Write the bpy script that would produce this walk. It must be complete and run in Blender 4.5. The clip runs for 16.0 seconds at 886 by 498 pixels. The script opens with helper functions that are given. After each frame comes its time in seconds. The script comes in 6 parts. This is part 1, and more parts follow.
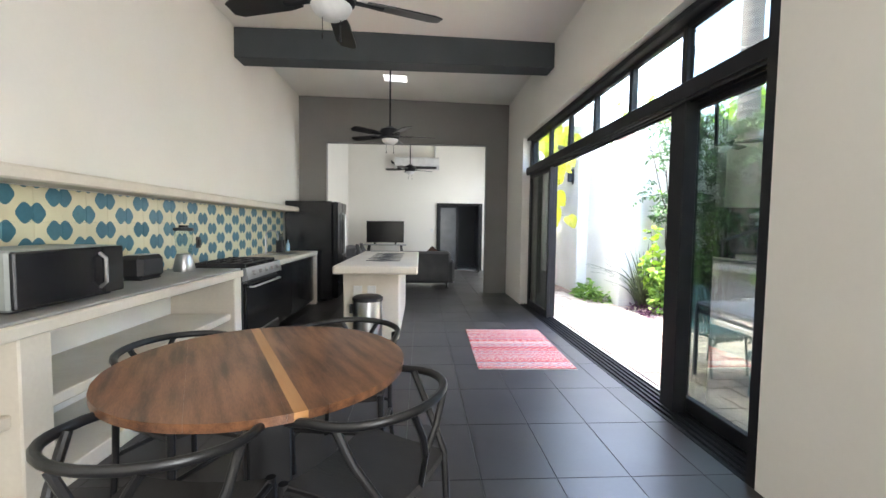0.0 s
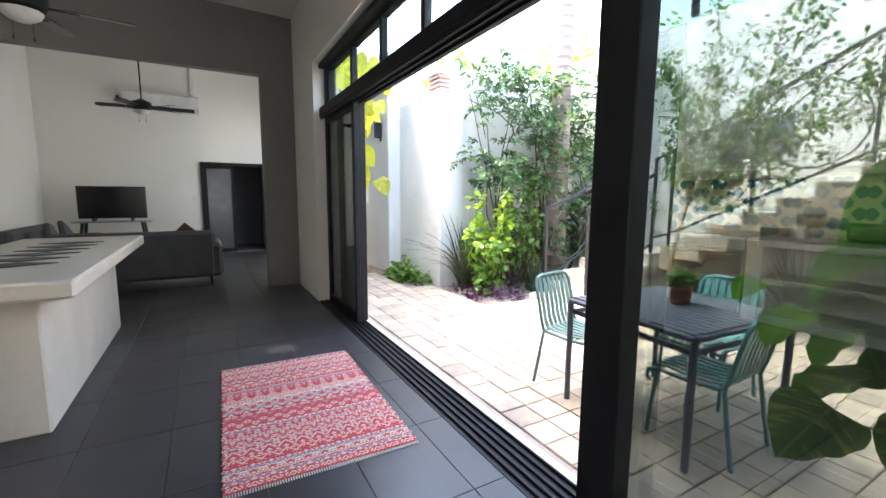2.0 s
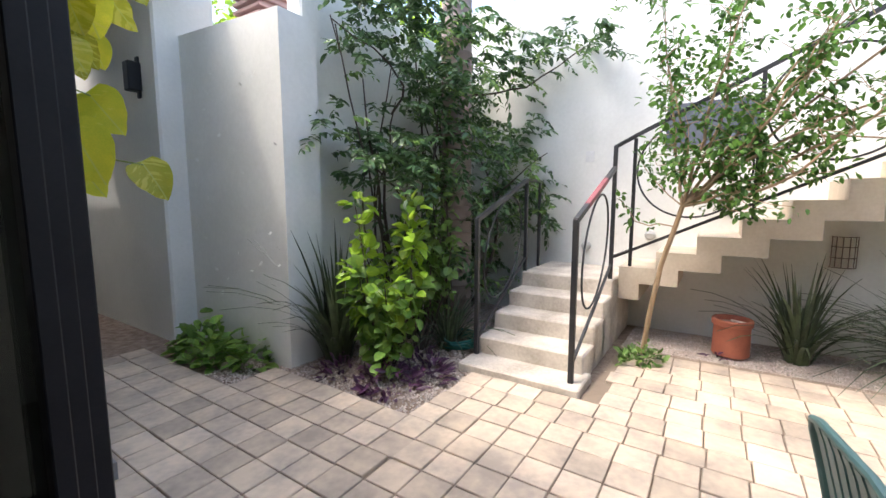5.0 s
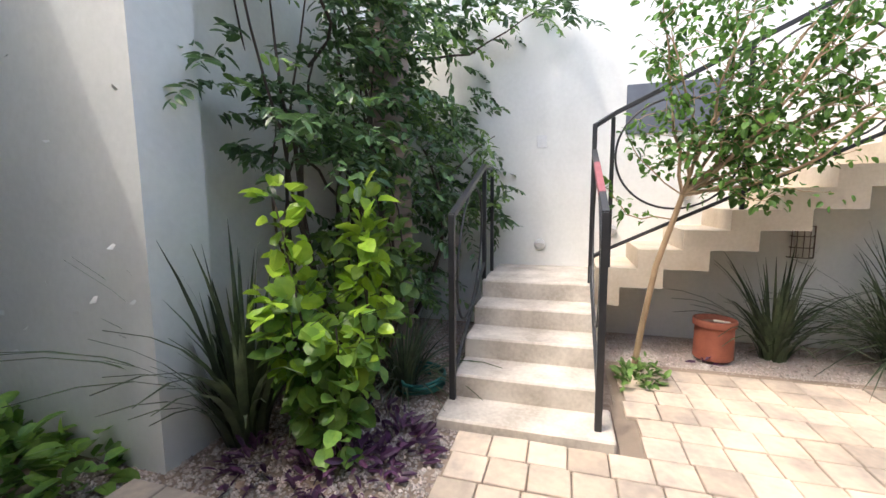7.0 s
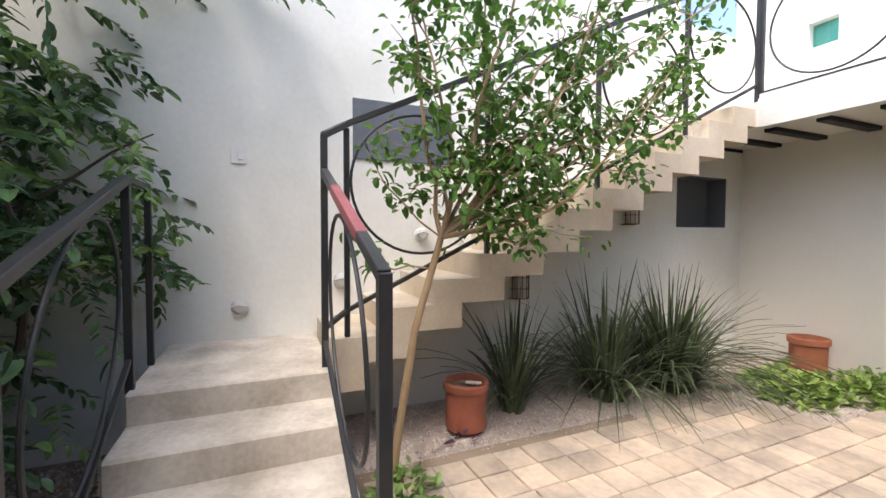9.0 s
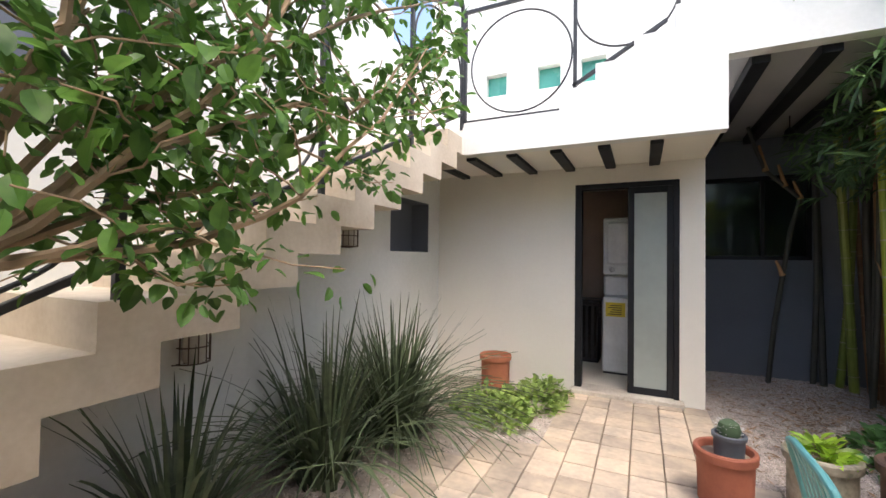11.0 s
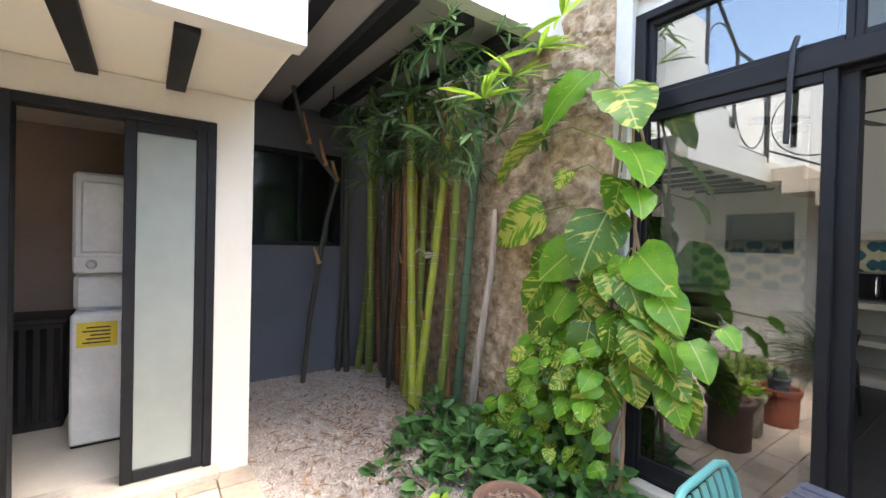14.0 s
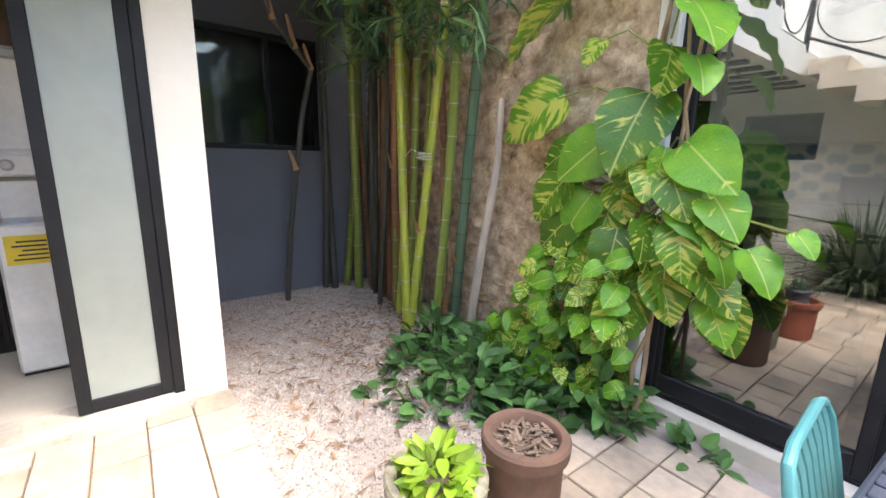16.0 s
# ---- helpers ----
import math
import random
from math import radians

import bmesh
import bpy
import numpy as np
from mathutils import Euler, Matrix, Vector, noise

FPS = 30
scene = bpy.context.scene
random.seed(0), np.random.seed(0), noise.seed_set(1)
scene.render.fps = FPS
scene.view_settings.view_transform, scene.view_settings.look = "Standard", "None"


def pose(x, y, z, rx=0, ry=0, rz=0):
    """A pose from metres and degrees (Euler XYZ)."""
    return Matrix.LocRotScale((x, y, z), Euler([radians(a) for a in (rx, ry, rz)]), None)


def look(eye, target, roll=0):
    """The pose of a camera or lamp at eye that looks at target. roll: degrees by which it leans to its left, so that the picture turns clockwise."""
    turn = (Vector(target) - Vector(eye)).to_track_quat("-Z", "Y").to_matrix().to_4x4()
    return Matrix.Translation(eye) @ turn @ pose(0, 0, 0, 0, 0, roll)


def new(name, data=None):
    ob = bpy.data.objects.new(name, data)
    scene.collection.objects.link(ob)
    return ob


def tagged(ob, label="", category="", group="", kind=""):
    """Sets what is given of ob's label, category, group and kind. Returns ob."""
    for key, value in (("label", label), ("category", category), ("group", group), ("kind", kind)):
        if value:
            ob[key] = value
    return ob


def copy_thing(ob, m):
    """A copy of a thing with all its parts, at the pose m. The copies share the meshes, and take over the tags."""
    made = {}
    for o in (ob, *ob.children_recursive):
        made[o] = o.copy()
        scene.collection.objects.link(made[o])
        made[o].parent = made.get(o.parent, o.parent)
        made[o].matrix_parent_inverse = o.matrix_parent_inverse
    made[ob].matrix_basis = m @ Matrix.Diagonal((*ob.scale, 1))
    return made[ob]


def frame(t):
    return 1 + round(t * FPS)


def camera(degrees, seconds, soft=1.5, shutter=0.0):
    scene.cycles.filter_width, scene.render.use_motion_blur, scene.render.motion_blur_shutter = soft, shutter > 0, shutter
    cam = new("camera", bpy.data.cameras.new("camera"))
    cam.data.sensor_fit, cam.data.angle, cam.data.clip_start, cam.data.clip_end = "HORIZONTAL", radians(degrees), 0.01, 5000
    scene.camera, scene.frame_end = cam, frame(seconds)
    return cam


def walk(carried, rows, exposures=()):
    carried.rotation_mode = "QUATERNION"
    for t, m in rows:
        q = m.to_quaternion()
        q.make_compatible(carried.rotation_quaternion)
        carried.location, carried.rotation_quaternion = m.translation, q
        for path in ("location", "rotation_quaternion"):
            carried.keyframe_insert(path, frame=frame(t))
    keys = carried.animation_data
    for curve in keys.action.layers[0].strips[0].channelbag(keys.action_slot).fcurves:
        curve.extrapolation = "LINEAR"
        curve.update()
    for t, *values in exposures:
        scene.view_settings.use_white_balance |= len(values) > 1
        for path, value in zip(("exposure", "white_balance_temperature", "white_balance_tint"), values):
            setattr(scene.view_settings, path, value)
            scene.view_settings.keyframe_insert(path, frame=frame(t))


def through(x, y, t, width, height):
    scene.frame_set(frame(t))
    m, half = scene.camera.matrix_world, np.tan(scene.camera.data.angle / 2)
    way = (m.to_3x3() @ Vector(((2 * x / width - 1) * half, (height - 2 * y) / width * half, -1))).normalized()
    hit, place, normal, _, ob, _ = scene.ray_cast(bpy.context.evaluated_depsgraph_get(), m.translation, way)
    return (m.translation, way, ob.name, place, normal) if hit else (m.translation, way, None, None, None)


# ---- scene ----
cam = camera(93.5, 16.0)
PATH = [
    (0, (-0.029, 0.035, 1.342), (0.08, 2.029, 1.233), 0.7),
    (0.5, (0.006, 0.489, 1.331), (0.419, 2.44, 1.177), 0.6),
    (1, (0.119, 0.967, 1.338), (0.758, 2.854, 1.165), 0.4),
    (1.5, (0.298, 1.473, 1.334), (1.143, 3.273, 1.128), 0.4),
    (2, (0.543, 1.948, 1.323), (1.519, 3.675, 1.072), 0.4),
    (2.5, (0.718, 2.414, 1.315), (1.839, 4.053, 1.082), 0.6),
    (3, (0.906, 2.883, 1.301), (2.146, 4.434, 1.063), 0.6),
    (3.5, (1.061, 3.315, 1.296), (2.419, 4.762, 1.049), 0.5),
    (4, (1.198, 3.777, 1.324), (2.681, 5.096, 1.082), 0.1),
    (4.2, (1.274, 3.949, 1.327), (2.797, 5.224, 1.094), 0.1),
    (6.3, (1.892, 5.563, 1.321), (3.713, 6.349, 1.066), -0.6),
    (6.5, (1.939, 5.633, 1.329), (3.783, 6.367, 1.078), -0.7),
    (7, (2.228, 5.735, 1.27), (4.132, 6.298, 1.03), -0.5),
    (7.5, (2.618, 5.786, 1.269), (4.582, 6.097, 1.048), -0.2),
    (8, (2.905, 5.889, 1.274), (4.897, 5.855, 1.104), 0.1),
    (8.5, (3.198, 5.91, 1.28), (5.154, 5.509, 1.163), 0.4),
    (9, (3.497, 5.838, 1.297), (5.334, 5.049, 1.226), 0.2),
    (9.2, (3.598, 5.807, 1.298), (5.369, 4.878, 1.236), 0.0),
    (11.3, (4.518, 5.11, 1.335), (5.183, 3.225, 1.388), 0.7),
    (11.5, (4.564, 5.031, 1.375), (5.09, 3.102, 1.434), 0.6),
    (12, (4.602, 4.727, 1.399), (4.742, 2.734, 1.486), 0.6),
    (12.5, (4.611, 4.428, 1.397), (4.369, 2.445, 1.484), 0.6),
    (13, (4.649, 4.102, 1.412), (4.042, 2.197, 1.469), 0.8),
    (13.5, (4.574, 3.784, 1.393), (3.654, 2.009, 1.414), 1.0),
    (14, (4.449, 3.494, 1.404), (3.289, 1.865, 1.381), 1.4),
    (14.5, (4.368, 3.191, 1.38), (3.041, 1.696, 1.302), 1.7),
    (15, (4.245, 3.008, 1.376), (2.882, 1.554, 1.213), 1.9),
    (15.5, (4.149, 2.978, 1.325), (2.84, 1.495, 1.031), 1.8),
    (16, (4.238, 3.104, 1.279), (3.055, 1.546, 0.864), 1.2),
]
walk(cam, [(t, look(eye, target, roll)) for t, eye, target, roll in PATH],
     [(0, 4.9), (0.5, 4.6), (1.0, 4.5), (2.0, 4.15), (3.0, 3.0), (4.2, 2.37), (6.3, 2.3), (7.5, 2.17), (9, 1.78), (11.5, 1.87), (12.5, 1.95), (13.5, 2.42), (14.5, 3.3), (15.5, 3.4), (16, 3.2)])

# ---- daylight ----
SUN_FROM = Vector((-0.49, 0.50, 1.29))
world = bpy.data.worlds.new("sky")
scene.world = world
world.use_nodes = True
wn, wl = world.node_tree.nodes, world.node_tree.links
sky = wn.new("ShaderNodeTexSky")
sky.sky_type, sky.sun_disc = "NISHITA", False
sky.sun_elevation, sky.sun_rotation = radians(61.5), radians(-44)
sky.air_density, sky.dust_density = 1.0, 4.0
wn["Background"].inputs["Strength"].default_value = 0.15
wl.new(sky.outputs[0], wn["Background"].inputs["Color"])
sun = new("sun", bpy.data.lights.new("sun", "SUN"))
sun.data.energy, sun.data.angle, sun.data.color = 0.30, radians(0.9), (1.0, 0.97, 0.93)
sun.matrix_world = look(SUN_FROM * 10, (0, 0, 0))


def window_light(name, eye, target, w, h, watts):
    """Sky light entering by an opening."""
    lamp = new(name, bpy.data.lights.new(name, "AREA"))
    lamp.data.shape, lamp.data.size, lamp.data.size_y, lamp.data.energy = "RECTANGLE", w, h, watts
    lamp.data.color = (0.97, 0.98, 1.0)
    lamp.matrix_world = look(eye, target)


# The rear lamp is added behind the camera to brighten the kitchen.
window_light("added_rear_light", (1.68, -2.55, 1.35), (-2.4, -2.55, 1.5), 2.0, 2.4, 11)
window_light("living_window_light", (2.25, 10.7, 1.7), (-2, 10.7, 1.7), 3.0, 3.0, 3)

# ---- mesh and object helpers ----


class Shape:
    """Vertices and faces of one mesh."""

    def __init__(self):
        self.v, self.f = [], []

    def add(self, verts, faces):
        n = len(self.v)
        self.v += [tuple(p) for p in verts]
        self.f += [tuple(i + n for i in f) for f in faces]
        return self

    def box(self, x0, x1, y0, y1, z0, z1, b=0.0, m=None):
        c = Vector(((x0 + x1) / 2, (y0 + y1) / 2, (z0 + z1) / 2))
        h = Vector((abs(x1 - x0) / 2, abs(y1 - y0) / 2, abs(z1 - z0) / 2))
        b = min(b, min(h) * 0.9)
        signs = [(sx, sy, sz) for sx in (-1, 1) for sy in (-1, 1) for sz in (-1, 1)]
        if b <= 0:
            vs = [c + Vector((s[0] * h.x, s[1] * h.y, s[2] * h.z)) for s in signs]
            fs = [(0, 1, 3, 2), (4, 6, 7, 5), (0, 4, 5, 1), (2, 3, 7, 6), (0, 2, 6, 4), (1, 5, 7, 3)]
        else:
            vs, fs, at = [], [], {}
            for s in signs:
                for a in range(3):
                    at[s, a] = len(vs)
                    vs.append(c + Vector([s[k] * (h[k] - (0 if k == a else b)) for k in range(3)]))
            for a in range(3):
                p, q = (a + 1) % 3, (a + 2) % 3
                for sa in (-1, 1):
                    loop = []
                    for sp, sq in ((-1, -1), (1, -1), (1, 1), (-1, 1)):
                        s = [0, 0, 0]
                        s[a], s[p], s[q] = sa, sp, sq
                        loop.append(at[tuple(s), a])
                    fs.append(loop if sa > 0 else loop[::-1])
                for sp in (-1, 1):
                    for sq in (-1, 1):
                        s0, s1 = [0, 0, 0], [0, 0, 0]
                        s0[a], s1[a] = -1, 1
                        s0[p] = s1[p] = sp
                        s0[q] = s1[q] = sq
                        s0, s1 = tuple(s0), tuple(s1)
                        f = [at[s0, p], at[s1, p], at[s1, q], at[s0, q]]
                        fs.append(f if sp * sq < 0 else f[::-1])
            for s in signs:
                f = [at[s, 0], at[s, 1], at[s, 2]]
                fs.append(f if s[0] * s[1] * s[2] > 0 else f[::-1])
        if m is not None:
            vs = [m @ p for p in vs]
        return self.add(vs, fs)

    def tube(self, pts, r, n=8, closed=False, r2=None, flat=1.0):
        """A bent tube through pts; r2: radius at the end; flat: squash of the section."""
        pts = [Vector(p) for p in pts]
        k = len(pts)
        rings, up = [], None
        for i, p in enumerate(pts):
            a, b = pts[(i - 1) % k if closed or i else 0], pts[(i + 1) % k if closed or i < k - 1 else k - 1]
            d = (b - a).normalized()
            if up is None:
                up = d.orthogonal().normalized()
            up = (up - d * up.dot(d)).normalized() if (up - d * up.dot(d)).length > 1e-5 else d.orthogonal().normalized()
            side = d.cross(up)
            rr = r if r2 is None else r + (r2 - r) * i / (k - 1)
            rings.append([p + (up * math.cos(t) + side * math.sin(t) * flat) * rr for t in (math.tau * j / n for j in range(n))])
        vs = [q for ring in rings for q in ring]
        fs = []
        for i in range(k if closed else k - 1):
            for j in range(n):
                a, b = i * n, ((i + 1) % k) * n
                fs.append((a + j, a + (j + 1) % n, b + (j + 1) % n, b + j))
        if not closed:
            fs += [tuple(range(n))[::-1], tuple((k - 1) * n + j for j in range(n))]
        return self.add(vs, fs)

    def lathe(self, prof, c=(0, 0, 0), n=28, m=None):
        """prof: (radius, height) from bottom to top, turned about an upright axis at c."""
        vs, fs = [], []
        for r, z in prof:
            vs += [Vector((c[0] + r * math.cos(math.tau * j / n), c[1] + r * math.sin(math.tau * j / n), c[2] + z)) for j in range(n)]
        for i in range(len(prof) - 1):
            for j in range(n):
                fs.append((i * n + j, i * n + (j + 1) % n, (i + 1) * n + (j + 1) % n, (i + 1) * n + j))
        fs.append(tuple(range(n))[::-1])
        fs.append(tuple((len(prof) - 1) * n + j for j in range(n)))
        if m is not None:
            vs = [m @ p for p in vs]
        return self.add(vs, fs)

    def prism(self, poly, axis, a, b):
        """poly: 2D outline in the plane across axis ('x': y,z; 'y': x,z; 'z': x,y), drawn out from a to b."""
        put = {"x": lambda p, t: (t, p[0], p[1]), "y": lambda p, t: (p[0], t, p[1]), "z": lambda p, t: (p[0], p[1], t)}[axis]
        n = len(poly)
        vs = [put(p, a) for p in poly] + [put(p, b) for p in poly]
        fs = [(i, (i + 1) % n, n + (i + 1) % n, n + i) for i in range(n)] + [tuple(range(n))[::-1], tuple(range(n, 2 * n))]
        return self.add(vs, fs)

    def mesh(self, name, material, sharp=0.6):
        me = bpy.data.meshes.new(name)
        me.from_pydata(self.v, [], self.f)
        bm = bmesh.new()
        bm.from_mesh(me)
        if len(bm.faces) < 6000:
            bmesh.ops.recalc_face_normals(bm, faces=bm.faces)
        bm.to_mesh(me)
        bm.free()
        me.polygons.foreach_set("use_smooth", [True] * len(me.polygons))
        me.set_sharp_from_angle(angle=sharp)
        me.materials.append(material)
        return me


def part(name, shape, material, parent=None, label="", sharp=0.6, kind=""):
    ob = new(name, shape.mesh(name, material, sharp))
    ob.parent = parent
    return tagged(ob, label, kind=kind)


def thing(name, label, category, at=(0, 0, 0), turn=0.0, group=""):
    ob = new(name)
    ob.empty_display_size = 0.1
    ob.matrix_basis = pose(*at, 0, 0, turn)
    return tagged(ob, label, category, group)


def solid(name, shape, material, label, category, group="", kind="", sharp=0.6):
    return tagged(new(name, shape.mesh(name, material, sharp)), label, category, group, kind)


def arc(c, r, a0, a1, n, plane="xy", ry=None):
    """Points on an arc about c, degrees."""
    out = []
    for i in range(n + 1):
        t = radians(a0 + (a1 - a0) * i / n)
        u, w = r * math.cos(t), (r if ry is None else ry) * math.sin(t)
        c0 = Vector(c)
        out.append(c0 + {"xy": Vector((u, w, 0)), "xz": Vector((u, 0, w)), "yz": Vector((0, u, w))}[plane])
    return out


# ---- materials ----


def material(name, colour, rough=0.6, metal=0.0, dark=None, scale=4.0, amount=0.5, fine=60.0, bump=0.15, spec=0.5, island=0.0, depth=0.01, stretch=(1, 1, 1), coat=0.0, laid=False):
    """Two scales of noise between colour and dark, with fine relief. island: brightness spread from piece to piece."""
    m = bpy.data.materials.new(name)
    m.use_nodes = True
    n, l = m.node_tree.nodes, m.node_tree.links
    p = n["Principled BSDF"]
    p.inputs["Metallic"].default_value = metal
    p.inputs["Specular IOR Level"].default_value = spec
    p.inputs["Coat Weight"].default_value = coat
    p.inputs["Coat Roughness"].default_value = 0.15
    tc, mp = n.new("ShaderNodeTexCoord"), n.new("ShaderNodeMapping")
    mp.inputs["Scale"].default_value = stretch
    spot = n.new("ShaderNodeNewGeometry").outputs["Position"] if laid else tc.outputs["Object"]
    l.new(spot, mp.inputs["Vector"])
    big, small = n.new("ShaderNodeTexNoise"), n.new("ShaderNodeTexNoise")
    big.inputs["Scale"].default_value, big.inputs["Detail"].default_value = scale, 6
    small.inputs["Scale"].default_value, small.inputs["Detail"].default_value = fine, 4
    for t in (big, small):
        l.new(mp.outputs[0], t.inputs["Vector"])
    both = n.new("ShaderNodeMath")
    both.operation = "MULTIPLY_ADD"
    both.inputs[1].default_value = 0.35
    l.new(small.outputs["Fac"], both.inputs[0])
    l.new(big.outputs["Fac"], both.inputs[2])
    ramp = n.new("ShaderNodeMapRange")
    ramp.inputs["From Min"].default_value, ramp.inputs["From Max"].default_value = 0.5, 0.86
    l.new(both.outputs[0], ramp.inputs["Value"])
    ramp.inputs["To Max"].default_value = amount
    mix = n.new("ShaderNodeMix")
    mix.data_type = "RGBA"
    l.new(ramp.outputs[0], mix.inputs["Factor"])
    mix.inputs["A"].default_value = (*colour, 1)
    mix.inputs["B"].default_value = (*(dark or [c * 0.6 for c in colour]), 1)
    out = mix.outputs["Result"]
    if island:
        info, geo = n.new("ShaderNodeObjectInfo"), n.new("ShaderNodeNewGeometry")
        add = n.new("ShaderNodeMath")
        l.new(info.outputs["Random"], add.inputs[0])
        l.new(geo.outputs["Random Per Island"], add.inputs[1])
        frac = n.new("ShaderNodeMath")
        frac.operation = "FRACT"
        l.new(add.outputs[0], frac.inputs[0])
        mr = n.new("ShaderNodeMapRange")
        mr.inputs["To Min"].default_value, mr.inputs["To Max"].default_value = 1 - island, 1 + island
        l.new(frac.outputs[0], mr.inputs["Value"])
        hsv = n.new("ShaderNodeHueSaturation")
        l.new(mr.outputs[0], hsv.inputs["Value"])
        l.new(out, hsv.inputs["Color"])
        out = hsv.outputs[0]
    l.new(out, p.inputs["Base Color"])
    rr = n.new("ShaderNodeMapRange")
    rr.inputs["To Min"].default_value, rr.inputs["To Max"].default_value = max(rough - 0.08, 0.02), min(rough + 0.1, 1)
    l.new(big.outputs["Fac"], rr.inputs["Value"])
    l.new(rr.outputs[0], p.inputs["Roughness"])
    if bump:
        b = n.new("ShaderNodeBump")
        b.inputs["Strength"].default_value, b.inputs["Distance"].default_value = bump, depth
        l.new(both.outputs[0], b.inputs["Height"])
        l.new(b.outputs[0], p.inputs["Normal"])
    return m


def leafy(name, colour, colour2, rough=0.4, through=0.35, patches=0.0, mottle=7.0):
    """Leaf: spread of tint from leaf to leaf, light passing through, and yellow patches if wanted."""
    m = material(name, colour, rough, dark=colour2, scale=mottle, amount=1.0, fine=40, bump=0.1, island=0.45)
    n, l = m.node_tree.nodes, m.node_tree.links
    p = n["Principled BSDF"]
    p.inputs["Specular IOR Level"].default_value = 0.36
    src = p.inputs["Base Color"].links[0].from_socket
    if patches:
        tc, nz = n.new("ShaderNodeTexCoord"), n.new("ShaderNodeTexNoise")
        mp = n.new("ShaderNodeMapping")
        # streaks that follow the side veins out from the midrib
        sp = n.new("ShaderNodeSeparateXYZ")
        l.new(tc.outputs["Object"], sp.inputs[0])
        ab, sl, vein_at = n.new("ShaderNodeMath"), n.new("ShaderNodeMath"), n.new("ShaderNodeCombineXYZ")
        ab.operation = "ABSOLUTE"
        l.new(sp.outputs["X"], ab.inputs[0])
        sl.operation, sl.inputs[1].default_value = "MULTIPLY_ADD", -0.75
        l.new(ab.outputs[0], sl.inputs[0])
        l.new(sp.outputs["Y"], sl.inputs[2])
        l.new(sl.outputs[0], vein_at.inputs[0])
        l.new(sp.outputs["X"], vein_at.inputs[1])
        mp.inputs["Scale"].default_value = (4.2, 1.2, 1)
        l.new(vein_at.outputs[0], mp.inputs["Vector"])
        info = n.new("ShaderNodeObjectInfo")
        sc = n.new("ShaderNodeVectorMath")
        sc.operation = "MULTIPLY_ADD"
        sc.inputs[1].default_value = (1, 1, 1)
        l.new(mp.outputs[0], sc.inputs[0])
        cmb = n.new("ShaderNodeCombineXYZ")
        mul = n.new("ShaderNodeMath")
        mul.operation = "MULTIPLY"
        mul.inputs[1].default_value = 37
        l.new(info.outputs["Random"], mul.inputs[0])
        l.new(mul.outputs[0], cmb.inputs[2])
        l.new(mul.outputs[0], cmb.inputs[0])
        l.new(cmb.outputs[0], sc.inputs[2])
        l.new(sc.outputs[0], nz.inputs["Vector"])
        nz.inputs["Scale"].default_value, nz.inputs["Detail"].default_value = 2.6, 6
        st = n.new("ShaderNodeMapRange")
        st.inputs["From Min"].default_value, st.inputs["From Max"].default_value = 0.665, 0.74
        st.inputs["To Max"].default_value = patches
        shift = n.new("ShaderNodeMath")
        shift.operation = "MULTIPLY_ADD"
        shift.inputs[1].default_value = 0.20
        l.new(info.outputs["Random"], shift.inputs[0])
        l.new(nz.outputs["Fac"], shift.inputs[2])
        l.new(shift.outputs[0], st.inputs["Value"])
        mx = n.new("ShaderNodeMix")
        mx.data_type = "RGBA"
        l.new(st.outputs[0], mx.inputs["Factor"])
        l.new(src, mx.inputs["A"])
        mx.inputs["B"].default_value = (0.68, 0.64, 0.13, 1)
        # pale midrib
        rib, mr = n.new("ShaderNodeMapRange"), n.new("ShaderNodeMix")
        rib.inputs["From Min"].default_value, rib.inputs["From Max"].default_value = 0.008, 0.020
        rib.inputs["To Min"].default_value, rib.inputs["To Max"].default_value = 0.7, 0.0
        l.new(ab.outputs[0], rib.inputs["Value"])
        mr.data_type = "RGBA"
        l.new(rib.outputs[0], mr.inputs["Factor"])
        l.new(mx.outputs["Result"], mr.inputs["A"])
        mr.inputs["B"].default_value = (0.52, 0.56, 0.16, 1)
        l.new(mr.outputs["Result"], p.inputs["Base Color"])
        src = mr.outputs["Result"]
    tr = n.new("ShaderNodeBsdfTranslucent")
    l.new(src, tr.inputs["Color"])
    ms = n.new("ShaderNodeMixShader")
    ms.inputs[0].default_value = through
    l.new(p.outputs[0], ms.inputs[1])
    l.new(tr.outputs[0], ms.inputs[2])
    l.new(ms.outputs[0], n["Material Output"].inputs["Surface"])
    return m


def glassy(name, tint=(0.9, 0.95, 0.93), gloss=0.04):
    m = bpy.data.materials.new(name)
    m.use_nodes = True
    n, l = m.node_tree.nodes, m.node_tree.links
    n.remove(n["Principled BSDF"])
    tr, gl, lw, ms = n.new("ShaderNodeBsdfTransparent"), n.new("ShaderNodeBsdfGlossy"), n.new("ShaderNodeLayerWeight"), n.new("ShaderNodeMixShader")
    tr.inputs["Color"].default_value = (*tint, 1)
    gl.inputs["Roughness"].default_value = 0.0
    pw, ma = n.new("ShaderNodeMath"), n.new("ShaderNodeMath")
    pw.operation, pw.inputs[1].default_value = "POWER", 4.0
    ma.operation, ma.inputs[1].default_value, ma.inputs[2].default_value = "MULTIPLY_ADD", 0.6, gloss
    l.new(lw.outputs["Facing"], pw.inputs[0])
    l.new(pw.outputs[0], ma.inputs[0])
    l.new(ma.outputs[0], ms.inputs[0])
    l.new(tr.outputs[0], ms.inputs[1])
    l.new(gl.outputs[0], ms.inputs[2])
    l.new(ms.outputs[0], n["Material Output"].inputs["Surface"])
    return m


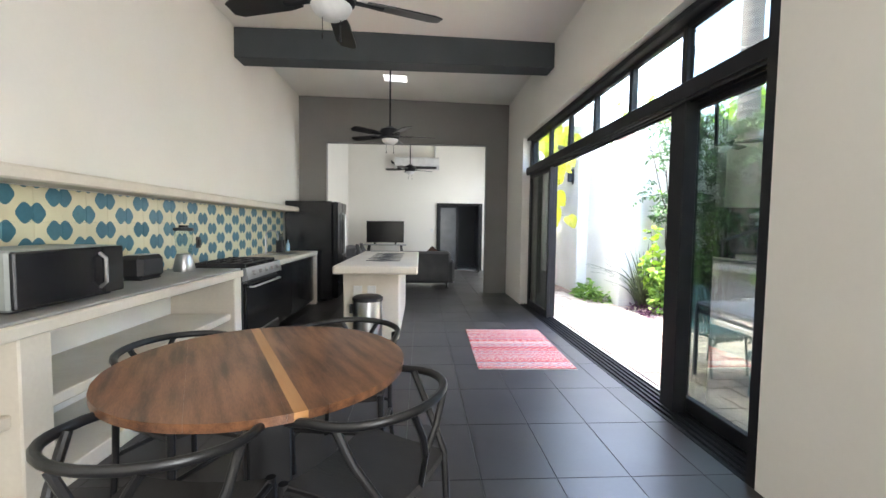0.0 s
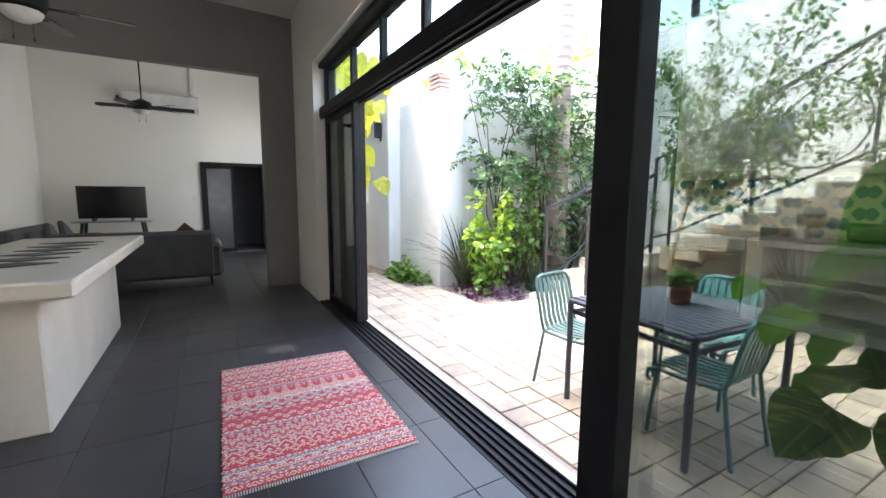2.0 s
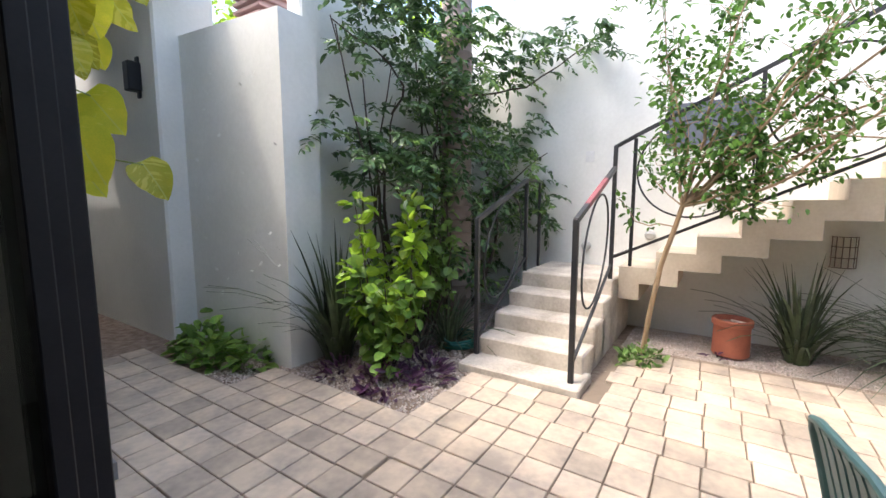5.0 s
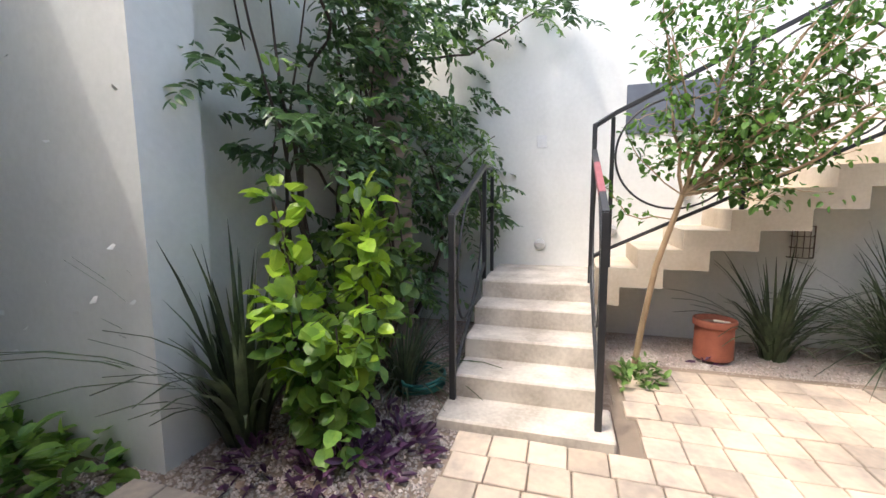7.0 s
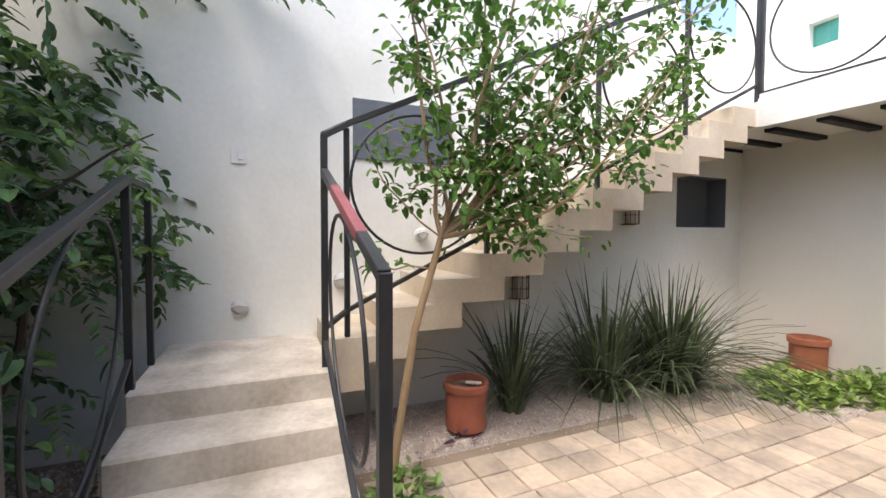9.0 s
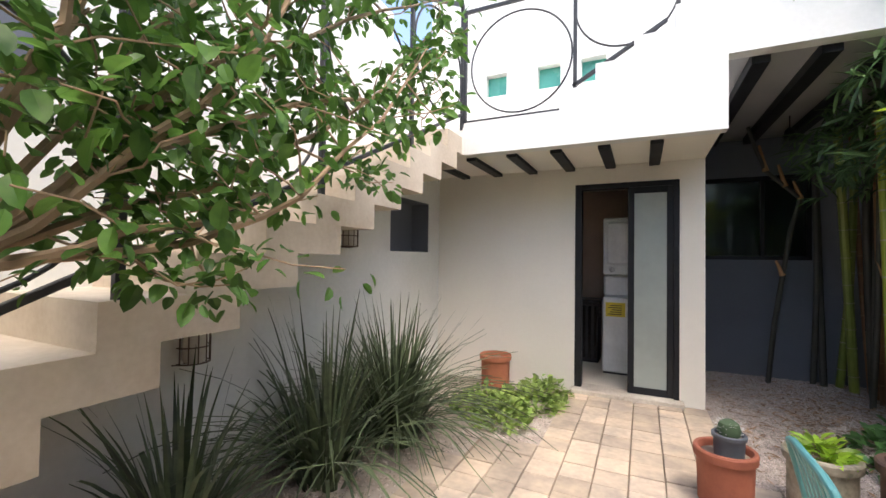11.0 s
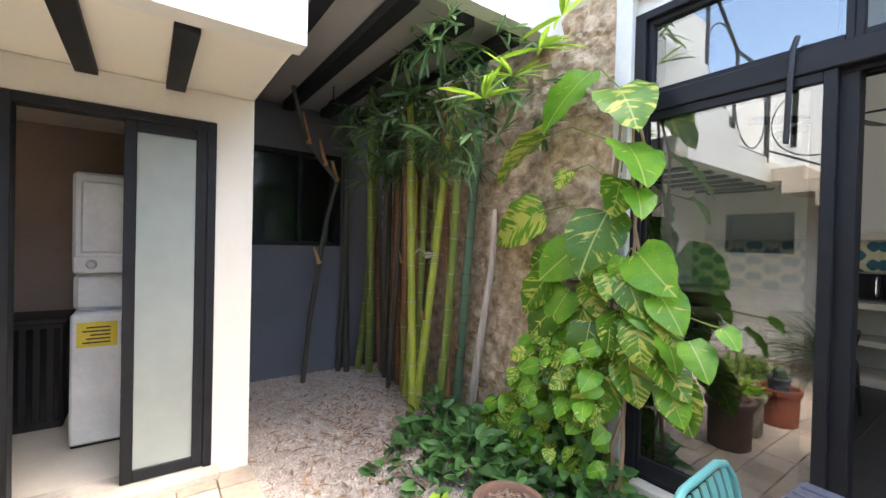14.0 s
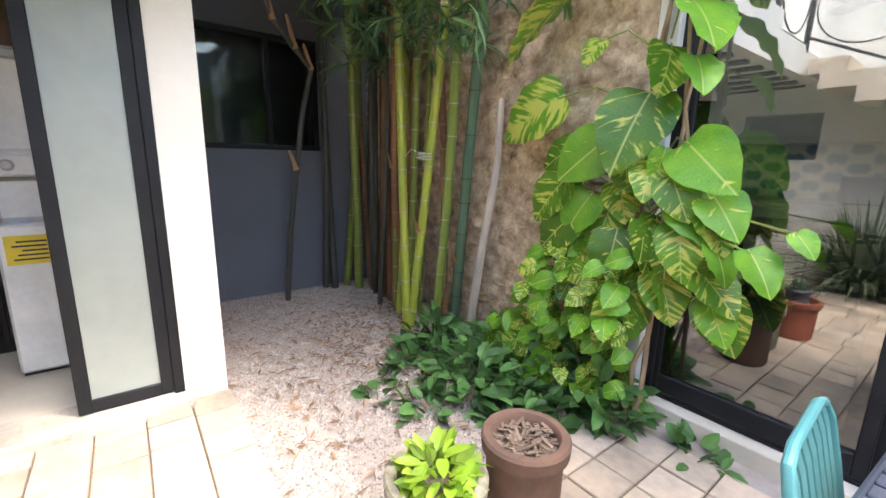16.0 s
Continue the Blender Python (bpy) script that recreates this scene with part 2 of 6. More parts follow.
PLASTER = material("white_plaster", (0.79, 0.785, 0.75), 0.85, dark=(0.66, 0.66, 0.62), scale=1.1, amount=0.85, fine=28, bump=0.4, depth=0.008)
CREAM = material("cream_plaster", (0.84, 0.80, 0.72), 0.85, dark=(0.75, 0.71, 0.63), scale=1.1, amount=0.5, fine=30, bump=0.25, depth=0.006)
INWALL = material("interior_white_wall", (0.80, 0.775, 0.725), 0.75, dark=(0.73, 0.705, 0.655), scale=1.2, amount=0.4, fine=30, bump=0.12, depth=0.005)
GREYWALL = material("grey_painted_wall", (0.215, 0.208, 0.20), 0.7, dark=(0.175, 0.17, 0.163), scale=1.0, fine=30, bump=0.12, depth=0.005)
BEAM = material("slate_beam_paint", (0.055, 0.065, 0.072), 0.6, scale=1.5, fine=40, bump=0.15)
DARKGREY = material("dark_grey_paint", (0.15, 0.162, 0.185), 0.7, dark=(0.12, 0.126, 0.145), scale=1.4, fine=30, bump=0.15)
GROUT = material("dark_grout", (0.26, 0.255, 0.25), 0.9, fine=80, bump=0.2)
TILE = material("charcoal_tile", (0.052, 0.048, 0.048), 0.36, dark=(0.038, 0.035, 0.035), scale=1.4, amount=0.7, fine=40, bump=0.03, island=0.12, laid=True)
BLACK = material("black_metal", (0.012, 0.013, 0.016), 0.5, dark=(0.022, 0.023, 0.026), scale=6, amount=0.6, fine=90, bump=0.05, spec=0.25)
IRON = material("painted_iron", (0.018, 0.020, 0.024), 0.45, dark=(0.038, 0.034, 0.032), scale=9, amount=0.6, fine=120, bump=0.2)
STEEL = material("brushed_steel", (0.45, 0.45, 0.45), 0.3, 1.0, dark=(0.36, 0.36, 0.36), scale=3, fine=200, bump=0.03, stretch=(1, 1, 0.05))
BLACKGLOSS = material("black_gloss", (0.012, 0.012, 0.014), 0.18, scale=3, bump=0)
DARKPLASTIC = material("dark_plastic", (0.02, 0.02, 0.022), 0.45, fine=200, bump=0.05)
CONCRETE = material("polished_cement", (0.70, 0.64, 0.54), 0.6, dark=(0.58, 0.52, 0.43), scale=2.2, amount=0.7, fine=40, bump=0.12, depth=0.004)
STEP = material("stair_cement", (0.63, 0.55, 0.445), 0.85, dark=(0.46, 0.38, 0.28), scale=2.6, amount=0.8, fine=38, bump=0.25, depth=0.006)
TREAD = material("pale_step_cement", (0.66, 0.60, 0.52), 0.85, dark=(0.40, 0.35, 0.29), scale=3.6, amount=1.0, fine=38, bump=0.25, depth=0.006)
PAVER = material("sandy_paver", (0.58, 0.465, 0.35), 0.85, dark=(0.34, 0.285, 0.235), scale=3.1, amount=1.0, fine=22, bump=0.3, island=0.2, depth=0.006, laid=True)
SANDBED = material("paving_bed", (0.27, 0.21, 0.155), 0.95, fine=120, bump=0.3)
GRAVEL = material("pinkish_gravel", (0.42, 0.37, 0.33), 0.9, dark=(0.36, 0.29, 0.25), scale=9, amount=0.9, fine=70, bump=0.6, island=0.4, depth=0.02)
SOIL = material("brown_soil", (0.16, 0.11, 0.08), 0.95, dark=(0.30, 0.24, 0.19), scale=14, amount=0.9, fine=90, bump=0.8, depth=0.02)
STONE = material("rough_stone_wall", (0.76, 0.60, 0.43), 0.95, dark=(0.34, 0.23, 0.14), scale=9, amount=1.0, fine=45, bump=1.0, depth=0.03)
TERRACOTTA = material("terracotta", (0.42, 0.15, 0.075), 0.8, dark=(0.30, 0.10, 0.06), scale=8, amount=0.8, fine=60, bump=0.25)
REDPOT = material("red_pot", (0.34, 0.105, 0.06), 0.7, dark=(0.22, 0.07, 0.045), scale=7, amount=0.7, fine=60, bump=0.2)
OLDPOT = material("weathered_pot", (0.42, 0.37, 0.28), 0.9, dark=(0.13, 0.12, 0.08), scale=7, amount=1.0, fine=40, bump=0.4)
BROWNPOT = material("brown_pot", (0.17, 0.095, 0.065), 0.8, dark=(0.10, 0.065, 0.05), scale=7, amount=0.8, fine=50, bump=0.25)
GLASS = glassy("clear_glass")
MIRRORED = glassy("reflective_glass", (0.52, 0.57, 0.56), 0.26)
WALNUT = material("walnut", (0.27, 0.12, 0.055), 0.35, dark=(0.07, 0.03, 0.016), scale=3.5, amount=1.0, fine=40, bump=0.04, stretch=(6, 0.7, 6), coat=0.2)
SAPWOOD = material("pale_sapwood", (0.50, 0.26, 0.10), 0.35, dark=(0.38, 0.18, 0.07), scale=3.5, fine=40, bump=0.04, stretch=(8, 0.7, 8), coat=0.2)
EBONY = material("black_lacquered_wood", (0.012, 0.012, 0.013), 0.32, scale=5, fine=80, bump=0.05)
CORD = material("black_woven_cord", (0.035, 0.033, 0.032), 0.85, fine=160, bump=0.6, stretch=(1, 0.2, 1))
WHITEPAINT = material("white_enamel", (0.78, 0.78, 0.77), 0.35, fine=30, bump=0.02)
SOFA = material("grey_sofa_fabric", (0.10, 0.10, 0.105), 0.95, fine=220, bump=0.4)
BARK = material("tan_bark", (0.36, 0.25, 0.15), 0.9, dark=(0.22, 0.15, 0.09), scale=9, fine=60, bump=0.5)
DARKBARK = material("dark_bark", (0.07, 0.05, 0.04), 0.95, fine=60, bump=0.6)
PALMBARK = material("palm_trunk", (0.30, 0.24, 0.21), 0.9, dark=(0.20, 0.15, 0.13), scale=3, fine=20, bump=0.6, stretch=(0.3, 0.3, 4))
TEAL = material("teal_powder_coat", (0.10, 0.30, 0.30), 0.4, dark=(0.075, 0.235, 0.24), scale=5, fine=120, bump=0.05)
SAGE = material("sage_powder_coat", (0.10, 0.20, 0.18), 0.42, dark=(0.075, 0.155, 0.14), scale=5, fine=120, bump=0.05)
SLATE = material("slate_powder_coat", (0.075, 0.082, 0.11), 0.4, dark=(0.05, 0.055, 0.075), scale=5, fine=120, bump=0.05)

# ---- ground, floors and walls ----
PZ = -0.10   # patio level
TOP = 3.80   # ceiling


def setting(name, shape, material, label="", category="wall"):
    return solid(name, shape, material, label, category, kind="structure")


ground = setting("ground", Shape().box(-60, 60, -60, 60, -0.60, -0.42), SOIL, "bare brown earth beyond the walls", "ground")
setting("garden_bed_ground", Shape().box(1.97, 6.76, -1.30, 12.5, -0.42, PZ - 0.03), SOIL, "brown soil of the planting beds", "ground")

floor = setting("floor", Shape().box(-2.6, 1.70, -4.2, 13.0, -0.42, -0.006).box(1.70, 1.96, -4.2, 2.07, -0.42, -0.006).box(1.70, 2.3, 7.16, 13, -0.42, -0.006), GROUT, "dark grey tiled floor", "floor")

left = Shape().box(-2.6, -2.4, -4.2, 13.0, -0.006, 4.15)
setting("wall_west", left, INWALL, "plain cream-white kitchen wall")
rear = Shape().box(-2.4, 1.71, -4.2, -4.0, 0, TOP)
setting("wall_south", rear, INWALL, "plain white end wall")
# wall towards the patio, pierced by the wide sliding window
OY0, OY1, OTOP = 2.03, 7.16, 2.86
east = Shape().box(1.71, 1.95, -4.2, -3.65, -0.006, 3.84).box(1.71, 1.95, -3.65, -1.45, 2.6, 3.84).box(1.71, 1.95, -1.45, OY0, -0.006, 3.84).box(1.71, 1.95, OY1, 8.375, -0.006, 3.84).box(1.71, 1.95, OY0, OY1, OTOP, 3.84)
setting("wall_east", east, INWALL, "white wall pierced by a wide black-framed sliding window")
setting("parapet", Shape().box(1.6, 1.96, -4.2, 8.5, 3.845, 3.93, 0.02).box(-2.6, -0.66, -4.2, 13, 4.16, 4.2).box(-0.28, 1.9, -4.2, 13, 4.16, 4.2).box(-0.66, -0.28, -4.2, 7.05, 4.16, 4.2).box(-0.66, -0.28, 7.36, 13, 4.16, 4.2), PLASTER, "white roof edge", "roof")
ceil = Shape()
ceil.prism([(-2.4, 3.83), (-0.66, 3.81), (-0.66, 4.15), (-2.4, 4.15)], "y", -4.2, 8.375)
ceil.prism([(-0.28, 3.80), (1.71, 3.76), (1.71, 4.15), (-0.28, 4.15)], "y", -4.2, 8.375)
ceil.prism([(-0.66, 3.81), (-0.28, 3.80), (-0.28, 4.15), (-0.66, 4.15)], "y", -4.2, 7.05)
ceil.prism([(-0.66, 3.81), (-0.28, 3.80), (-0.28, 4.15), (-0.66, 4.15)], "y", 7.36, 8.375)
setting("ceiling", ceil, INWALL, "plain white kitchen ceiling with a small skylight", "ceiling")
beam = setting("ceiling_beam", Shape().box(-2.4, 1.71, 5.55, 5.85, 3.44, 3.815, 0.008), BEAM, "dark grey painted ceiling beam", "beam")
grey = Shape().box(-2.4, -1.88, 8.375, 8.52, 0, 4.1).box(1.27, 2.2, 8.375, 8.52, 0, 4.1).box(-1.88, 1.27, 8.375, 8.52, 2.955, 4.1)
setting("wall_north", grey, GREYWALL, "grey painted wall with a wide opening to the living room")
# living room
liv = Shape().box(-2.4, 0.46, 12.75, 12.95, 0, 4.1).box(1.85, 2.4, 12.75, 12.95, 0, 4.1).box(0.46, 1.85, 12.75, 12.95, 2.04, 4.1)
setting("living_wall_north", liv, INWALL, "white living room wall behind the television")
setting("living_wall_west", Shape().box(-2.4, -2.2, 8.52, 12.75, 0, 4.1), INWALL, "white living room side wall")
liv = Shape().box(2.2, 2.4, 8.52, 9.1, 0, 4.1).box(2.2, 2.4, 12.3, 12.75, 0, 4.1).box(2.2, 2.4, 9.1, 12.3, 3.3, 4.1)
setting("living_wall_east", liv, INWALL, "white living room wall with a tall window")
setting("living_ceiling", Shape().box(-2.4, 2.4, 8.52, 13, 4.1, 4.16), INWALL, "white living room ceiling", "ceiling")
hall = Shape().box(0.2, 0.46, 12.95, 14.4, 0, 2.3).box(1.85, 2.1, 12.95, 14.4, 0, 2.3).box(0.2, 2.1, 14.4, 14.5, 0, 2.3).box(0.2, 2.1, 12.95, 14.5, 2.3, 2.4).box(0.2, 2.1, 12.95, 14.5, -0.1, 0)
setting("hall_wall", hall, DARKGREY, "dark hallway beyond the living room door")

# ---- black sliding window wall ----
FX = 1.90


def framed_pane(parent, x, y0, y1, z0, z1, w=0.055, d=0.045, name="panel", glass=None):
    s = Shape()
    s.box(x - d / 2, x + d / 2, y0, y0 + w, z0, z1, 0.004).box(x - d / 2, x + d / 2, y1 - w, y1, z0, z1, 0.004)
    s.box(x - d / 2, x + d / 2, y0 + w, y1 - w, z0, z0 + w * 1.3, 0.004).box(x - d / 2, x + d / 2, y0 + w, y1 - w, z1 - w, z1, 0.004)
    f = part(name + "_frame", s, BLACK, parent)
    g = part("pane", Shape().box(x - 0.004, x + 0.004, y0 + w, y1 - w, z0 + w, z1 - w), glass or GLASS, f, "clear glass pane")
    g.visible_shadow = False
    return f


win = thing("window_1", "wide black metal sliding window wall, its middle open to the patio", "window", (0, 0, 0))
win["kind"] = "structure"
s = Shape().box(1.712, 1.97, OY0, OY0 + 0.07, 0, OTOP, 0.004).box(1.84, 1.97, OY1 - 0.06, OY1, 0, OTOP, 0.004)
s.box(1.78, 1.97, OY0, OY1, OTOP - 0.05, OTOP, 0.004).box(1.76, 1.97, OY0 + 0.06, OY1 - 0.06, 2.235, 2.345, 0.006)
for k in range(3):
    s.box(1.775 + 0.06 * k, 1.785 + 0.06 * k, OY0 + 0.06, OY1 - 0.06, 2.215, 2.235)
part("outer_frame", s, BLACK, win)
s = Shape().box(1.71, 1.945, OY0, OY1, -0.012, 0.004)
for k in range(5):
    s.box(1.737 + 0.048 * k, 1.749 + 0.048 * k, OY0, OY1, 0.004, 0.022, 0.002)
part("floor_track", s, BLACK, win, "ribbed black floor track")
for y0, y1 in ((2.10, 3.03), (3.03, 3.81), (3.81, 4.60), (4.60, 5.38), (5.38, 6.19), (6.19, 7.10)):
    framed_pane(win, 1.90, y0, y1, 2.345, 2.81, 0.03, 0.06, "clerestory", MIRRORED if y0 < 3 else GLASS)
part("post", Shape().box(1.80, 1.90, 2.88, 3.05, 0.02, 2.235, 0.005), BLACK, win, "black steel post")
f = framed_pane(win, 1.93, 2.075, 2.985, 0.02, 2.235, 0.05, name="sliding_panel", glass=MIRRORED)
part("kick_rail", Shape().box(1.903, 1.957, 2.125, 2.935, 0.03, 0.125, 0.004), BLACK, f)
SCREEN = glassy("insect_screen", (0.22, 0.23, 0.24))
for k in range(3):
    if k == 1:
        sc = part("insect_screen", Shape().box(1.871, 1.873, 6.06, 7.10, 0.05, 2.2), SCREEN, win, "dark insect screen")
    framed_pane(win, 1.85 + 0.046 * k, 6.0 + 0.03 * k, 7.10, 0.02, 2.235, 0.07, name="sliding_panel")
setting("threshold", Shape().box(1.925, 2.03, 2.04, 7.4, -0.42, -0.0135, 0.006), CONCRETE, "pale cement threshold strip", "threshold")
# Unseen window, added as an opening for the rear lamp.
win = thing("window_2", "unseen black framed window added at the dining end to light the room", "window")
win["kind"] = "structure"
framed_pane(win, 1.85, -3.65, -2.55, 0.0, 2.6, name="window")
framed_pane(win, 1.85, -2.55, -1.45, 0.0, 2.6, name="window")
win = thing("window_3", "tall living room window", "window")
win["kind"] = "structure"
framed_pane(win, 2.3, 9.1, 10.7, 0.0, 3.3, name="window")
framed_pane(win, 2.3, 10.7, 12.3, 0.0, 3.3, name="window")
sk = thing("skylight", "small square skylight in the white ceiling", "skylight")
sk["kind"] = "structure"
g = part("pane", Shape().box(-0.66, -0.28, 7.05, 7.36, 4.12, 4.14), GLASS, sk)
g.visible_shadow = False

# ---- patio walls ----
setting("garden_wall_east", Shape().box(6.76, 6.98, 1.60, 8.05, -0.42, 3.85).box(6.76, 6.98, 0.36, 0.75, -0.42, 2.66).box(6.76, 6.98, 0.75, 1.60, -0.42, 1.385).box(6.76, 6.98, 0.75, 1.60, 1.97, 2.66), PLASTER, "white rendered garden wall beside the stairs")
setting("garden_wall_north", Shape().box(4.10, 6.76, 7.85, 8.05, -0.42, 3.35, 0.02), PLASTER, "white rendered garden wall behind the creeper")
s = Shape().prism([(7.68, -0.42), (9.25, -0.42), (9.25, 2.95), (7.66, 2.85), (7.66, 1.4)], "x", 3.73, 4.10)
setting("buttress_wall", s, PLASTER, "white rendered wall end with flaking paint")
setting("passage_wall", Shape().box(3.50, 4.10, 9.25, 12.6, -0.42, 3.9, 0.02).box(2.2, 3.5, 12.4, 12.6, -0.42, 3.9), PLASTER, "white rendered wall along the side passage")
s = Shape().box(5.09, 6.98, 0.36, 0.46, PZ, 2.33).box(3.87, 4.09, 0.30, 0.46, -0.42, 2.33).box(4.09, 5.09, 0.36, 0.46, 2.14, 2.33).box(5.09, 6.98, 0.36, 0.46, -0.42, PZ)
setting("laundry_wall", s, CREAM, "cream rendered wall of the laundry room")
s = Shape().box(3.87, 3.99, -1.30, 0.30, -0.42, 2.9).box(6.0, 6.1, -1.30, 0.36, PZ, 2.33).box(3.99, 6.0, -1.4, -1.3, PZ, 2.33)
setting("laundry_room_wall", s, material("clay_paint", (0.55, 0.43, 0.36), 0.8, scale=2, fine=30), "clay-coloured laundry room walls")
setting("laundry_floor", Shape().box(3.99, 6.0, -1.3, 0.36, -0.3, -0.06), CONCRETE, "pale cement laundry floor", "floor")
s = Shape().box(1.95, 2.55, -1.45, -1.30, -0.42, 2.9).box(2.55, 3.87, -1.45, -1.30, -0.42, 1.35).box(2.55, 3.87, -1.45, -1.30, 2.42, 2.9)
setting("alcove_wall", s, DARKGREY, "dark grey wall at the back of the bamboo alcove")
setting("alcove_room", Shape().box(1.95, 3.87, -3.2, -3.1, 0, 2.9).box(1.95, 2.05, -3.1, -1.45, 0, 2.9).box(3.77, 3.87, -3.1, -1.45, 0, 2.9).box(1.95, 3.87, -3.2, -1.45, -0.1, 0).box(1.95, 3.87, -3.2, -1.45, 2.9, 3.0), DARKGREY, "dim room behind the alcove window")
# terrace slab with beams
s = Shape().prism([(3.84, 2.327), (6.0, 2.327), (6.0, 2.64), (5.09, 2.64), (5.09, 2.82), (4.79, 2.82), (4.79, 3.0), (4.49, 3.0), (4.49, 3.17), (4.19, 3.17), (4.19, 3.36), (1.95, 3.36), (1.95, 2.895), (3.84, 2.895)], "y", 1.36, 1.487)
setting("terrace_parapet", s, PLASTER, "white stepped parapet of the upper terrace")
setting("terrace_slab", Shape().box(3.87, 6.98, 0.30, 1.36, 2.335, 2.60).box(3.87, 6.98, -1.4, 0.30, 2.335, 2.60).box(6.0, 6.98, 1.36, 1.487, 2.335, 2.60), CREAM, "underside of the upper terrace", "ceiling")
# Alcove soffit split from the cream slab; its grey includes the dimness there.
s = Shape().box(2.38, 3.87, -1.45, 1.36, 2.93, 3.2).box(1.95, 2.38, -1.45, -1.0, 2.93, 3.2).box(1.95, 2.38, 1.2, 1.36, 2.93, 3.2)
setting("alcove_ceiling", s, material("dimmed_soffit", (0.42, 0.42, 0.42), 0.8, dark=(0.34, 0.34, 0.34), scale=1.5, fine=30), "soffit over the bamboo alcove, its dimness put into a grey colour", "ceiling")
s = Shape().box(3.84, 6.98, 0.10, 0.30, 3.62, 5.2)
xs = [3.84, 4.79, 5.06, 5.29, 5.56, 5.94, 6.21, 6.98]
for k in range(0, 8, 2):
    s.box(xs[k], xs[k + 1], 0.10, 0.30, 2.60, 3.62)
for k in range(1, 7, 2):
    s.box(xs[k], xs[k + 1], 0.10, 0.30, 2.60, 3.345)
setting("upper_house_wall", s, PLASTER, "white upper storey wall with small square openings")
setting("upper_house_side", Shape().box(6.98, 7.18, 0.1, 8.0, 2.6, 3.8), PLASTER, "white upper wall")
for k in range(7):
    x = 4.315 + 0.415 * k
    solid("ceiling_joist", Shape().box(x - 0.05, x + 0.05, 0.465, 1.36, 2.295, 2.334, 0.004), BLACK, "black joist under the upper terrace", "joist", "joists under the terrace")
for k in range(4):
    x = 2.35 + 0.42 * k
    solid("ceiling_joist", Shape().box(x - 0.06, x + 0.06, -1.29, 1.35, 2.84, 2.928, 0.004), BLACK, "black joist above the bamboo alcove", "joist", "joists over the alcove")

setting("passage_roof", Shape().box(2.0, 3.73, 8.66, 11.2, 3.45, 3.62, 0.01), PLASTER, "white canopy slab over the side passage", "roof")
setting("wall_niche", Shape().box(6.99, 7.05, 0.7, 1.65, 1.3, 2.05).box(6.766, 6.99, 0.745, 0.758, 1.38, 1.975).box(6.766, 6.99, 1.592, 1.605, 1.38, 1.975).box(6.766, 6.99, 0.758, 1.592, 1.38, 1.392).box(6.766, 6.99, 0.758, 1.592, 1.963, 1.975), DARKGREY, "dark back of the square wall opening", "niche")
setting("wall_panel", Shape().box(6.742, 6.765, 4.37, 5.20, 1.88, 2.345, 0.004), material("slate_panel", (0.12, 0.135, 0.165), 0.7, fine=30), "slate grey painted recess panel on the stair wall", "panel")
rubble = Shape().box(1.90, 1.93, -1.3, 2.0, PZ - 0.3, 3.3)
NY, NZ = 170, 190


def torn(y):
    """Height at which the plaster above the bare stone begins."""
    return 2.93 + 0.05 * y + 0.05 * noise.fractal(Vector((3.0, y * 2.3, 0.0)), 1.0, 2.0, 5)


vs, skin = [], []
for j in range(NZ + 1):
    for i in range(NY + 1):
        y, z = -1.3 + 3.3 * i / NY, PZ - 0.3 + 3.7 * j / NZ
        q = Vector((0.0, y * 6.5, z * 8.5))
        near_two = noise.voronoi(q + noise.noise_vector(q * 0.7) * 0.9)[0]
        joint = min(1.0, (near_two[1] - near_two[0]) * 2.2)
        vs.append((1.978 + 0.026 * joint + 0.014 * noise.fractal(q * 0.6, 1.0, 2.0, 3) + 0.014 * noise.fractal(q * 3.0, 0.7, 2.0, 3), y, min(z, 3.3)))
        t = max(0.0, min(1.0, (z - torn(y)) * 9))
        skin.append((1.89 + 0.135 * t, y, min(z, 3.36)))
faces = [(j * (NY + 1) + i, j * (NY + 1) + i + 1, (j + 1) * (NY + 1) + i + 1, (j + 1) * (NY + 1) + i) for j in range(NZ) for i in range(NY)]
rubble.add(vs, faces)
setting("stone_wall", rubble, STONE, "rough exposed stone wall behind the bamboo")
setting("torn_plaster", Shape().add(skin, faces), CREAM, "cream plaster broken away above the bare stone", "plaster")
setting("corner_pilaster", Shape().box(1.93, 2.015, 1.925, 2.035, PZ - 0.2, 3.02, 0.006).box(1.93, 2.015, 2.035, 3.2, 2.955, 3.02, 0.006), PLASTER, "white painted window surround", "trim")
for x0, x1 in ((4.79, 5.06), (5.29, 5.56), (5.94, 6.21)):
    setting("glass_block", Shape().box(x0, x1, 0.15, 0.19, 3.345, 3.62), material("sea_green_glass", (0.10, 0.42, 0.34), 0.25, fine=20, bump=0.05), "sea-green glass block in a white wall", "glass block")

fl = Shape()
frnd = random.Random(5)
for k in range(26):
    y, z, r = frnd.uniform(7.75, 9.1), frnd.uniform(0.3, 2.5), frnd.uniform(0.008, 0.022)
    a = frnd.uniform(0, math.tau)
    c, q = r * math.cos(a), r * math.sin(a)
    fl.add([(3.728, y - c, z - q), (3.716, y + q, z - c), (3.706, y + c * 1.3, z + q * 1.3), (3.729, y - q, z + c)], [(0, 1, 2), (0, 2, 3)])
solid("paint_flakes", fl, PLASTER, "curled white paint flakes peeling off the wall", "paint flakes", kind="stuff")

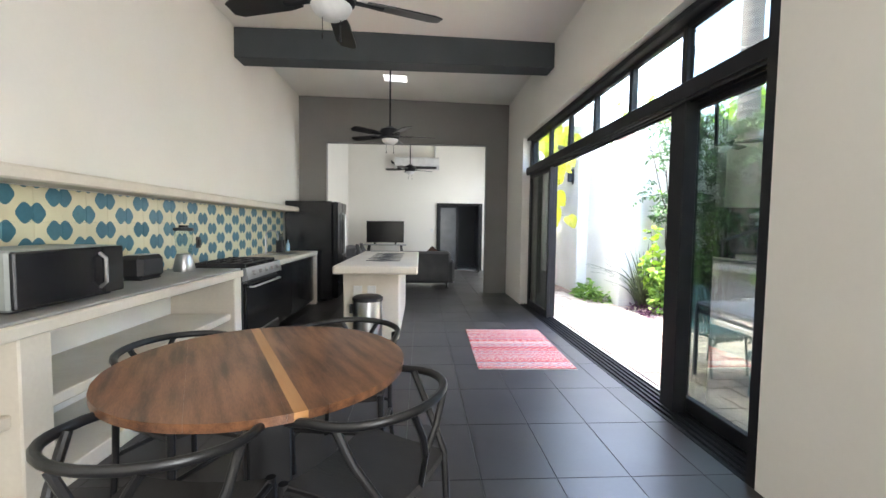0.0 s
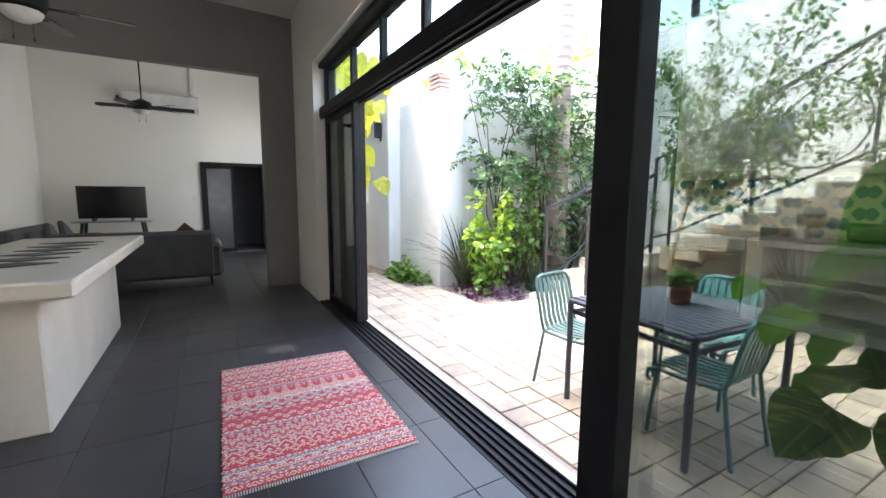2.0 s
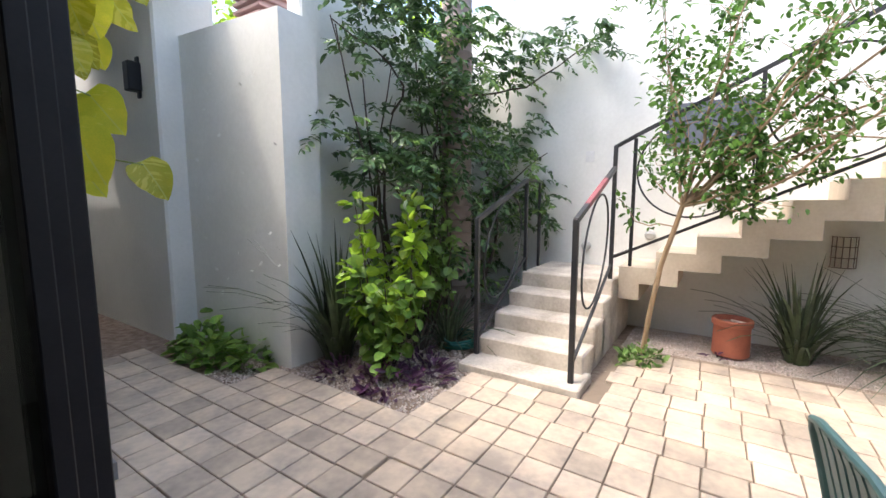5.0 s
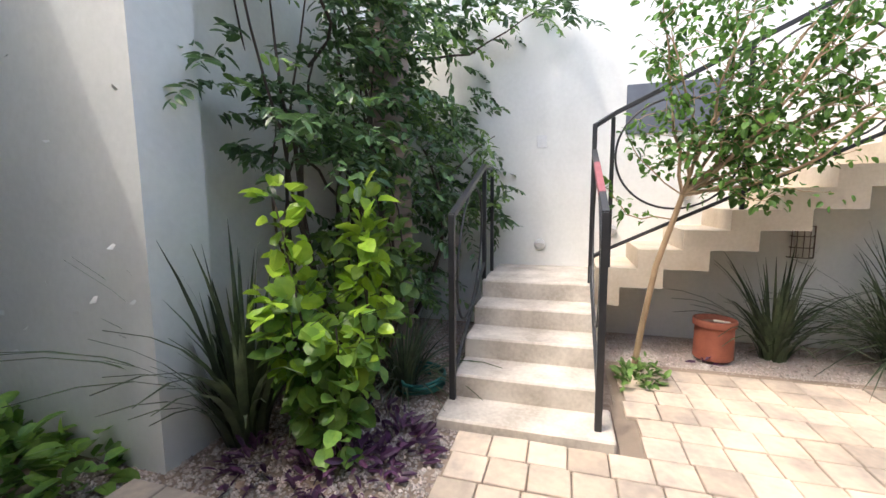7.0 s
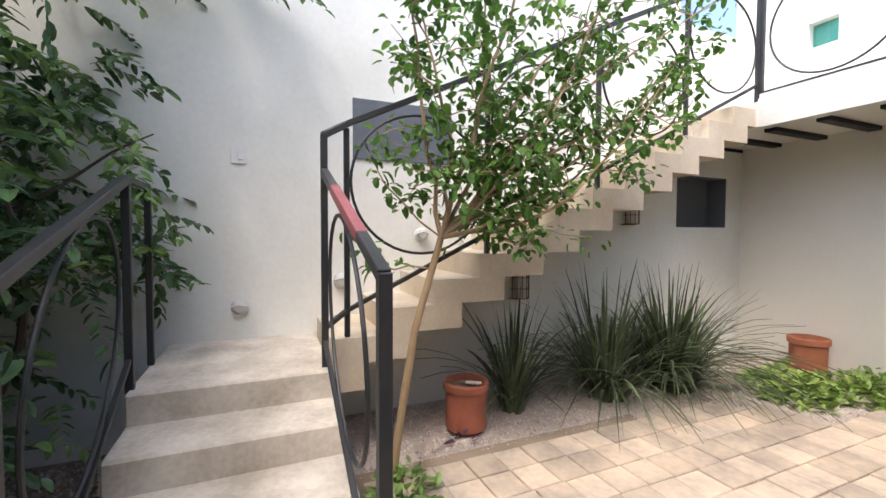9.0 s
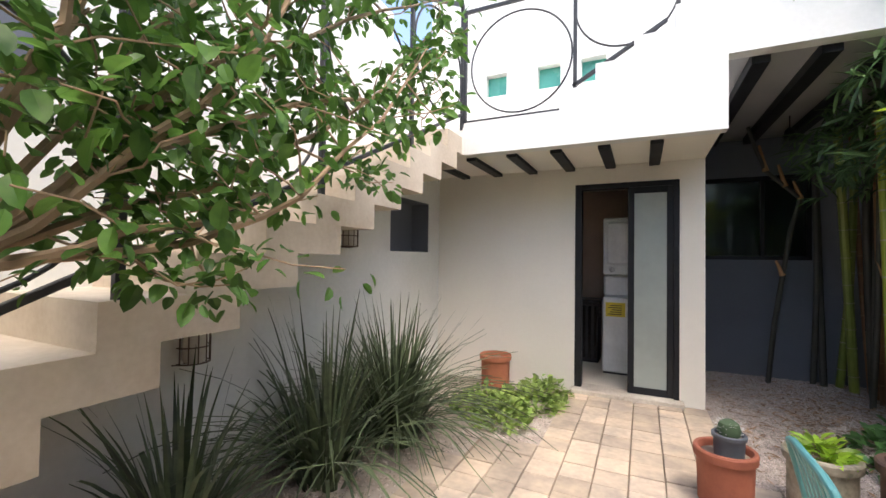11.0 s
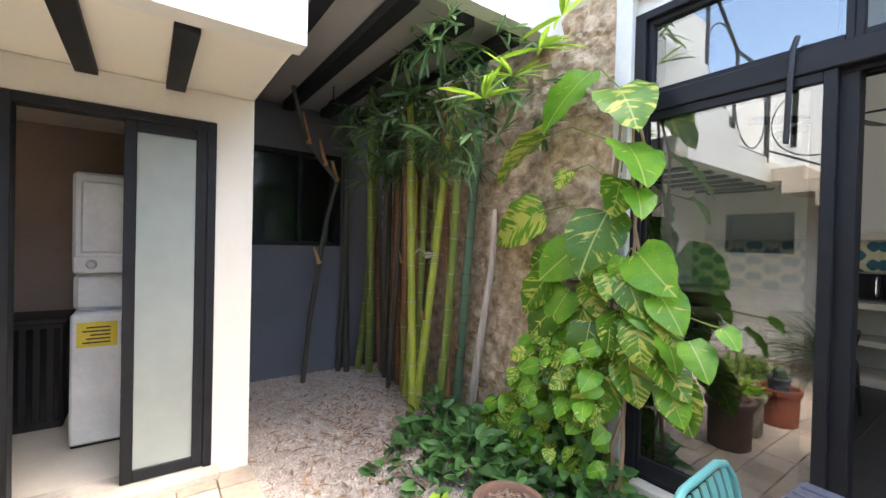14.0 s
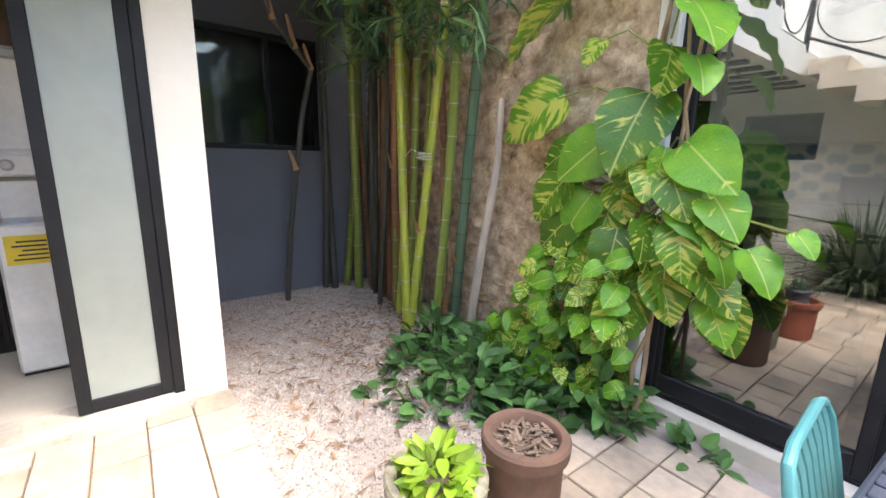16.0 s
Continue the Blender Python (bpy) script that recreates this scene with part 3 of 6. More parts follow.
# ---- kitchen and dining ----
# masonry counter with open shelves
counter = thing("counter", "white masonry kitchen counter with open shelves", "counter", (-2.4, 0, 0))
for y0, y1 in ((0.5, 0.62), (1.95, 2.12), (4.10, 4.25)):
    part("counter_wall", Shape().box(0, 0.60, y0, y1, 0, 0.84, 0.008), CONCRETE, counter)
for y0, y1 in ((0.62, 1.95), (2.12, 4.10)):
    part("plinth", Shape().box(0, 0.60, y0, y1, 0.0, 0.10, 0.006), CONCRETE, counter)
    part("shelf", Shape().box(0, 0.56, y0, y1, 0.42, 0.48, 0.006), CONCRETE, counter)
part("counter_rim", Shape().box(0.0, 0.625, 0.5, 4.25, 0.82, 0.885, 0.008), CONCRETE, counter)
part("worktop", Shape().box(0.0, 0.60, 0.5, 4.25, 0.885, 0.902, 0.004), material("grey_cement_top", (0.32, 0.31, 0.29), 0.45, scale=3, fine=50, bump=0.05), counter, "grey polished cement top")
sink = thing("sink_counter", "white cement counter with black cabinet doors below", "counter", (-2.4, 0, 0))
part("worktop", Shape().box(0, 0.63, 5.30, 7.22, 0.83, 0.90, 0.01), CONCRETE, sink)
part("end_panel", Shape().box(0, 0.62, 7.12, 7.22, 0, 0.83, 0.008), CONCRETE, sink)
part("carcass", Shape().box(0, 0.56, 5.30, 7.12, 0.06, 0.83), BLACK, sink)
for k in range(3):
    part("door", Shape().box(0.56, 0.585, 5.31 + 0.604 * k, 5.90 + 0.604 * k, 0.08, 0.81, 0.004), BLACKGLOSS, sink, "black glossy cabinet door")
part("basin", Shape().box(0.12, 0.5, 6.1, 6.6, 0.898, 0.906, 0.003).box(0.15, 0.47, 6.13, 6.57, 0.9, 0.909), STEEL, sink, "steel sink basin")
s = Shape().tube([(0.08, 6.35, 0.9), (0.08, 6.35, 1.16)] + arc((0.17, 6.35, 1.16), 0.09, 180, 0, 8, "xz") + [(0.26, 6.35, 1.10)], 0.012)
part("tap", s, STEEL, sink, "curved steel tap")

# patterned splashback tiles
back = setting("splashback", Shape().box(-2.402, -2.392, 0.5, 7.35, 0.9, 1.555), GROUT, "blue and cream patterned wall tiles", "tiles")


def pattern_tile():
    m = bpy.data.materials.new("patterned_tile")
    m.use_nodes = True
    n, l = m.node_tree.nodes, m.node_tree.links
    p = n["Principled BSDF"]
    tc, sp = n.new("ShaderNodeNewGeometry"), n.new("ShaderNodeSeparateXYZ")
    l.new(tc.outputs["Position"], sp.inputs[0])

    def op(kind, a, b=None):
        o = n.new("ShaderNodeMath")
        o.operation = kind
        for k, v in enumerate((a, b)):
            if v is None:
                continue
            if hasattr(v, "links"):
                l.new(v, o.inputs[k])
            else:
                o.inputs[k].default_value = v
        return o.outputs[0]
    # a chequer of double bulbs: blue ones swell into the cream ones above and below
    w, h = 0.20, 0.1083
    u = op("DIVIDE", sp.outputs["Y"], w)
    v = op("DIVIDE", op("SUBTRACT", sp.outputs["Z"], 0.905), h)
    odd = op("MODULO", op("ADD", op("FLOOR", u), op("FLOOR", v)), 2.0)
    half = op("ABSOLUTE", op("SUBTRACT", op("FRACT", v), 0.5))
    swell = op("ABSOLUTE", op("SINE", op("MULTIPLY", u, math.tau)))
    arch = op("ABSOLUTE", op("SINE", op("MULTIPLY", u, math.pi)))
    ext = op("ADD", 0.10, op("ADD", op("MULTIPLY", swell, 0.32), op("MULTIPLY", arch, 0.24)))
    blue = op("SUBTRACT", ext, half)
    cream = op("SUBTRACT", half, op("SUBTRACT", 1.0, ext))
    wave = op("ADD", op("MULTIPLY", odd, blue), op("MULTIPLY", op("SUBTRACT", 1.0, odd), cream))
    st = n.new("ShaderNodeMapRange")
    st.inputs["From Min"].default_value, st.inputs["From Max"].default_value = -0.02, 0.02
    l.new(wave, st.inputs["Value"])
    ns = n.new("ShaderNodeTexNoise")
    ns.inputs["Scale"].default_value = 30
    l.new(tc.outputs["Position"], ns.inputs["Vector"])
    mx, my = n.new("ShaderNodeMix"), n.new("ShaderNodeMix")
    for q in (mx, my):
        q.data_type = "RGBA"
    my.inputs["A"].default_value, my.inputs["B"].default_value = (0.022, 0.115, 0.165, 1), (0.045, 0.17, 0.22, 1)
    l.new(ns.outputs["Fac"], my.inputs["Factor"])
    mx.inputs["B"].default_value = (0.66, 0.60, 0.40, 1)
    l.new(op("SUBTRACT", 1.0, st.outputs[0]), mx.inputs["Factor"])
    l.new(my.outputs["Result"], mx.inputs["A"])
    l.new(mx.outputs["Result"], p.inputs["Base Color"])
    p.inputs["Roughness"].default_value = 0.35
    return m


PATTERN = pattern_tile()
wall_tile = Shape().box(0, 0.006, 0.001, 0.2005, 0, 0.2155, 0.0008).mesh("tile", PATTERN)
for j in range(34):
    for k in range(3):
        o = new("tile", wall_tile)
        o.parent = back
        o.location = (-2.392, 0.5 + 0.2015 * j, 0.905 + 0.2165 * k)
setting("hood_ledge", Shape().box(-2.4, -2.12, -0.4, 7.45, 1.56, 1.64, 0.012), CONCRETE, "long white plastered ledge above the tiles", "ledge")

# stove
stove = thing("stove", "black and steel gas range with a glass oven door", "stove", (-2.4, 4.27, 0))
part("body", Shape().box(0.02, 0.60, 0.0, 1.0, 0.05, 0.88, 0.01), DARKPLASTIC, stove)
part("oven_door", Shape().box(0.60, 0.635, 0.02, 0.98, 0.20, 0.74, 0.008), BLACKGLOSS, stove, "black glass oven door")
part("drawer", Shape().box(0.60, 0.63, 0.02, 0.98, 0.06, 0.19, 0.006), STEEL, stove)
part("control_panel", Shape().prism([(0.60, 0.76), (0.66, 0.78), (0.64, 0.90), (0.60, 0.90)], "y", 0.0, 1.0), STEEL, stove, "sloping steel control panel")
part("oven_handle", Shape().tube([(0.635, 0.1, 0.70), (0.675, 0.1, 0.70), (0.675, 0.9, 0.70), (0.635, 0.9, 0.70)], 0.013), STEEL, stove)
part("cooktop", Shape().box(0.02, 0.63, 0.0, 1.0, 0.88, 0.905, 0.006), BLACKGLOSS, stove)
s = Shape()
for y in (0.08, 0.36, 0.64, 0.92):
    s.box(0.06, 0.60, y - 0.008, y + 0.008, 0.905, 0.94)
for x in (0.1, 0.22, 0.34, 0.46, 0.58):
    s.box(x - 0.007, x + 0.007, 0.06, 0.94, 0.925, 0.94)
part("grate", s, IRON, stove, "cast iron grate")
for k in range(5):
    part("knob", Shape().lathe([(0.022, 0), (0.024, 0.012), (0.018, 0.03)], m=pose(0.648, 0.15 + 0.175 * k, 0.84, 0, 82, 0), n=12), STEEL, stove)

# refrigerator
fridge = thing("refrigerator", "black two-door refrigerator with steel handles", "refrigerator", (-2.36, 7.36, 0))
part("body", Shape().box(0, 0.80, 0, 0.86, 0.03, 1.75, 0.012), BLACKGLOSS, fridge)
for y0, y1 in ((0.004, 0.428), (0.432, 0.856)):
    d = part("door", Shape().box(0.805, 0.90, y0, y1, 0.62, 1.745, 0.02), BLACKGLOSS, fridge)
    yy = 0.40 if y0 < 0.1 else 0.46
    part("handle", Shape().tube([(0.90, yy, 0.80), (0.945, yy, 0.84), (0.95, yy, 1.18), (0.945, yy, 1.52), (0.90, yy, 1.56)], 0.014), STEEL, d, "steel handle")
part("drawer", Shape().box(0.805, 0.90, 0.004, 0.856, 0.06, 0.61, 0.02), BLACKGLOSS, fridge)
part("foot", Shape().box(0.1, 0.7, 0.05, 0.81, 0, 0.03), DARKPLASTIC, fridge)

# small appliances
mw = thing("microwave", "grey and black microwave oven with a steel handle", "microwave", (-2.33, 2.05, 0.902))
part("body", Shape().box(0, 0.40, 0, 0.72, 0.012, 0.30, 0.012), material("silver_grey_case", (0.30, 0.32, 0.30), 0.4, fine=60), mw)
part("door", Shape().box(0.40, 0.43, 0.005, 0.55, 0.02, 0.295, 0.008), BLACKGLOSS, mw)
part("control_panel", Shape().box(0.40, 0.43, 0.555, 0.715, 0.02, 0.295, 0.006), BLACKGLOSS, mw)
part("handle", Shape().tube([(0.43, 0.52, 0.06), (0.465, 0.52, 0.09), (0.465, 0.52, 0.23), (0.43, 0.52, 0.26)], 0.011), STEEL, mw)
part("foot", Shape().box(0.03, 0.37, 0.04, 0.68, 0, 0.012), DARKPLASTIC, mw)
to = thing("toaster", "black two-slot toaster on the counter", "toaster", (-2.28, 3.25, 0.902))
part("body", Shape().box(0, 0.17, 0, 0.30, 0.01, 0.19, 0.03), DARKPLASTIC, to)
part("slot", Shape().box(0.04, 0.065, 0.04, 0.26, 0.185, 0.193).box(0.105, 0.13, 0.04, 0.26, 0.185, 0.193), STEEL, to)
part("lever", Shape().box(0.07, 0.10, 0.30, 0.325, 0.11, 0.13, 0.004), DARKPLASTIC, to)
part("foot", Shape().box(0.02, 0.15, 0.03, 0.27, 0, 0.01), DARKPLASTIC, to)
bl = thing("blender_jug", "steel-based kitchen blender with a glass jug", "blender", (-2.18, 3.95, 0.902))
part("base", Shape().lathe([(0.085, 0), (0.09, 0.02), (0.075, 0.10), (0.06, 0.15), (0.055, 0.16)]), STEEL, bl)
part("jug", Shape().lathe([(0.055, 0.16), (0.065, 0.2), (0.078, 0.36), (0.08, 0.37)]), GLASS, bl, "clear glass jug")
part("lid", Shape().lathe([(0.082, 0.37), (0.082, 0.395), (0.04, 0.40), (0.035, 0.42)]), DARKPLASTIC, bl)
kb = thing("knife_block", "dark knife block and utensils beside the sink", "knife block", (-2.24, 6.75, 0.90))
part("block", Shape().box(-0.05, 0.05, -0.06, 0.06, 0, 0.2, 0.008), DARKPLASTIC, kb)
for k in range(4):
    part("knife", Shape().box(-0.035 + 0.02 * k, -0.025 + 0.02 * k, -0.012, 0.012, 0.2, 0.29 + 0.02 * (k % 2), 0.003), DARKPLASTIC, kb)
so = solid("soap_bottle", Shape().lathe([(0.03, 0), (0.032, 0.01), (0.032, 0.12), (0.012, 0.15), (0.012, 0.19)], (-2.2, 7.0, 0.90), 14), material("clear_blue_plastic", (0.25, 0.4, 0.5), 0.2), "small bluish soap bottle on the counter", "bottle")
solid("power_socket", Shape().box(-2.386, -2.378, 4.55, 4.63, 1.08, 1.2, 0.003).box(-2.378, -2.36, 4.565, 4.615, 1.1, 1.17, 0.004), DARKPLASTIC, "black socket with a plug on the tiles", "socket")

# island
isl = thing("island", "white cement kitchen island with an overhanging slab top", "kitchen island", (0, 0, 0))
part("base", Shape().box(-0.92, -0.27, 4.90, 7.05, 0, 0.80, 0.012), CONCRETE, isl)
part("top", Shape().box(-0.99, -0.055, 4.64, 7.32, 0.80, 0.895, 0.014), CONCRETE, isl)
for k in range(2):
    part("socket", Shape().box(-0.80 + 0.16 * k, -0.70 + 0.16 * k, 4.888, 4.901, 0.52, 0.64, 0.004), WHITEPAINT, isl)
for k in range(6):
    y = 5.35 + 0.27 * k
    solid("placemat", Shape().prism([(-0.72, y), (-0.50, y - 0.11), (-0.28, y), (-0.50, y + 0.11)], "z", 0.895, 0.90), DARKPLASTIC, "dark diamond-shaped placemat on the island", "placemat", "placemats on the island")
can = thing("trash_can", "round brushed steel pedal bin with a black lid", "trash can", (-0.61, 4.70, 0))
part("body", Shape().lathe([(0.155, 0.035), (0.16, 0.04), (0.16, 0.50), (0.157, 0.51)], n=36), STEEL, can)
part("base", Shape().lathe([(0.165, 0), (0.168, 0.01), (0.165, 0.04), (0.15, 0.045)], n=36), DARKPLASTIC, can)
part("lid", Shape().lathe([(0.165, 0.505), (0.17, 0.515), (0.168, 0.54), (0.14, 0.56), (0.05, 0.57)], n=36), DARKPLASTIC, can)
part("pedal", Shape().box(-0.05, 0.05, -0.20, -0.155, 0.012, 0.03, 0.005), DARKPLASTIC, can)
part("inner_handle", Shape().box(-0.2, -0.165, -0.03, 0.03, 0.36, 0.46, 0.006), DARKPLASTIC, can)

# rug: woven zigzag rows


def rug_material():
    m = material("woven_red_rug", (0.52, 0.05, 0.07), 0.95, fine=300, bump=0.5, depth=0.004)
    n, l = m.node_tree.nodes, m.node_tree.links
    p = n["Principled BSDF"]
    tc, sp = n.new("ShaderNodeTexCoord"), n.new("ShaderNodeSeparateXYZ")
    l.new(tc.outputs["Object"], sp.inputs[0])

    def op(kind, a, b=None, c=None):
        o = n.new("ShaderNodeMath")
        o.operation = kind
        for k, v in enumerate((a, b, c)):
            if v is None:
                continue
            if hasattr(v, "links"):
                l.new(v, o.inputs[k])
            else:
                o.inputs[k].default_value = v
        return o.outputs[0]
    tri = op("PINGPONG", sp.outputs["X"], 0.042)
    yz = op("ADD", sp.outputs["Y"], op("MULTIPLY", tri, 1.2))
    row = op("FLOOR", op("DIVIDE", yz, 0.012))
    wn_ = n.new("ShaderNodeTexWhiteNoise")
    wn_.noise_dimensions = "2D"
    cx = n.new("ShaderNodeCombineXYZ")
    l.new(row, cx.inputs[0])
    l.new(cx.outputs[0], wn_.inputs["Vector"])
    slow = n.new("ShaderNodeTexNoise")
    slow.noise_dimensions = "1D"
    slow.inputs["Scale"].default_value = 16.0
    l.new(sp.outputs["Y"], slow.inputs["W"])
    odd = op("ABSOLUTE", op("MODULO", row, 2.0))
    val = op("ADD", op("ADD", op("MULTIPLY", wn_.outputs["Value"], 0.22), op("MULTIPLY", slow.outputs["Fac"], 0.80)), op("MULTIPLY", odd, 0.32))
    cr = n.new("ShaderNodeValToRGB")
    cr.color_ramp.interpolation = "CONSTANT"
    e = cr.color_ramp.elements
    e[0].position, e[0].color = 0.0, (0.42, 0.03, 0.05, 1)
    e[1].position, e[1].color = 0.32, (0.60, 0.10, 0.10, 1)
    for pos, col in ((0.46, (0.58, 0.14, 0.13, 1)), (0.6, (0.68, 0.55, 0.44, 1)), (0.74, (0.50, 0.05, 0.08, 1)), (0.84, (0.66, 0.58, 0.50, 1)), (0.93, (0.22, 0.26, 0.33, 1))):
        q = e.new(pos)
        q.color = col
    l.new(val, cr.inputs[0])
    l.new(cr.outputs[0], p.inputs["Base Color"])
    return m


rug = thing("rug", "red and cream woven zigzag rag rug on the dark floor", "rug", (1.02, 4.61, 0.0), -1.5)
s = Shape()
for k in range(72):
    y = -0.74 + 1.48 * k / 72
    w = 0.005 * math.sin(k * 2.1)
    s.box(-0.47 + w, 0.47 + w, y + 0.0005, y + 0.020, 0.001, 0.011, 0.004)
part("weave", s, rug_material(), rug)
s = Shape()
for k in range(80):
    x = -0.465 + 0.93 * k / 79
    for e in (-1, 1):
        s.box(x - 0.003, x + 0.003, e * 0.74, e * 0.765, 0.001, 0.005)
part("fringe", s, material("cream_cord", (0.62, 0.56, 0.48), 0.95), rug, "short cream fringe", kind="stuff")

# dining table
tbl = thing("dining_table", "oval walnut dining table with a pale sapwood stripe", "table", (-0.70, 1.875, 0), 27.5)
R1, R2 = 0.60, 0.605


def top_piece(x0, x1):
    pts = []
    for i in range(33):
        x = x0 + (x1 - x0) * i / 32
        pts.append((x, R2 * math.sqrt(max(0.0, 1 - (x / R1) ** 2))))
    lo = [(x, -y) for x, y in reversed(pts)]
    out, seen = [], set()
    for q in pts + lo:
        k = (round(q[0], 4), round(q[1], 4))
        if k not in seen:
            seen.add(k)
            out.append(q)
    return out


for a, b in ((-R1, -0.30), (-0.30, -0.02), (0.115, 0.34), (0.34, R1)):
    part("plank", Shape().prism(top_piece(a, b - 0.0006), "z", 0.72, 0.75), WALNUT, tbl, "oiled walnut plank of the top")
part("stripe", Shape().prism(top_piece(-0.02, 0.0), "z", 0.72, 0.7499).prism(top_piece(0.045, 0.1144), "z", 0.72, 0.7499), WALNUT, tbl)
part("inlay", Shape().prism(top_piece(0.0, 0.0448), "z", 0.72, 0.7502), SAPWOOD, tbl, "pale sapwood stripe")
s = Shape().box(-0.09, 0.09, -0.09, 0.09, 0.05, 0.70, 0.01)
part("pedestal", s, EBONY, tbl)
part("under_brace", Shape().box(-0.40, 0.40, -0.05, 0.05, 0.66, 0.72, 0.008).box(-0.05, 0.05, -0.42, 0.42, 0.66, 0.718, 0.008), EBONY, tbl)
part("foot", Shape().box(-0.38, 0.38, -0.06, 0.06, 0, 0.05, 0.01).box(-0.06, 0.06, -0.38, 0.38, 0, 0.049, 0.01), EBONY, tbl)


def dining_chair(at, turn):
    """Front of the seat towards +y."""
    c = thing("dining_chair", "black wooden chair with a curved rail and a woven black seat", "chair", at, turn, "chairs round the dining table")
    for sx in (-1, 1):
        part("leg", Shape().tube([(sx * 0.235, 0.20, 0), (sx * 0.245, 0.205, 0.25), (sx * 0.24, 0.20, 0.455)], 0.015, 10, r2=0.019), EBONY, c)
        part("leg", Shape().tube([(sx * 0.215, -0.23, 0), (sx * 0.20, -0.215, 0.25), (sx * 0.205, -0.20, 0.45), (sx * 0.25, -0.10, 0.60), (sx * 0.262, -0.03, 0.725)], 0.015, 10), EBONY, c)
        part("side_stretcher", Shape().tube([(sx * 0.235, 0.20, 0.20), (sx * 0.205, -0.215, 0.20)], 0.011), EBONY, c)
        part("seat_rail", Shape().tube([(sx * 0.24, 0.20, 0.43), (sx * 0.205, -0.20, 0.43)], 0.015), EBONY, c)
    part("front_stretcher", Shape().tube([(-0.235, 0.20, 0.24), (0.235, 0.20, 0.24)], 0.011), EBONY, c)
    part("rear_stretcher", Shape().tube([(-0.205, -0.21, 0.26), (0.205, -0.21, 0.26)], 0.011), EBONY, c)
    rail = [(0.285, 0.14, 0.705), (0.285, 0.05, 0.72)] + [(0.285 * math.cos(radians(a)), -0.02 - 0.235 * math.sin(radians(a)), 0.725 + 0.02 * math.sin(radians(a))) for a in range(0, 181, 12)] + [(-0.285, 0.05, 0.72), (-0.285, 0.14, 0.705)]
    part("top_rail", Shape().tube(rail, 0.017, 12, flat=0.85), EBONY, c, "steam-bent curved rail")
    s = Shape().tube([(0, -0.205, 0.43), (0, -0.225, 0.55)], 0.02, 8, flat=0.4)
    for sx in (-1, 1):
        s.tube([(0, -0.222, 0.54), (sx * 0.05, -0.238, 0.63), (sx * 0.115, -0.238, 0.735)], 0.013, 8)
    part("back_splat", s, EBONY, c, "forked back splat")
    vs, fs, n = [], [], 16
    for i in range(n + 1):
        for j in range(n + 1):
            u, v = i / n * 2 - 1, j / n * 2 - 1
            hw = 0.2225 + 0.0175 * v
            vs.append((u * hw, v * 0.20, 0.447 - 0.022 * (1 - u * u) + 0.006 * abs(v) + (0.0012 if (i + j) % 2 else 0)))
    fs = [(i * (n + 1) + j, (i + 1) * (n + 1) + j, (i + 1) * (n + 1) + j + 1, i * (n + 1) + j + 1) for i in range(n) for j in range(n)]
    m = len(vs)
    vs += [(x, y, z - 0.03) for x, y, z in vs]
    fs += [tuple(m + k for k in f[::-1]) for f in fs]
    edge = [(i, 0) for i in range(n)] + [(n, j) for j in range(n)] + [(n - i, n) for i in range(n)] + [(0, n - j) for j in range(n)]
    ids = [i * (n + 1) + j for i, j in edge]
    fs += [(ids[k], ids[(k + 1) % len(ids)], m + ids[(k + 1) % len(ids)], m + ids[k]) for k in range(len(ids))]
    part("seat", Shape().add(vs, fs), CORD, c, "woven black cord seat", sharp=1.2)
    return c


ch = dining_chair((-0.20, 1.56, 0), 62)
for at, turn in (((-0.80, 1.30, 0), -4), ((-1.16, 2.10, 0), 247), ((-0.44, 2.42, 0), 172)):
    copy_thing(ch, pose(*at, 0, 0, turn))


# ceiling fans
def ceiling_fan(at, length, turn, ceiling, blade=0.62):
    f = thing("ceiling_fan", "dark bronze ceiling fan with five blades and a white lamp bowl", "ceiling fan", at, turn, "ceiling fans")
    dark = BLACK
    part("canopy", Shape().lathe([(0.03, ceiling - at[2] - 0.07), (0.07, ceiling - at[2] - 0.03), (0.075, ceiling - at[2])]), dark, f)
    part("rod", Shape().tube([(0, 0, 0.10), (0, 0, ceiling - at[2] - 0.05)], 0.012), dark, f)
    part("motor", Shape().lathe([(0.06, -0.05), (0.13, -0.03), (0.145, 0.03), (0.13, 0.08), (0.06, 0.11), (0.03, 0.13)]), dark, f)
    part("lamp_bowl", Shape().lathe([(0.01, -0.125), (0.06, -0.115), (0.10, -0.085), (0.115, -0.055), (0.11, -0.05)]), WHITEPAINT, f, "frosted white lamp bowl")
    for k in range(5):
        a = math.tau * k / 5
        m = pose(0, 0, 0.0, 0, 0, math.degrees(a))
        tilt = m @ pose(0, 0, 0, 12, 0, 0)
        s = Shape()
        pts = [(0.20, -0.045), (0.28, -0.062), (blade - 0.05, -0.07), (blade, -0.045), (blade, 0.045), (blade - 0.05, 0.07), (0.28, 0.062), (0.20, 0.045)]
        s.prism(pts, "z", -0.004, 0.004)
        s.v = [tuple(tilt @ Vector(p)) for p in s.v]
        b = part("fan_blade", s, EBONY, f)
        part("blade_bracket", Shape().box(0.10, 0.30, -0.02, 0.02, -0.004, 0.008, 0.003, m @ pose(0, 0, -0.008, 8, 0, 0)), dark, b)
    for sx in (-0.05, 0.05):
        part("pull_chain", Shape().tube([(sx, 0, -0.06), (sx, 0, -0.22)], 0.002, 5).lathe([(0.004, -0.24), (0.006, -0.22), (0.003, -0.21)], (sx, 0, 0), 8), dark, f)
    return f


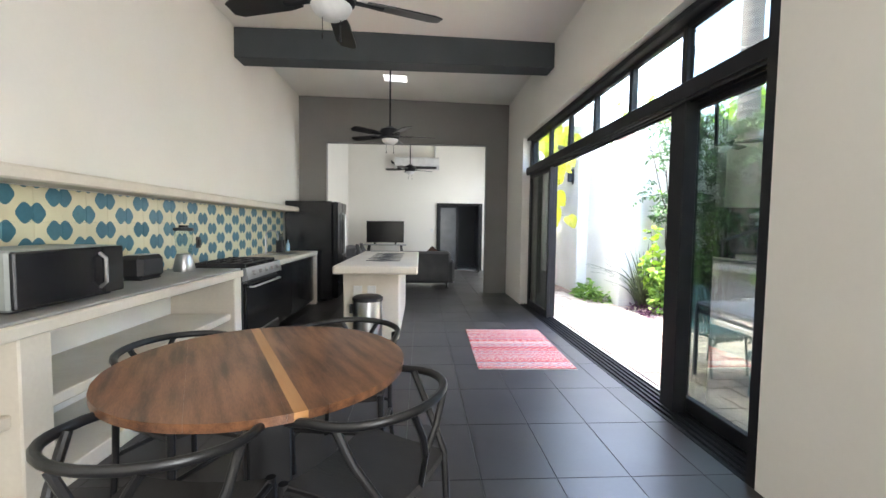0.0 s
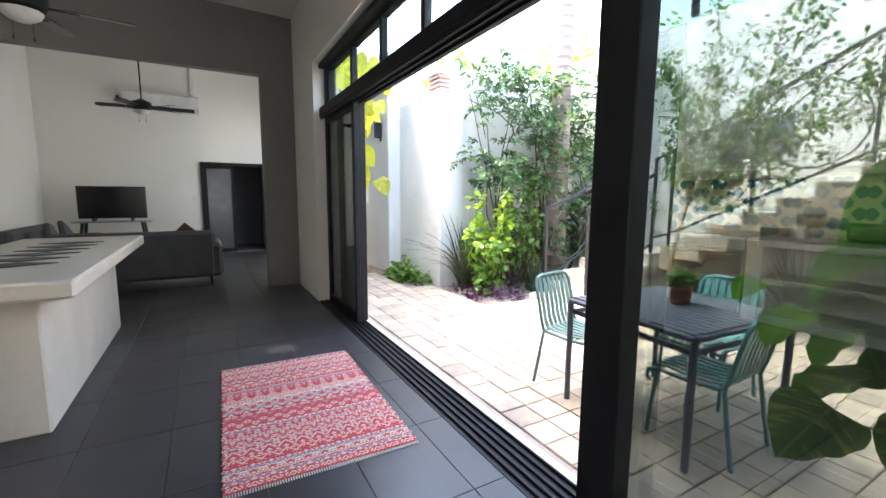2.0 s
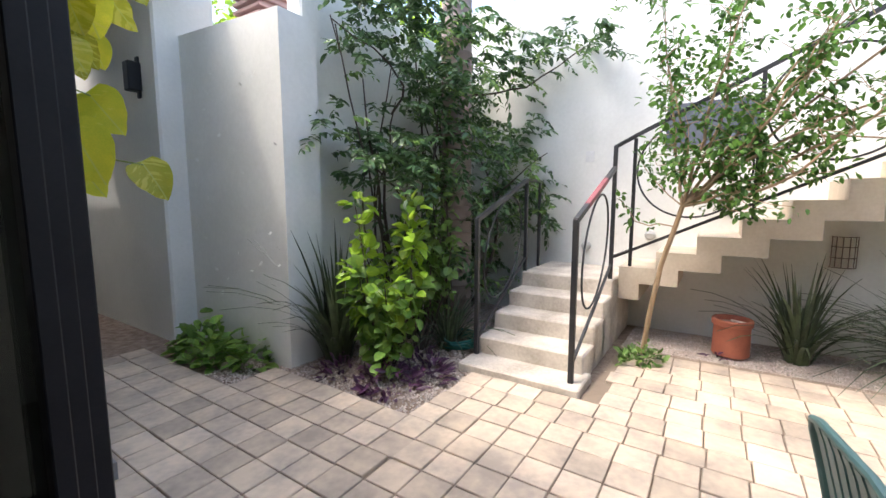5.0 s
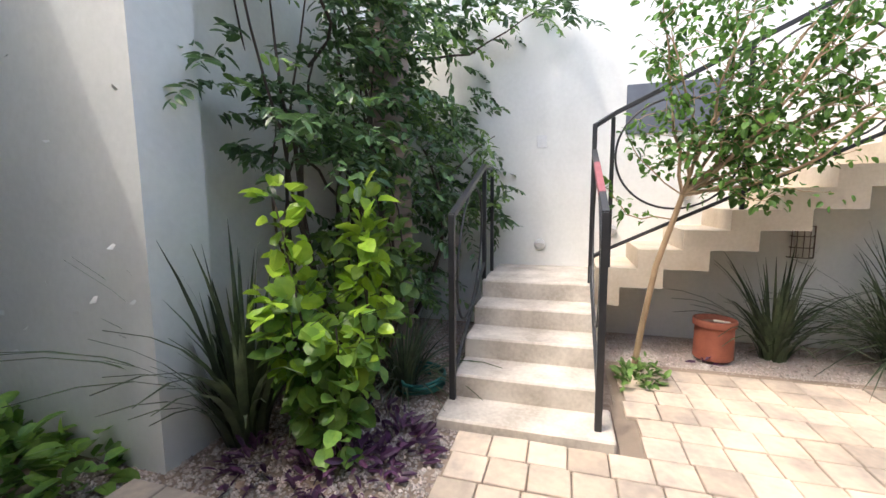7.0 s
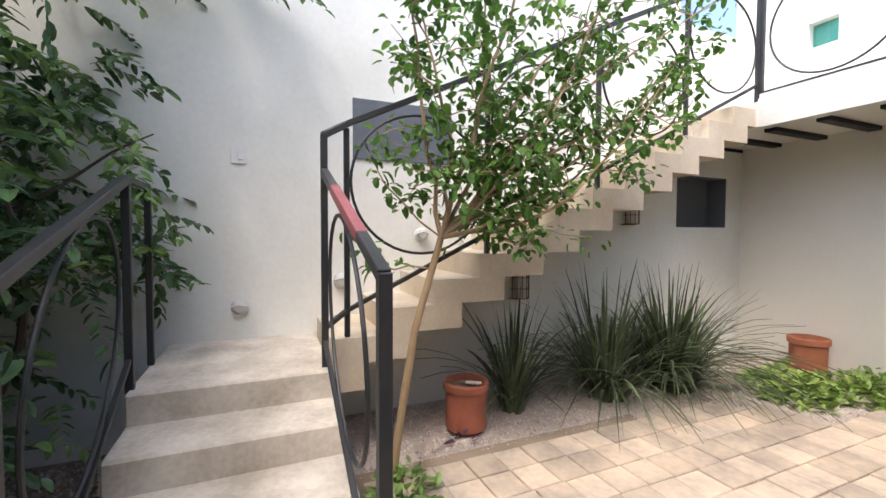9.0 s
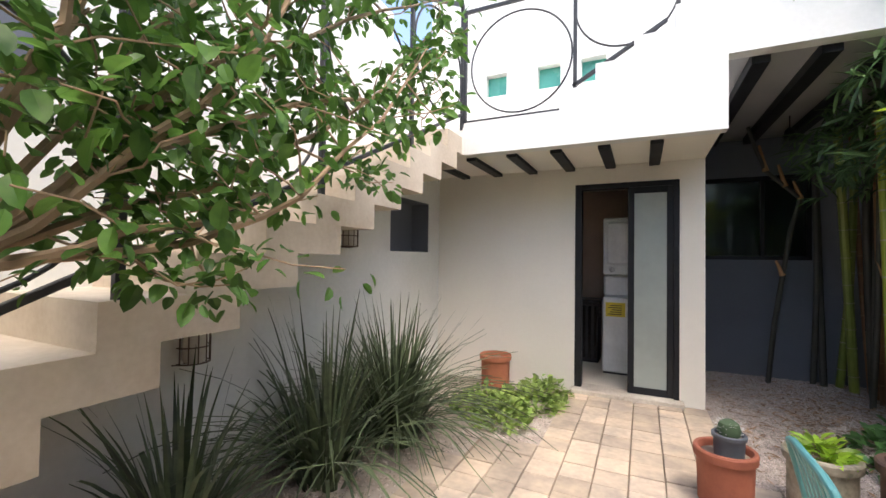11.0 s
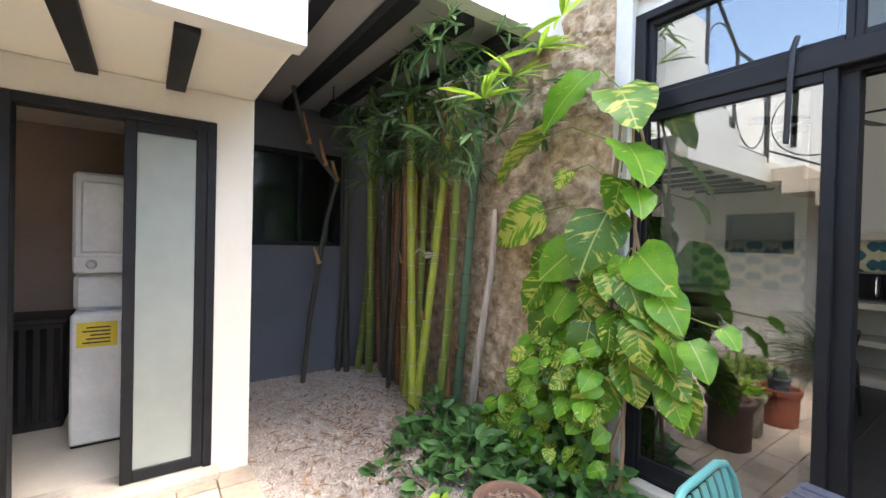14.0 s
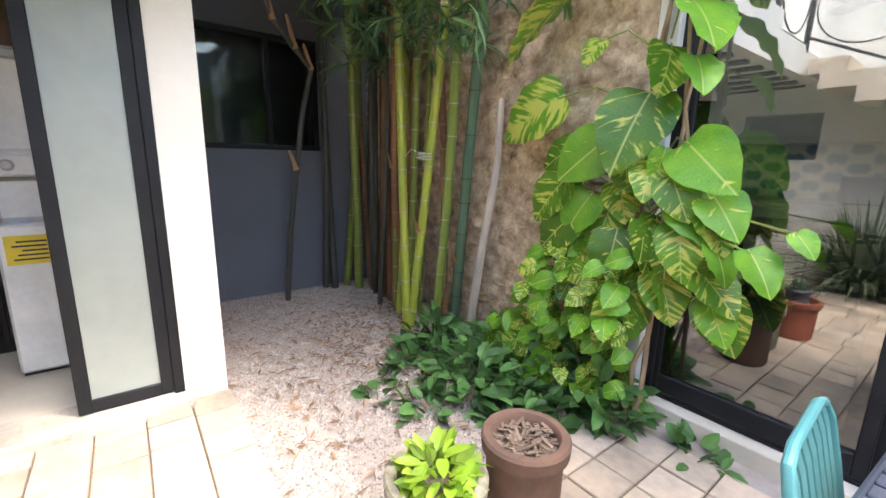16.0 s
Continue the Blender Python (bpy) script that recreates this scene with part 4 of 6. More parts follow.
ceiling_fan((-0.54, 2.48, 2.62), 0.8, 20, 3.815, 0.66)
ceiling_fan((-0.46, 5.9, 2.58), 1.0, 8, 3.81)
ceiling_fan((-0.30, 10.6, 2.75), 1.0, 30, 4.10)

# ---- living room ----
door = thing("door_1", "black framed sliding door to a dark hallway, half open", "door")
door["kind"] = "structure"
s = Shape().box(0.46, 0.53, 12.70, 12.78, 0, 2.04, 0.005).box(1.78, 1.85, 12.70, 12.78, 0, 2.04, 0.005).box(0.53, 1.78, 12.70, 12.78, 1.97, 2.04, 0.005)
part("door_frame", s, BLACK, door)
s = Shape().box(0.53, 0.58, 12.76, 12.79, 0.01, 1.97).box(1.06, 1.11, 12.76, 12.79, 0.01, 1.97).box(0.58, 1.06, 12.76, 12.79, 0.01, 0.09).box(0.58, 1.06, 12.76, 12.79, 1.9, 1.97)
d = part("door_leaf", s, BLACK, door)
part("pane", Shape().box(0.58, 1.06, 12.771, 12.777, 0.09, 1.9), material("smoked_glass", (0.09, 0.10, 0.11), 0.15, bump=0), d, "smoked glass")
s = Shape().box(0, 0.04, 0, 0.04, 0.01, 2.0).box(0, 0.04, 0.6, 0.64, 0.01, 2.0).box(0, 0.04, 0.04, 0.6, 0.01, 0.08).box(0, 0.04, 0.04, 0.6, 1.93, 2.0)
s.v = [tuple(pose(1.80, 12.69, 0, 0, 0, 170) @ Vector(p)) for p in s.v]
part("door_leaf", s, BLACK, door)
tv = thing("television", "flat black television on the stand", "television", (-1.05, 12.25, 0.80))
part("screen", Shape().box(-0.53, 0.53, -0.03, 0.02, 0.06, 0.66, 0.008), BLACKGLOSS, tv)
part("bezel", Shape().box(-0.54, 0.54, -0.02, 0.03, 0.05, 0.67, 0.006), DARKPLASTIC, tv)
for sx in (-0.3, 0.3):
    part("foot", Shape().box(sx - 0.02, sx + 0.02, -0.12, 0.12, 0, 0.06, 0.004), DARKPLASTIC, tv)
st = thing("tv_stand", "low glass-topped stand on dark splayed legs", "stand", (-1.05, 12.25, 0))
part("top", Shape().box(-0.62, 0.62, -0.22, 0.22, 0.775, 0.80, 0.006), material("pale_grey_top", (0.30, 0.32, 0.33), 0.3), st)
part("lower_shelf", Shape().box(-0.5, 0.5, -0.2, 0.2, 0.35, 0.37, 0.004), BLACK, st)
for sx in (-1, 1):
    for sy in (-1, 1):
        part("leg", Shape().tube([(sx * 0.46, sy * 0.15, 0.775), (sx * 0.56, sy * 0.2, 0)], 0.028), EBONY, st)
ac = thing("air_conditioner", "white wall-mounted air conditioner", "air conditioner", (-0.15, 12.75, 3.03))
part("case", Shape().prism([(0, 0.0), (-0.16, 0.02), (-0.24, 0.09), (-0.24, 0.31), (-0.20, 0.35), (0, 0.35)], "x", -0.66, 0.66), WHITEPAINT, ac)
part("louvre", Shape().prism([(-0.165, 0.015), (-0.235, 0.078), (-0.238, 0.07), (-0.168, 0.008)], "x", -0.58, 0.58), DARKPLASTIC, ac)
part("pipe_cover", Shape().box(0.52, 0.58, -0.06, 0, 0.35, 1.05, 0.008), WHITEPAINT, ac)
part("hose", Shape().tube([(-0.66, -0.1, 0.15), (-0.74, -0.08, 0.2), (-0.76, 0.0, 0.25)], 0.025), DARKPLASTIC, ac)


def sofa(name, at, turn, w, label):
    o = thing(name, label, "sofa", at, turn)
    part("seat_base", Shape().box(-w / 2, w / 2, -0.42, 0.42, 0.12, 0.34, 0.03), SOFA, o)
    part("backrest", Shape().box(-w / 2, w / 2, -0.46, -0.24, 0.12, 0.80, 0.05), SOFA, o)
    for sx in (-1, 1):
        part("armrest", Shape().box(sx * w / 2 - 0.09, sx * w / 2 + 0.09, -0.44, 0.42, 0.12, 0.62, 0.05), SOFA, o)
        part("seat_cushion", Shape().box(sx * w / 4 - w / 4 + 0.1, sx * w / 4 + w / 4 - 0.1, -0.24, 0.44, 0.34, 0.48, 0.05), SOFA, o)
        for sy in (-1, 1):
            part("leg", Shape().tube([(sx * (w / 2 - 0.08), sy * 0.34, 0.12), (sx * (w / 2 - 0.06), sy * 0.36, 0)], 0.02), EBONY, o)
    return o


sofa("sofa", (-0.30, 9.35, 0), 0, 1.85, "charcoal fabric sofa seen from behind")
sofa("sofa", (-1.55, 10.7, 0), -90, 1.9, "charcoal fabric sofa along the living room wall")
solid("cushion", Shape().lathe([(0.02, -0.05), (0.2, -0.03), (0.22, 0.0), (0.2, 0.03), (0.02, 0.05)], m=pose(0.25, 9.28, 0.70, 68, 0, 10), n=4), material("brown_cushion", (0.11, 0.055, 0.045), 0.95, fine=200, bump=0.3), "small brown cushion on the sofa", "cushion")
for k in range(2):
    solid("floor_cushion", Shape().lathe([(0.02, -0.06), (0.22, -0.04), (0.24, 0.0), (0.22, 0.04), (0.02, 0.06)], m=pose(-1.5, 10.3 + 0.7 * k, 0.66, 0, 70, 0), n=4), SOFA, "dark scatter cushion on the sofa", "cushion")
solid("light_switch", Shape().box(0.28, 0.35, 12.74, 12.752, 1.15, 1.27, 0.003), WHITEPAINT, "white wall switch beside the door", "switch")

# ---- patio: stairs and railings ----
low = thing("lower_steps", "pale cement steps rising to a landing against the white wall", "stairs", (0, 0, 0))
low["kind"] = "structure"
part("base_slab", Shape().box(4.52, 4.90, 5.44, 6.47, -0.3, -0.055, 0.012), TREAD, low, "thin pale base slab")
for k in range(4):
    x = 4.82 + 0.328 * k
    part("step", Shape().box(x, 6.76 if k == 3 else x + 0.40, 5.49, 6.44, -0.3, -0.055 + 0.1525 * (k + 1), 0.012), TREAD, low)
up = thing("upper_steps", "folded cream cement stair flight along the white wall", "stairs", (0, 0, 0))
up["kind"] = "structure"
for k in range(12):
    ya, yb, yu = 5.475 - 0.328 * k, 5.475 - 0.328 * (k + 1), 5.283 - 0.33 * k
    z, u = 0.67 + 0.165 * k, 0.344 + 0.165 * k
    s = Shape().prism([(ya, u), (ya, z), (yb, z), (yb, u + 0.165), (yu, u + 0.165), (yu, u)], "x", 6.0, 6.757)
    part("step", s, STEP, up)


def bar(s, a, b, w=0.016):
    """A square iron bar."""
    a, b = Vector(a), Vector(b)
    d = (b - a)
    m = Matrix.Translation(a) @ d.to_track_quat("Z", "Y").to_matrix().to_4x4()
    return s.box(-w, w, -w, w, 0, d.length, 0.003, m)


def low_rail(name, y, x0, z0, x1, z1, top, label):
    """A short railing: z0, z1 are the handrail's ends, top the height of the upper post."""
    r = thing(name, label, "railing")
    part("post", bar(Shape(), (x0, y, -0.07), (x0, y, z0), 0.02), IRON, r)
    part("post", bar(Shape(), (x1, y, 0.38), (x1, y, top), 0.018), IRON, r)
    part("handrail", bar(Shape(), (x0, y, z0 - 0.01), (x1, y, z1 - 0.01), 0.02), IRON, r)
    part("lower_bar", bar(Shape(), (x0, y, 0.08), (x1, y, 0.70), 0.012), IRON, r)
    xm, zm = (x0 + x1) / 2, (z0 + z1 + 0.08 + 0.70) / 4
    tilt = math.atan2(z1 - z0 + 0.62, 2 * (x1 - x0))
    pts = [Vector((xm, y, zm)) + Vector((0.42 * math.cos(a), 0, 0.44 * math.sin(a) + 0.42 * math.cos(a) * math.tan(tilt))) for a in (math.tau * i / 40 for i in range(40))]
    part("ring", Shape().tube(pts, 0.009, 8, True), IRON, r, "bent iron ring")
    return r


low_rail("stair_railing", 5.53, 4.63, 1.19, 5.88, 1.65, 1.85, "black iron stair railing with a ring, its handrail partly red")
lr = low_rail("stair_railing", 6.43, 4.78, 1.17, 5.88, 1.56, 1.56, "black iron stair railing with a ring beside the creeper")
part("post", bar(Shape(), (6.28, 6.43, 0.555), (6.28, 6.43, 1.56), 0.016), IRON, lr)
part("handrail", bar(Shape(), (5.88, 6.43, 1.55), (6.28, 6.43, 1.55), 0.016), IRON, lr)
RUST = material("red_primer", (0.30, 0.09, 0.10), 0.5, scale=9, fine=80, bump=0.15)
solid("rail_patch", bar(Shape(), (4.92, 5.53, 1.287), (5.52, 5.53, 1.508), 0.0215), RUST, "red primer coat on a black handrail", "paint patch")
ur = thing("stair_railing", "black iron railing with large rings climbing the stair flight", "railing")
zb = lambda y: 0.79 + 0.487 * (5.47 - y)
part("handrail", bar(bar(Shape(), (5.88, 5.53, 1.84), (6.03, 5.38, 1.95), 0.018), (6.03, 5.38, 1.95), (6.03, 1.48, zb(1.48) + 1.09), 0.018), IRON, ur)
part("lower_bar", bar(bar(Shape(), (5.88, 5.53, 0.77), (6.03, 5.38, zb(5.38)), 0.014), (6.03, 5.38, zb(5.38)), (6.03, 1.48, zb(1.48)), 0.014), IRON, ur)
ys = [5.38, 4.42, 3.44, 2.46, 1.48]
for y in ys:
    part("post", bar(Shape(), (6.03, y, zb(y) - 0.16), (6.03, y, zb(y) + 1.09), 0.016), IRON, ur)
for a, b in zip(ys, ys[1:]):
    c = (a + b) / 2
    part("ring", Shape().tube([(6.03, c + 0.455 * math.cos(t), zb(c) + 0.545 + 0.44 * math.sin(t)) for t in (math.tau * i / 44 for i in range(44))], 0.009, 8, True), IRON, ur)
tr = thing("terrace_railing", "black iron railing with a large ring along the upper terrace", "railing")
s = bar(Shape(), (6.03, 1.47, 2.65), (5.09, 1.47, 2.65), 0.012)
part("lower_bar", bar(s, (4.98, 1.47, 2.84), (4.25, 1.47, 3.26), 0.016), IRON, tr)
part("post", bar(Shape(), (6.0, 1.47, 2.64), (6.0, 1.47, 3.75), 0.018), IRON, tr)
part("post", bar(Shape(), (4.96, 1.47, 2.80), (4.96, 1.47, 3.75), 0.016), IRON, tr)
part("post", bar(Shape(), (4.17, 1.47, 3.3), (4.17, 1.47, 4.3), 0.016), IRON, tr)
part("handrail", bar(bar(Shape(), (6.0, 1.47, 3.74), (4.96, 1.47, 3.74)), (4.96, 1.47, 3.74), (4.17, 1.47, 4.3)), IRON, tr)
part("ring", Shape().tube(arc((5.46, 1.47, 3.16), 0.475, 0, 351, 39, "xz"), 0.009, 8, True), IRON, tr)
part("ring", Shape().tube(arc((4.56, 1.47, 3.52), 0.40, 0, 351, 39, "xz"), 0.009, 8, True), IRON, tr)

# wall fittings
LAMP = material("grey_bulkhead", (0.55, 0.55, 0.54), 0.5)
for y, z in ((6.0, 0.78), (5.30, 0.94), (4.64, 1.295)):
    w = thing("wall_lamp", "small round white step lamp on the wall", "wall lamp", (6.76, y, z), 0, "step lamps")
    part("lamp_body", Shape().lathe([(0.055, 0), (0.058, 0.02), (0.05, 0.045), (0.03, 0.06)], m=pose(0, 0, 0, 0, -90, 0), n=20), LAMP, w)
    part("hood", Shape().tube([(-0.05, 0.052, 0.005), (-0.062, 0.0, 0.02), (-0.05, -0.052, 0.005)], 0.008), LAMP, w)
solid("wall_switch", Shape().box(6.748, 6.762, 5.945, 6.045, 1.785, 1.91, 0.004).box(6.742, 6.75, 5.965, 6.0, 1.81, 1.885, 0.003), WHITEPAINT, "white weatherproof switch on the wall", "switch")
WIRE = material("rusty_wire", (0.14, 0.10, 0.08), 0.7)
for y, z in ((3.70, 0.86), (2.35, 1.55)):
    w = thing("cage_lamp", "rusty caged wall light under the stairs", "wall lamp", (6.76, y, z), 0, "caged wall lights")
    part("lamp_glass", Shape().lathe([(0.05, -0.14), (0.06, -0.12), (0.06, 0.11), (0.05, 0.13)], (-0.07, 0, 0), 16), material("frosted_lamp", (0.7, 0.66, 0.58), 0.3), w)
    s = Shape()
    for k in range(6):
        a = math.pi * (k + 0.5) / 6 + math.pi / 2
        s.tube([(-0.01 - 0 * k, 0.09 * math.sin(a), -0.15), (-0.05 + 0.09 * math.cos(a), 0.09 * math.sin(a), -0.14), (-0.05 + 0.09 * math.cos(a), 0.09 * math.sin(a), 0.14)], 0.004, 5)
    for zz in (-0.14, -0.05, 0.05, 0.14):
        s.tube([(-0.05 + 0.09 * math.cos(a), 0.09 * math.sin(a), zz) for a in (math.pi / 2 + math.pi * i / 10 for i in range(11))], 0.004, 5)
    part("cage", s, WIRE, w)
pl = thing("passage_lamp", "small black lamp on the passage wall", "wall lamp", (3.50, 9.6, 2.55))
part("lamp_body", Shape().box(-0.12, 0, -0.06, 0.06, -0.14, 0.14, 0.01), BLACK, pl)
part("bracket", Shape().box(-0.02, 0.0, -0.03, 0.03, -0.2, 0.2, 0.004), BLACK, pl)

# chimney beyond the wall
chim = thing("chimney", "pink louvred chimney with a white slab cap beyond the garden wall", "chimney", (4.42, 8.75, 2.2))
part("stack", Shape().box(-0.30, 0.30, -0.25, 0.25, -2.6, 0.93, 0.01), PLASTER, chim)
PINK = material("faded_pink_render", (0.55, 0.36, 0.32), 0.85, dark=(0.42, 0.25, 0.22))
part("louvre_box", Shape().box(-0.20, 0.20, -0.18, 0.18, 0.93, 1.24), PINK, chim)
for k in range(4):
    part("louvre", Shape().box(-0.27, 0.27, -0.23, 0.23, 0.95 + 0.075 * k, 0.985 + 0.075 * k, 0.006), PINK, chim)
part("cap", Shape().box(-0.40, 0.40, -0.33, 0.33, 1.24, 1.30, 0.01).prism([(-0.36, 1.30), (0.36, 1.30), (0.1, 1.42), (-0.1, 1.42)], "y", -0.30, 0.30), PLASTER, chim)

# laundry door and machines
door = thing("door_2", "black framed laundry door with a frosted sliding leaf, half open", "door")
door["kind"] = "structure"
s = Shape().box(5.02, 5.09, 0.36, 0.475, PZ + 0.04, 2.14, 0.004).box(4.09, 4.14, 0.36, 0.475, PZ + 0.04, 2.14, 0.004).box(4.14, 5.02, 0.36, 0.475, 2.085, 2.14, 0.004)
part("door_frame", s, BLACK, door)
s = Shape().box(4.14, 4.20, 0.42, 0.46, -0.05, 2.085, 0.003).box(4.50, 4.56, 0.42, 0.46, -0.05, 2.085, 0.003).box(4.20, 4.50, 0.42, 0.46, -0.05, 0.02, 0.003).box(4.20, 4.50, 0.42, 0.46, 2.02, 2.085, 0.003)
lf = part("door_leaf", s, BLACK, door)
part("pane", Shape().box(4.20, 4.50, 0.434, 0.446, 0.02, 2.02), material("frosted_glass", (0.36, 0.40, 0.37), 0.35, scale=0.7, fine=8, bump=0.0), lf, "greenish frosted glass")
setting("door_sill", Shape().box(4.05, 5.12, 0.30, 0.58, -0.3, -0.055, 0.01), TREAD, "cement sill below the laundry door", "sill")
wm = thing("washer", "white stacked washer and dryer with a yellow energy label", "washing machine", (4.555, -0.22, -0.06))
part("washer_body", Shape().box(-0.305, 0.305, -0.66, 0.0, 0.03, 0.93, 0.015), WHITEPAINT, wm)
part("foot", Shape().box(-0.3, 0.3, -0.6, -0.05, 0, 0.03), DARKPLASTIC, wm)
part("console", Shape().box(-0.305, 0.305, -0.66, -0.12, 0.93, 1.20, 0.03), WHITEPAINT, wm)
part("dryer_body", Shape().box(-0.305, 0.305, -0.66, -0.04, 1.20, 1.90, 0.02), WHITEPAINT, wm)
part("dryer_door", Shape().box(-0.24, 0.26, -0.045, -0.012, 1.34, 1.84, 0.03), WHITEPAINT, wm)
part("control_strip", Shape().box(-0.295, 0.295, -0.045, -0.03, 1.21, 1.32, 0.004), WHITEPAINT, wm)
for k in range(3):
    part("dial", Shape().lathe([(0.03, 0), (0.032, 0.01), (0.02, 0.03)], m=pose(-0.2 + 0.2 * k, -0.03, 1.265, -90, 0, 0), n=16), LAMP, wm)
YEL = material("yellow_label", (0.75, 0.58, 0.05), 0.6)
lb = part("energy_label", Shape().box(0.05, 0.27, 0.001, 0.004, 0.70, 0.87), YEL, wm, "yellow energy label")
s = Shape()
for k in range(5):
    s.box(0.09, 0.24 - 0.02 * (k % 3), 0.004, 0.005, 0.725 + 0.026 * k, 0.735 + 0.026 * k)
part("print", s, DARKPLASTIC, lb)
lb = part("care_label", Shape().box(-0.28, 0.04, 0.001, 0.004, 0.70, 0.87), material("grey_label", (0.6, 0.6, 0.58), 0.6), wm)
s = Shape()
for k in range(6):
    s.box(-0.26, -0.02 - 0.03 * (k % 2), 0.004, 0.005, 0.715 + 0.024 * k, 0.722 + 0.024 * k)
part("print", s, DARKPLASTIC, lb)

crate = thing("slatted_bin", "black ribbed storage bin in the laundry room", "storage bin", (5.25, -0.95, -0.06))
part("bin_body", Shape().box(-0.30, 0.30, -0.2, 0.2, 0.0, 0.80, 0.01), DARKPLASTIC, crate)
for k in range(8):
    part("rib", Shape().box(-0.28 + 0.075 * k, -0.245 + 0.075 * k, 0.2, 0.218, 0.06, 0.76, 0.004), BLACKGLOSS, crate)
part("rim", Shape().box(-0.32, 0.32, -0.22, 0.225, 0.80, 0.84, 0.008), DARKPLASTIC, crate)

# alcove window
aw = thing("window_4", "black framed window in the dark grey alcove wall", "window")
aw["kind"] = "structure"
s = Shape().box(2.55, 2.60, -1.40, -1.32, 1.35, 2.42, 0.003).box(3.82, 3.87, -1.40, -1.32, 1.35, 2.42, 0.003).box(2.60, 3.82, -1.40, -1.32, 1.35, 1.40, 0.003).box(2.60, 3.82, -1.40, -1.32, 2.37, 2.42, 0.003).box(3.02, 3.06, -1.40, -1.32, 1.40, 2.37, 0.003)
part("window_frame", s, BLACK, aw)
g = part("pane", Shape().box(2.60, 3.82, -1.37, -1.364, 1.40, 2.37), GLASS, aw)
g.visible_shadow = False

# ---- patio furniture ----
tb = thing("patio_table", "slate grey slatted metal patio table", "table", (3.12, 3.49, PZ), -4)
HX, HY = 0.45, 0.44
for k in range(15):
    x = -HX + 0.03 + (2 * HX - 0.06) * k / 14
    part("slat", Shape().box(x - 0.024, x + 0.024, -HY, HY, 0.732, 0.742, 0.003), SLATE, tb)
s = Shape()
for e in (-1, 1):
    s.tube([(-HX, e * HY, 0.715), (HX, e * HY, 0.715)], 0.018, 10).tube([(e * HX, -HY, 0.715), (e * HX, HY, 0.715)], 0.018, 10)
    s.box(-HX, HX, e * 0.15 - 0.015, e * 0.15 + 0.015, 0.715, 0.731)
part("apron", s, SLATE, tb)
part("lower_rail", Shape().box(-HX, -HX + 0.02, -HY, HY, 0.625, 0.655, 0.003).box(HX - 0.02, HX, -HY, HY, 0.625, 0.655, 0.003).box(-HX, HX, -HY, -HY + 0.02, 0.625, 0.655, 0.003).box(-HX, HX, HY - 0.02, HY, 0.625, 0.655, 0.003), SLATE, tb)
for sx in (-1, 1):
    for sy in (-1, 1):
        part("leg", Shape().tube([(sx * HX, sy * HY, 0), (sx * HX, sy * HY, 0.70), (sx * (HX - 0.01), sy * HY, 0.728)], 0.02, 10), SLATE, tb)


def patio_chair(at, turn, paint, label):
    """Front towards +y: slats run down the back, over the seat and round its front edge."""
    c = thing("patio_chair", label, "chair", at, turn, "patio chairs")
    prof = [(-0.30, 0.80), (-0.285, 0.76), (-0.25, 0.62), (-0.225, 0.50), (-0.20, 0.445), (-0.15, 0.43), (0.0, 0.42), (0.14, 0.43), (0.19, 0.425), (0.215, 0.395), (0.21, 0.355)]
    for k in range(7):
        x = -0.165 + 0.055 * k
        vs, fs, n = [], [], len(prof)
        for i, (y, z) in enumerate(prof):
            a, b = prof[max(i - 1, 0)], prof[min(i + 1, n - 1)]
            d = Vector((0, b[0] - a[0], b[1] - a[1])).normalized()
            nn = Vector((0, -d.z, d.y)) * 0.003
            for sx, sn in ((-0.019, 1), (0.019, 1), (0.019, -1), (-0.019, -1)):
                vs.append((x + sx, y + nn.y * sn, z + nn.z * sn))
        for i in range(n - 1):
            for j in range(4):
                fs.append((i * 4 + j, i * 4 + (j + 1) % 4, i * 4 + 4 + (j + 1) % 4, i * 4 + 4 + j))
        fs += [(3, 2, 1, 0), (n * 4 - 4, n * 4 - 3, n * 4 - 2, n * 4 - 1)]
        part("slat", Shape().add(vs, fs), paint, c)
    w = 0.215
    hoop = [(-w, -0.20, 0.42), (-w, -0.225, 0.50), (-w, -0.255, 0.64), (-w, -0.285, 0.76), (-w + 0.03, -0.30, 0.805), (-w + 0.09, -0.305, 0.822), (w - 0.09, -0.305, 0.822), (w - 0.03, -0.30, 0.805), (w, -0.285, 0.76), (w, -0.255, 0.64), (w, -0.225, 0.50), (w, -0.20, 0.42)]
    part("back_frame", Shape().tube(hoop, 0.0125, 10), paint, c)
    for sx in (-1, 1):
        part("seat_rail", Shape().tube([(sx * w, -0.20, 0.42), (sx * w, 0.0, 0.405), (sx * w, 0.17, 0.41), (sx * w, 0.215, 0.39), (sx * w, 0.225, 0.35), (sx * w, 0.20, 0.325)], 0.0125, 10), paint, c)
        part("leg", Shape().tube([(sx * w, -0.20, 0.42), (sx * (w + 0.005), -0.235, 0.2), (sx * (w + 0.01), -0.27, 0)], 0.012, 10), paint, c)
        part("leg", Shape().tube([(sx * w, 0.16, 0.41), (sx * (w + 0.002), 0.185, 0.2), (sx * (w + 0.005), 0.20, 0)], 0.012, 10), paint, c)
    for y, z in ((-0.19, 0.428), (0.05, 0.408), (0.20, 0.385)):
        part("cross_bar", Shape().tube([(-w, y, z), (w, y, z)], 0.009, 8), paint, c)
    return c


patio_chair((2.96, 4.07, PZ), 191, SAGE, "sage green slatted metal patio chair beside the table")
patio_chair((3.66, 3.56, PZ), 90, TEAL, "bright teal slatted metal patio chair behind the table")
patio_chair((3.06, 3.24, PZ), 3, TEAL, "bright teal slatted metal patio chair pushed under the table")


